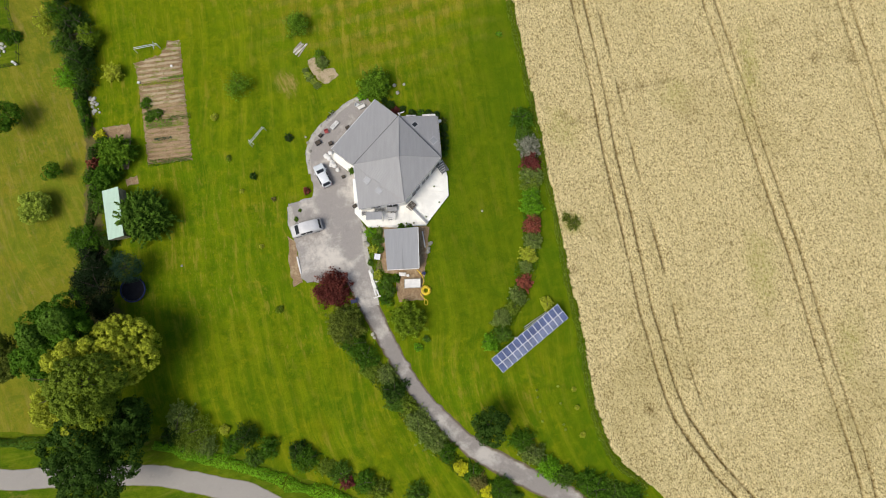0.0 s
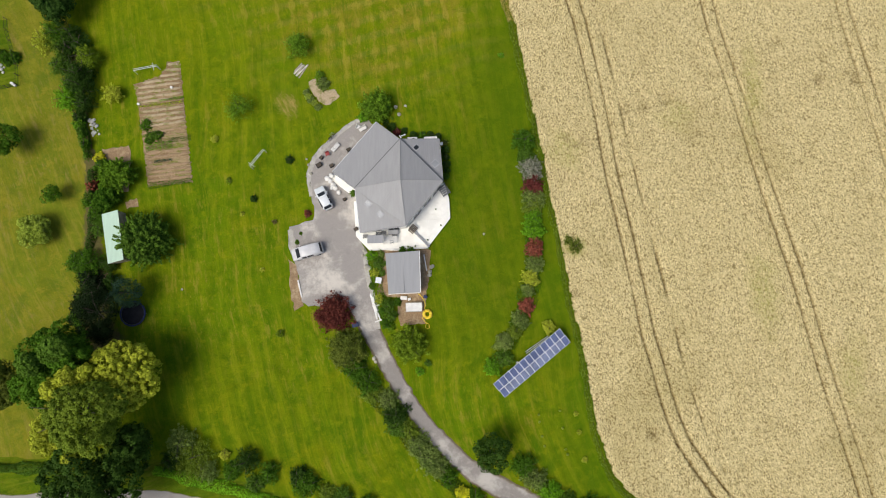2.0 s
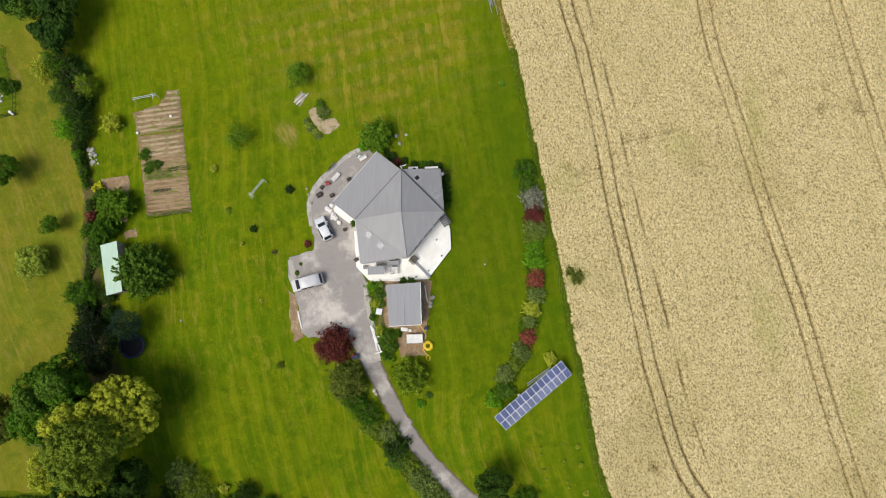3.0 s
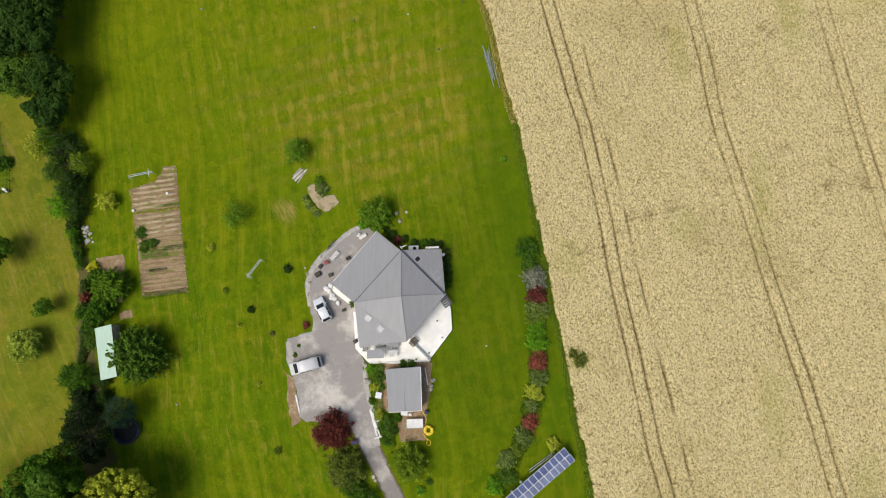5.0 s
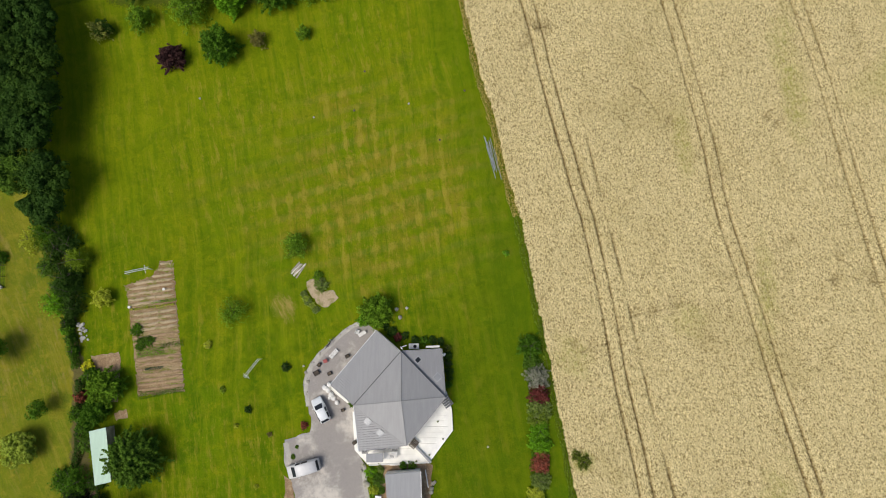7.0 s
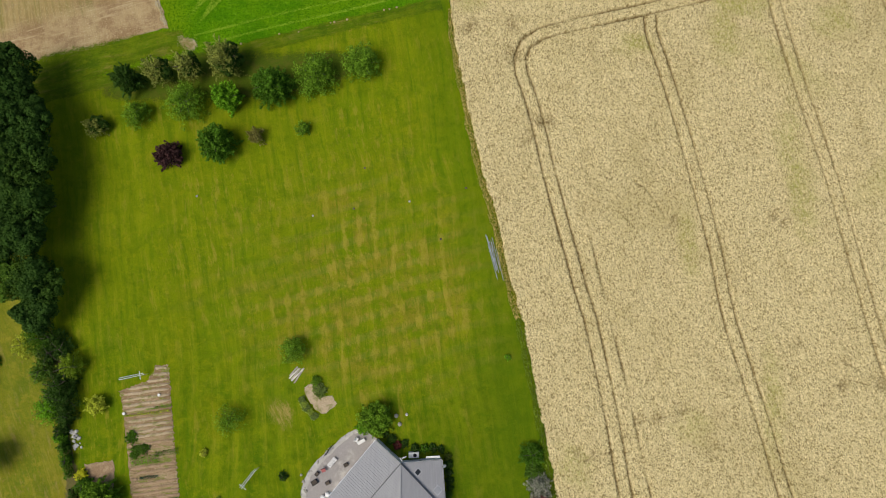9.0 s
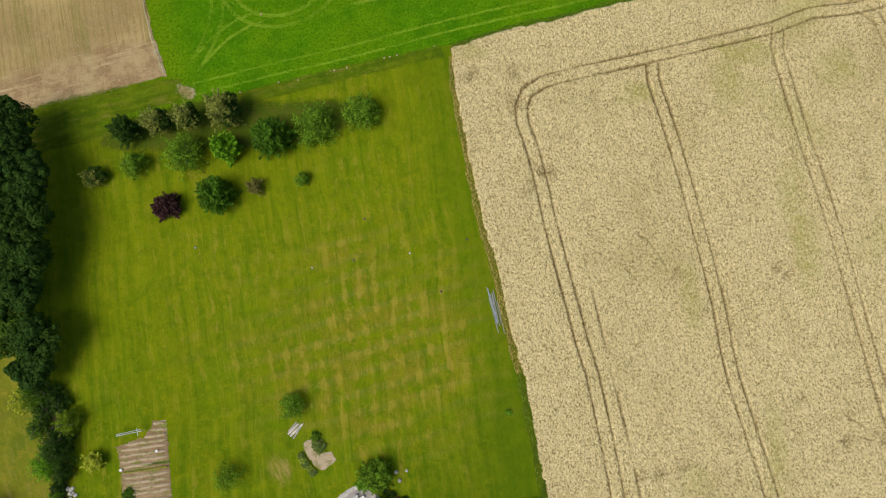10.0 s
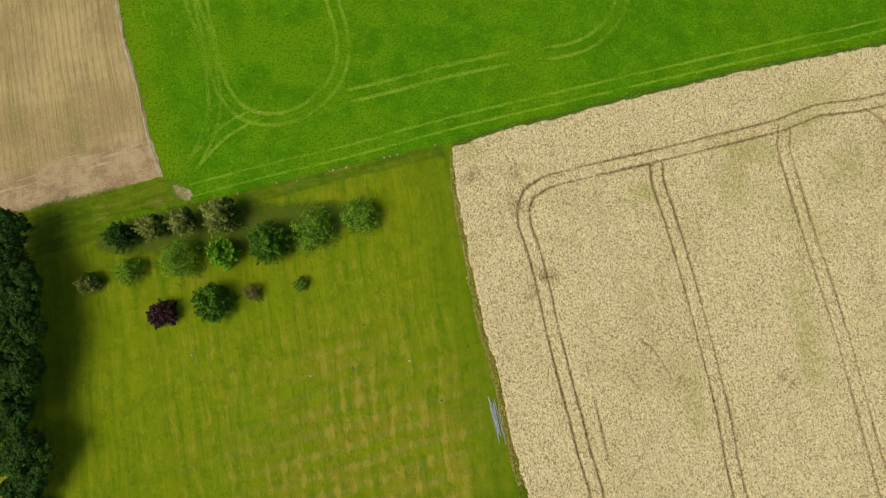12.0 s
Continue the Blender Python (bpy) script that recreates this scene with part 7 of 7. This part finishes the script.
# shrubs round the outbuilding and the house
strip([(-9.4, 15.8), (-8.9, 13.4), (-8.7, 10.8), (-7.9, 8.4), (-6.9, 6.0), (-6.2, 4.2)], 2.1, 0.7, "garden", "leafy green planting between drive and outbuilding", "planting", 55, 0.11, "planting")
for p, r, h, leaf, words in (
    ((-9.43, 15.31), 0.9, 1.2, "fresh", "fresh green"), ((-8.31, 14.19), 1.2, 1.4, "mid", "green"), ((-8.97, 12.90), 1.0, 1.3, "lime", "yellow-green"), ((-8.01, 15.69), 0.7, 0.9, "grey", "grey-green"), ((-7.88, 12.75), 0.7, 1.0, "mid", "green"), ((-9.30, 10.78), 0.6, 0.9, "mid", "green"),
    ((-8.23, 8.88), 0.9, 1.3, "lime", "yellow-green"), ((-6.79, 8.04), 1.3, 1.6, "mid", "green"), ((-6.35, 6.52), 1.3, 1.6, "mid", "leafy green"), ((-7.17, 5.25), 1.1, 1.3, "deep", "dark green"), ((-5.52, 8.46), 0.8, 1.1, "deep", "dark green"), ((-7.62, 7.11), 0.9, 1.2, "deep", "dark green"),
    ((-12.37, 24.97), 0.6, 1.2, "mid", "green"), ((-4.76, 16.22), 0.7, 0.8, "deep", "dark green"), ((-3.47, 16.23), 0.7, 0.8, "mid", "green"), ((1.68, 31.92), 0.8, 1.0, "dark", "dark green"), ((1.86, 29.67), 0.8, 1.0, "dark", "dark green"), ((1.77, 27.69), 0.7, 1.0, "deep", "dark green"),
    # dark shrubs added along the house walls also draw the shade strip there
    ((-6.67, 35.50), 0.9, 1.2, "dark", "dark green"), ((-7.6, 36.3), 0.7, 0.9, "dark", "dark green"), ((-4.8, 34.9), 0.7, 0.8, "dark", "dark green"), ((-0.6, 34.2), 0.8, 0.9, "dark", "dark green"), ((0.6, 34.0), 0.7, 0.9, "dark", "dark green"), ((1.75, 30.8), 0.7, 0.9, "dark", "dark green"), ((1.9, 28.7), 0.6, 0.9, "dark", "dark green"), ((1.6, 33.0), 0.6, 0.9, "moss", "dull green"), ((-5.78, 34.60), 0.8, 1.1, "purple", "dark red-flowered"), ((-3.15, 34.16), 0.8, 0.9, "dark", "dark green"), ((-1.83, 34.17), 0.8, 0.9, "deep", "dark green"), ((-11.06, 37.04), 1.1, 1.2, "fresh", "fresh green"), ((-20.74, 17.42), 0.45, 0.4, "mid", "weedy green"), ((-20.26, 18.82), 0.35, 0.3, "mid", "weedy green"),
):
    shrub(p, r, h, leaf, words + " shrub close to the buildings", "garden_shrub", group="shrubs round the buildings", size=0.11)
shrub(BUSH, 1.5, 2.1, "moss", "green bush standing in the edge of the wheat", "field_bush")
shrub((20.45, 17.78), 1.0, 1.7, "moss", "dull green bush at the edge of the wheat", "field_bush")


# fenced corner of the neighbouring garden
PEN = [(-67.07, 52.48), (-66.82, 50.59), (-65.56, 47.13), (-64.76, 44.99), (-64.49, 41.74), (-67.47, 41.08)]
sheet("fenced_lawn", ragged(straight_points(PEN + [(-72, 41.08), (-72, 52.48)], 0.5), 0.15), 0.03, ROUGH, "lush grass inside the neighbour's wire fence", "lawn")
fence = thing("wire_fence", pose(PEN[0][0], PEN[0][1], 0), "low dark wire fence round a corner of the neighbouring garden", "fence")
run = [Vector((x - PEN[0][0], y - PEN[0][1], 0)) for x, y in PEN]
for a, b in zip(run, run[1:]):
    for k in range(max(1, round((b - a).length / 2.0))):
        v = a.lerp(b, k / max(1, round((b - a).length / 2.0)))
        part("post", tube([v, v + Vector((0, 0, 1.1))], 0.045, 6), BARK, fence)
    for z in (0.3, 0.65, 1.0):
        part("wire", tube([a + Vector((0, 0, z)), b + Vector((0, 0, z))], 0.02, 4), DARK, fence)
for (p, r) in zip([(-66.2, 45.97), (-65.28, 46.26), (-67.2, 46.42)], (1.3, 1.0, 1.4)):
    shrub(p, r, 1.6, "deep", "deep green shrub inside the neighbour's fence", "fence_shrub", group="shrubs inside the fence")
trough = thing("trough", pose(-65.2, 41.92, 0.03, 0, 0, -35), "small white trough by the neighbour's fence", "trough")
part("body", box(0.9, 0.3, 0.28, (0, 0, 0), 0.03, taper=1.08), WHITE, trough)
part("rim", box(0.98, 0.36, 0.04, (0, 0, 0.28), 0.01), WHITE, trough)
for k in range(9):
    rock((-67.49 + rng.uniform(-0.7, 0.7), 44.22 + rng.uniform(-1.1, 1.1)), rng.uniform(0.15, 0.3), RUBBLE, label="pale stone in a heap inside the fence")

# wheel tracks in the meadow
level = [0.030]


def twin(pts, gauge, width, label="pale wheel tracks pressed in the meadow"):
    line = curve_points(pts, step=2.0)
    for s in (-gauge / 2, gauge / 2):
        moved = []
        for i, p in enumerate(line):
            d = (line[min(i + 1, len(line) - 1)] - line[max(i - 1, 0)]).normalized()
            moved.append((p.x - d.y * s, p.y + d.x * s))
        level[0] += 0.005
        ribbon("wheel_track", moved, [width * 2.0, width * 2.3, width * 2.0], level[0], TRODDEN, label, "track", 0.15, inner=0.3, ends=5, crown_=0.0)


twin([(-41.58, 96.13), (-34.54, 98.23), (-25.17, 100.94), (-16.38, 103.21), (-7.50, 105.88), (0.03, 108.17), (10.56, 111.01), (19.74, 113.39), (36.13, 117.67), (57.44, 123.04), (73.76, 127.19), (100, 136)], 1.9, 0.36)
twin([(-23, 145), (-18.40, 129.23), (-16.62, 123.36), (-16.45, 118.50), (-18.12, 114.15), (-22.02, 110.29), (-26.88, 108.60), (-31.85, 109.63), (-35.21, 113.33), (-37.03, 118.06), (-38.25, 122.87), (-39.82, 128.72), (-43, 145)], 1.9, 0.5)
twin([(-18.05, 112.25), (-13.11, 113.30), (-7.70, 114.84), (-0.07, 117.11), (6.90, 118.81), (11.06, 119.77), (14.30, 120.42)], 2.0, 0.5)
twin([(-45.5, 145), (-41.28, 128.69), (-38.79, 122.86), (-37.18, 116.14), (-36.37, 110.48), (-36.99, 106.26), (-38.9, 101.62), (-41.08, 98.85)], 1.9, 0.5)
twin([(-40.6, 98.6), (-38.0, 102.6), (-34.5, 106.5), (-30.8, 108.8), (-27.0, 110.4)], 1.9, 0.4)
ribbon("wheel_track", [(-51.5, 138), (-49.40, 128.49), (-48.36, 124.59), (-47.41, 121.69)], [0.8, 0.7], 0.028, TRODDEN, "pale wheel track pressed in the meadow", "track", 0.15, inner=0.3, ends=5, crown_=0.0)
twin([(32, 145), (29.45, 130.38), (28.23, 127.34), (24.57, 123.30), (19.87, 121.23), (14.30, 120.42)], 2.0, 0.5)
ribbon("bare_gateway", [(-43.00, 98.73), (-42.04, 97.66), (-40.92, 96.59), (-39.65, 95.98), (-37.88, 95.65)], [1.8, 3.2, 4.2, 3.6, 2.6], 0.09, GATEWAY, "bare pale gravel patch at the field gateway", "gravel", 0.6, inner=0.2, ends=3, crown_=0.0)

# brown litter whose dark colour also holds the hedge's shade
ribbon("hedge_floor", [(-57.66, 49.74), (-55.60, 43.21), (-53.95, 34.95), (-52.47, 28.65), (-51.78, 22.45), (-51.35, 16.34), (-50.68, 10.33), (-49.68, 4.42), (-47.38, 1.08)], [2.5, 3.0, 2.2, 2.8, 3.6, 4.5, 6.5, 8.0], 0.024, SHADED_LITTER, "leaf litter darkened with painted shade under the boundary hedge", "leaf litter", 0.6, inner=0.3, crown_=0.0)
# long grass, darkened to carry the shade under the tree row
ribbon("tree_row_grass", [(-54.71, 87.50), (-48.82, 88.90), (-42.04, 90.50), (-34.30, 91.20), (-26.44, 91.20), (-19.20, 92.60), (-11.50, 93.60)], [3.0, 8.0, 11.5, 12.5, 11.0, 8.5, 4.5], 0.034, SHADED_LONGGRASS, "long shaggy grass with painted tree shade", "long grass", 0.8, inner=0.3, ends=6, crown_=0.0)

# rough margins along the crop
for k, (pts, leaf, words) in enumerate((
    ([(1.44, 103.25), (1.84, 98.19), (2.87, 91.88), (4.67, 83.05), (6.35, 75.30), (8.16, 69.39), (10.27, 59.49), (12.05, 53.29)], "straw", "dry straw-coloured weeds"),
    ([(12.05, 53.29), (13.91, 43.79), (15.72, 34.50), (17.31, 25.42), (19.05, 16.54), (20.40, 7.87)], "olive", "dull olive weeds"),
    ([(20.40, 7.87), (22.23, -0.62), (23.35, -8.92), (24.40, -13.01), (25.70, -16.65), (27.62, -19.14), (31.42, -22.02)], "olive", "dull olive weeds"),
    ([(1.24, 104.82), (6.01, 106.59), (10.55, 108.08), (19.69, 110.43), (28.93, 113.19), (38.27, 115.59), (47.73, 118.21), (57.25, 120.37), (73.44, 123.69)], "olive", "tall olive weeds"),
)):
    strip([(x + 0.15, y - 0.1) for x, y in pts], 1.45, 0.5, leaf, words + " along the edge of the wheat", "field_margin", 46, 0.11, "weeds")

ribbon("field_edge", [(-53.49, 128.40), (-51.63, 121.41), (-49.05, 114.00), (-46.94, 106.54), (-44.10, 99.43)], [0.3, 0.5, 0.35, 0.6], 0.055, GRAVEL, "pale bare strip between stubble and meadow", "field edge", 0.5)
strip([(-52.51, 126.45), (-51.08, 120.17), (-48.87, 114.00), (-46.51, 105.62), (-44.12, 99.71)], 0.7, 0.35, "straw", "dry weeds along the stubble edge", "field_margin", 16, 0.1, "weeds")

CHIPS = gravel_material("pale_chippings", (0.50, 0.47, 0.41), (0.37, 0.34, 0.29), (0.56, 0.53, 0.47), 8, 0.7, thin=True)
ribbon("gravel_margin", [(-18.85, 24.54), (-19.17, 26.59), (-19.29, 28.11), (-18.32, 30.73), (-16.36, 32.92), (-13.77, 35.41), (-11.33, 36.89)], [0.7, 1.0, 1.1, 0.9, 0.9, 0.8], 0.068, CHIPS, "pale gravel margin round the patio", "gravel", 0.45, inner=0.5)
ribbon("gravel_margin", [(-21.90, 19.40), (-21.50, 17.74), (-21.11, 16.25)], [0.9, 1.0, 0.7], 0.069, CHIPS, "pale weedy gravel margin beside the van", "gravel", 0.5, inner=0.4)
ribbon("gravel_margin", [(-10.29, 16.02), (-10.35, 14.28), (-9.88, 11.69), (-9.16, 9.37), (-8.27, 6.13)], [0.8, 1.0, 0.9, 0.8], 0.07, CHIPS, "pale gravel margin beside the planting", "gravel", 0.45, inner=0.5)
for k in range(40):
    f = rng.uniform(0, 5.999)
    edge = ((-19.04, 25.25), (-19.47, 28.11), (-18.41, 31.00), (-16.36, 33.20), (-13.78, 35.68), (-11.33, 36.98), (-10.98, 37.26))
    a, b = edge[int(f)], edge[int(f) + 1]
    u = f - int(f)
    rock((a[0] + (b[0] - a[0]) * u + rng.uniform(-0.25, 0.25), a[1] + (b[1] - a[1]) * u + rng.uniform(-0.25, 0.25)), rng.uniform(0.06, 0.15), z=0.05, name="edging_stone", label="small pale stone edging the patio")
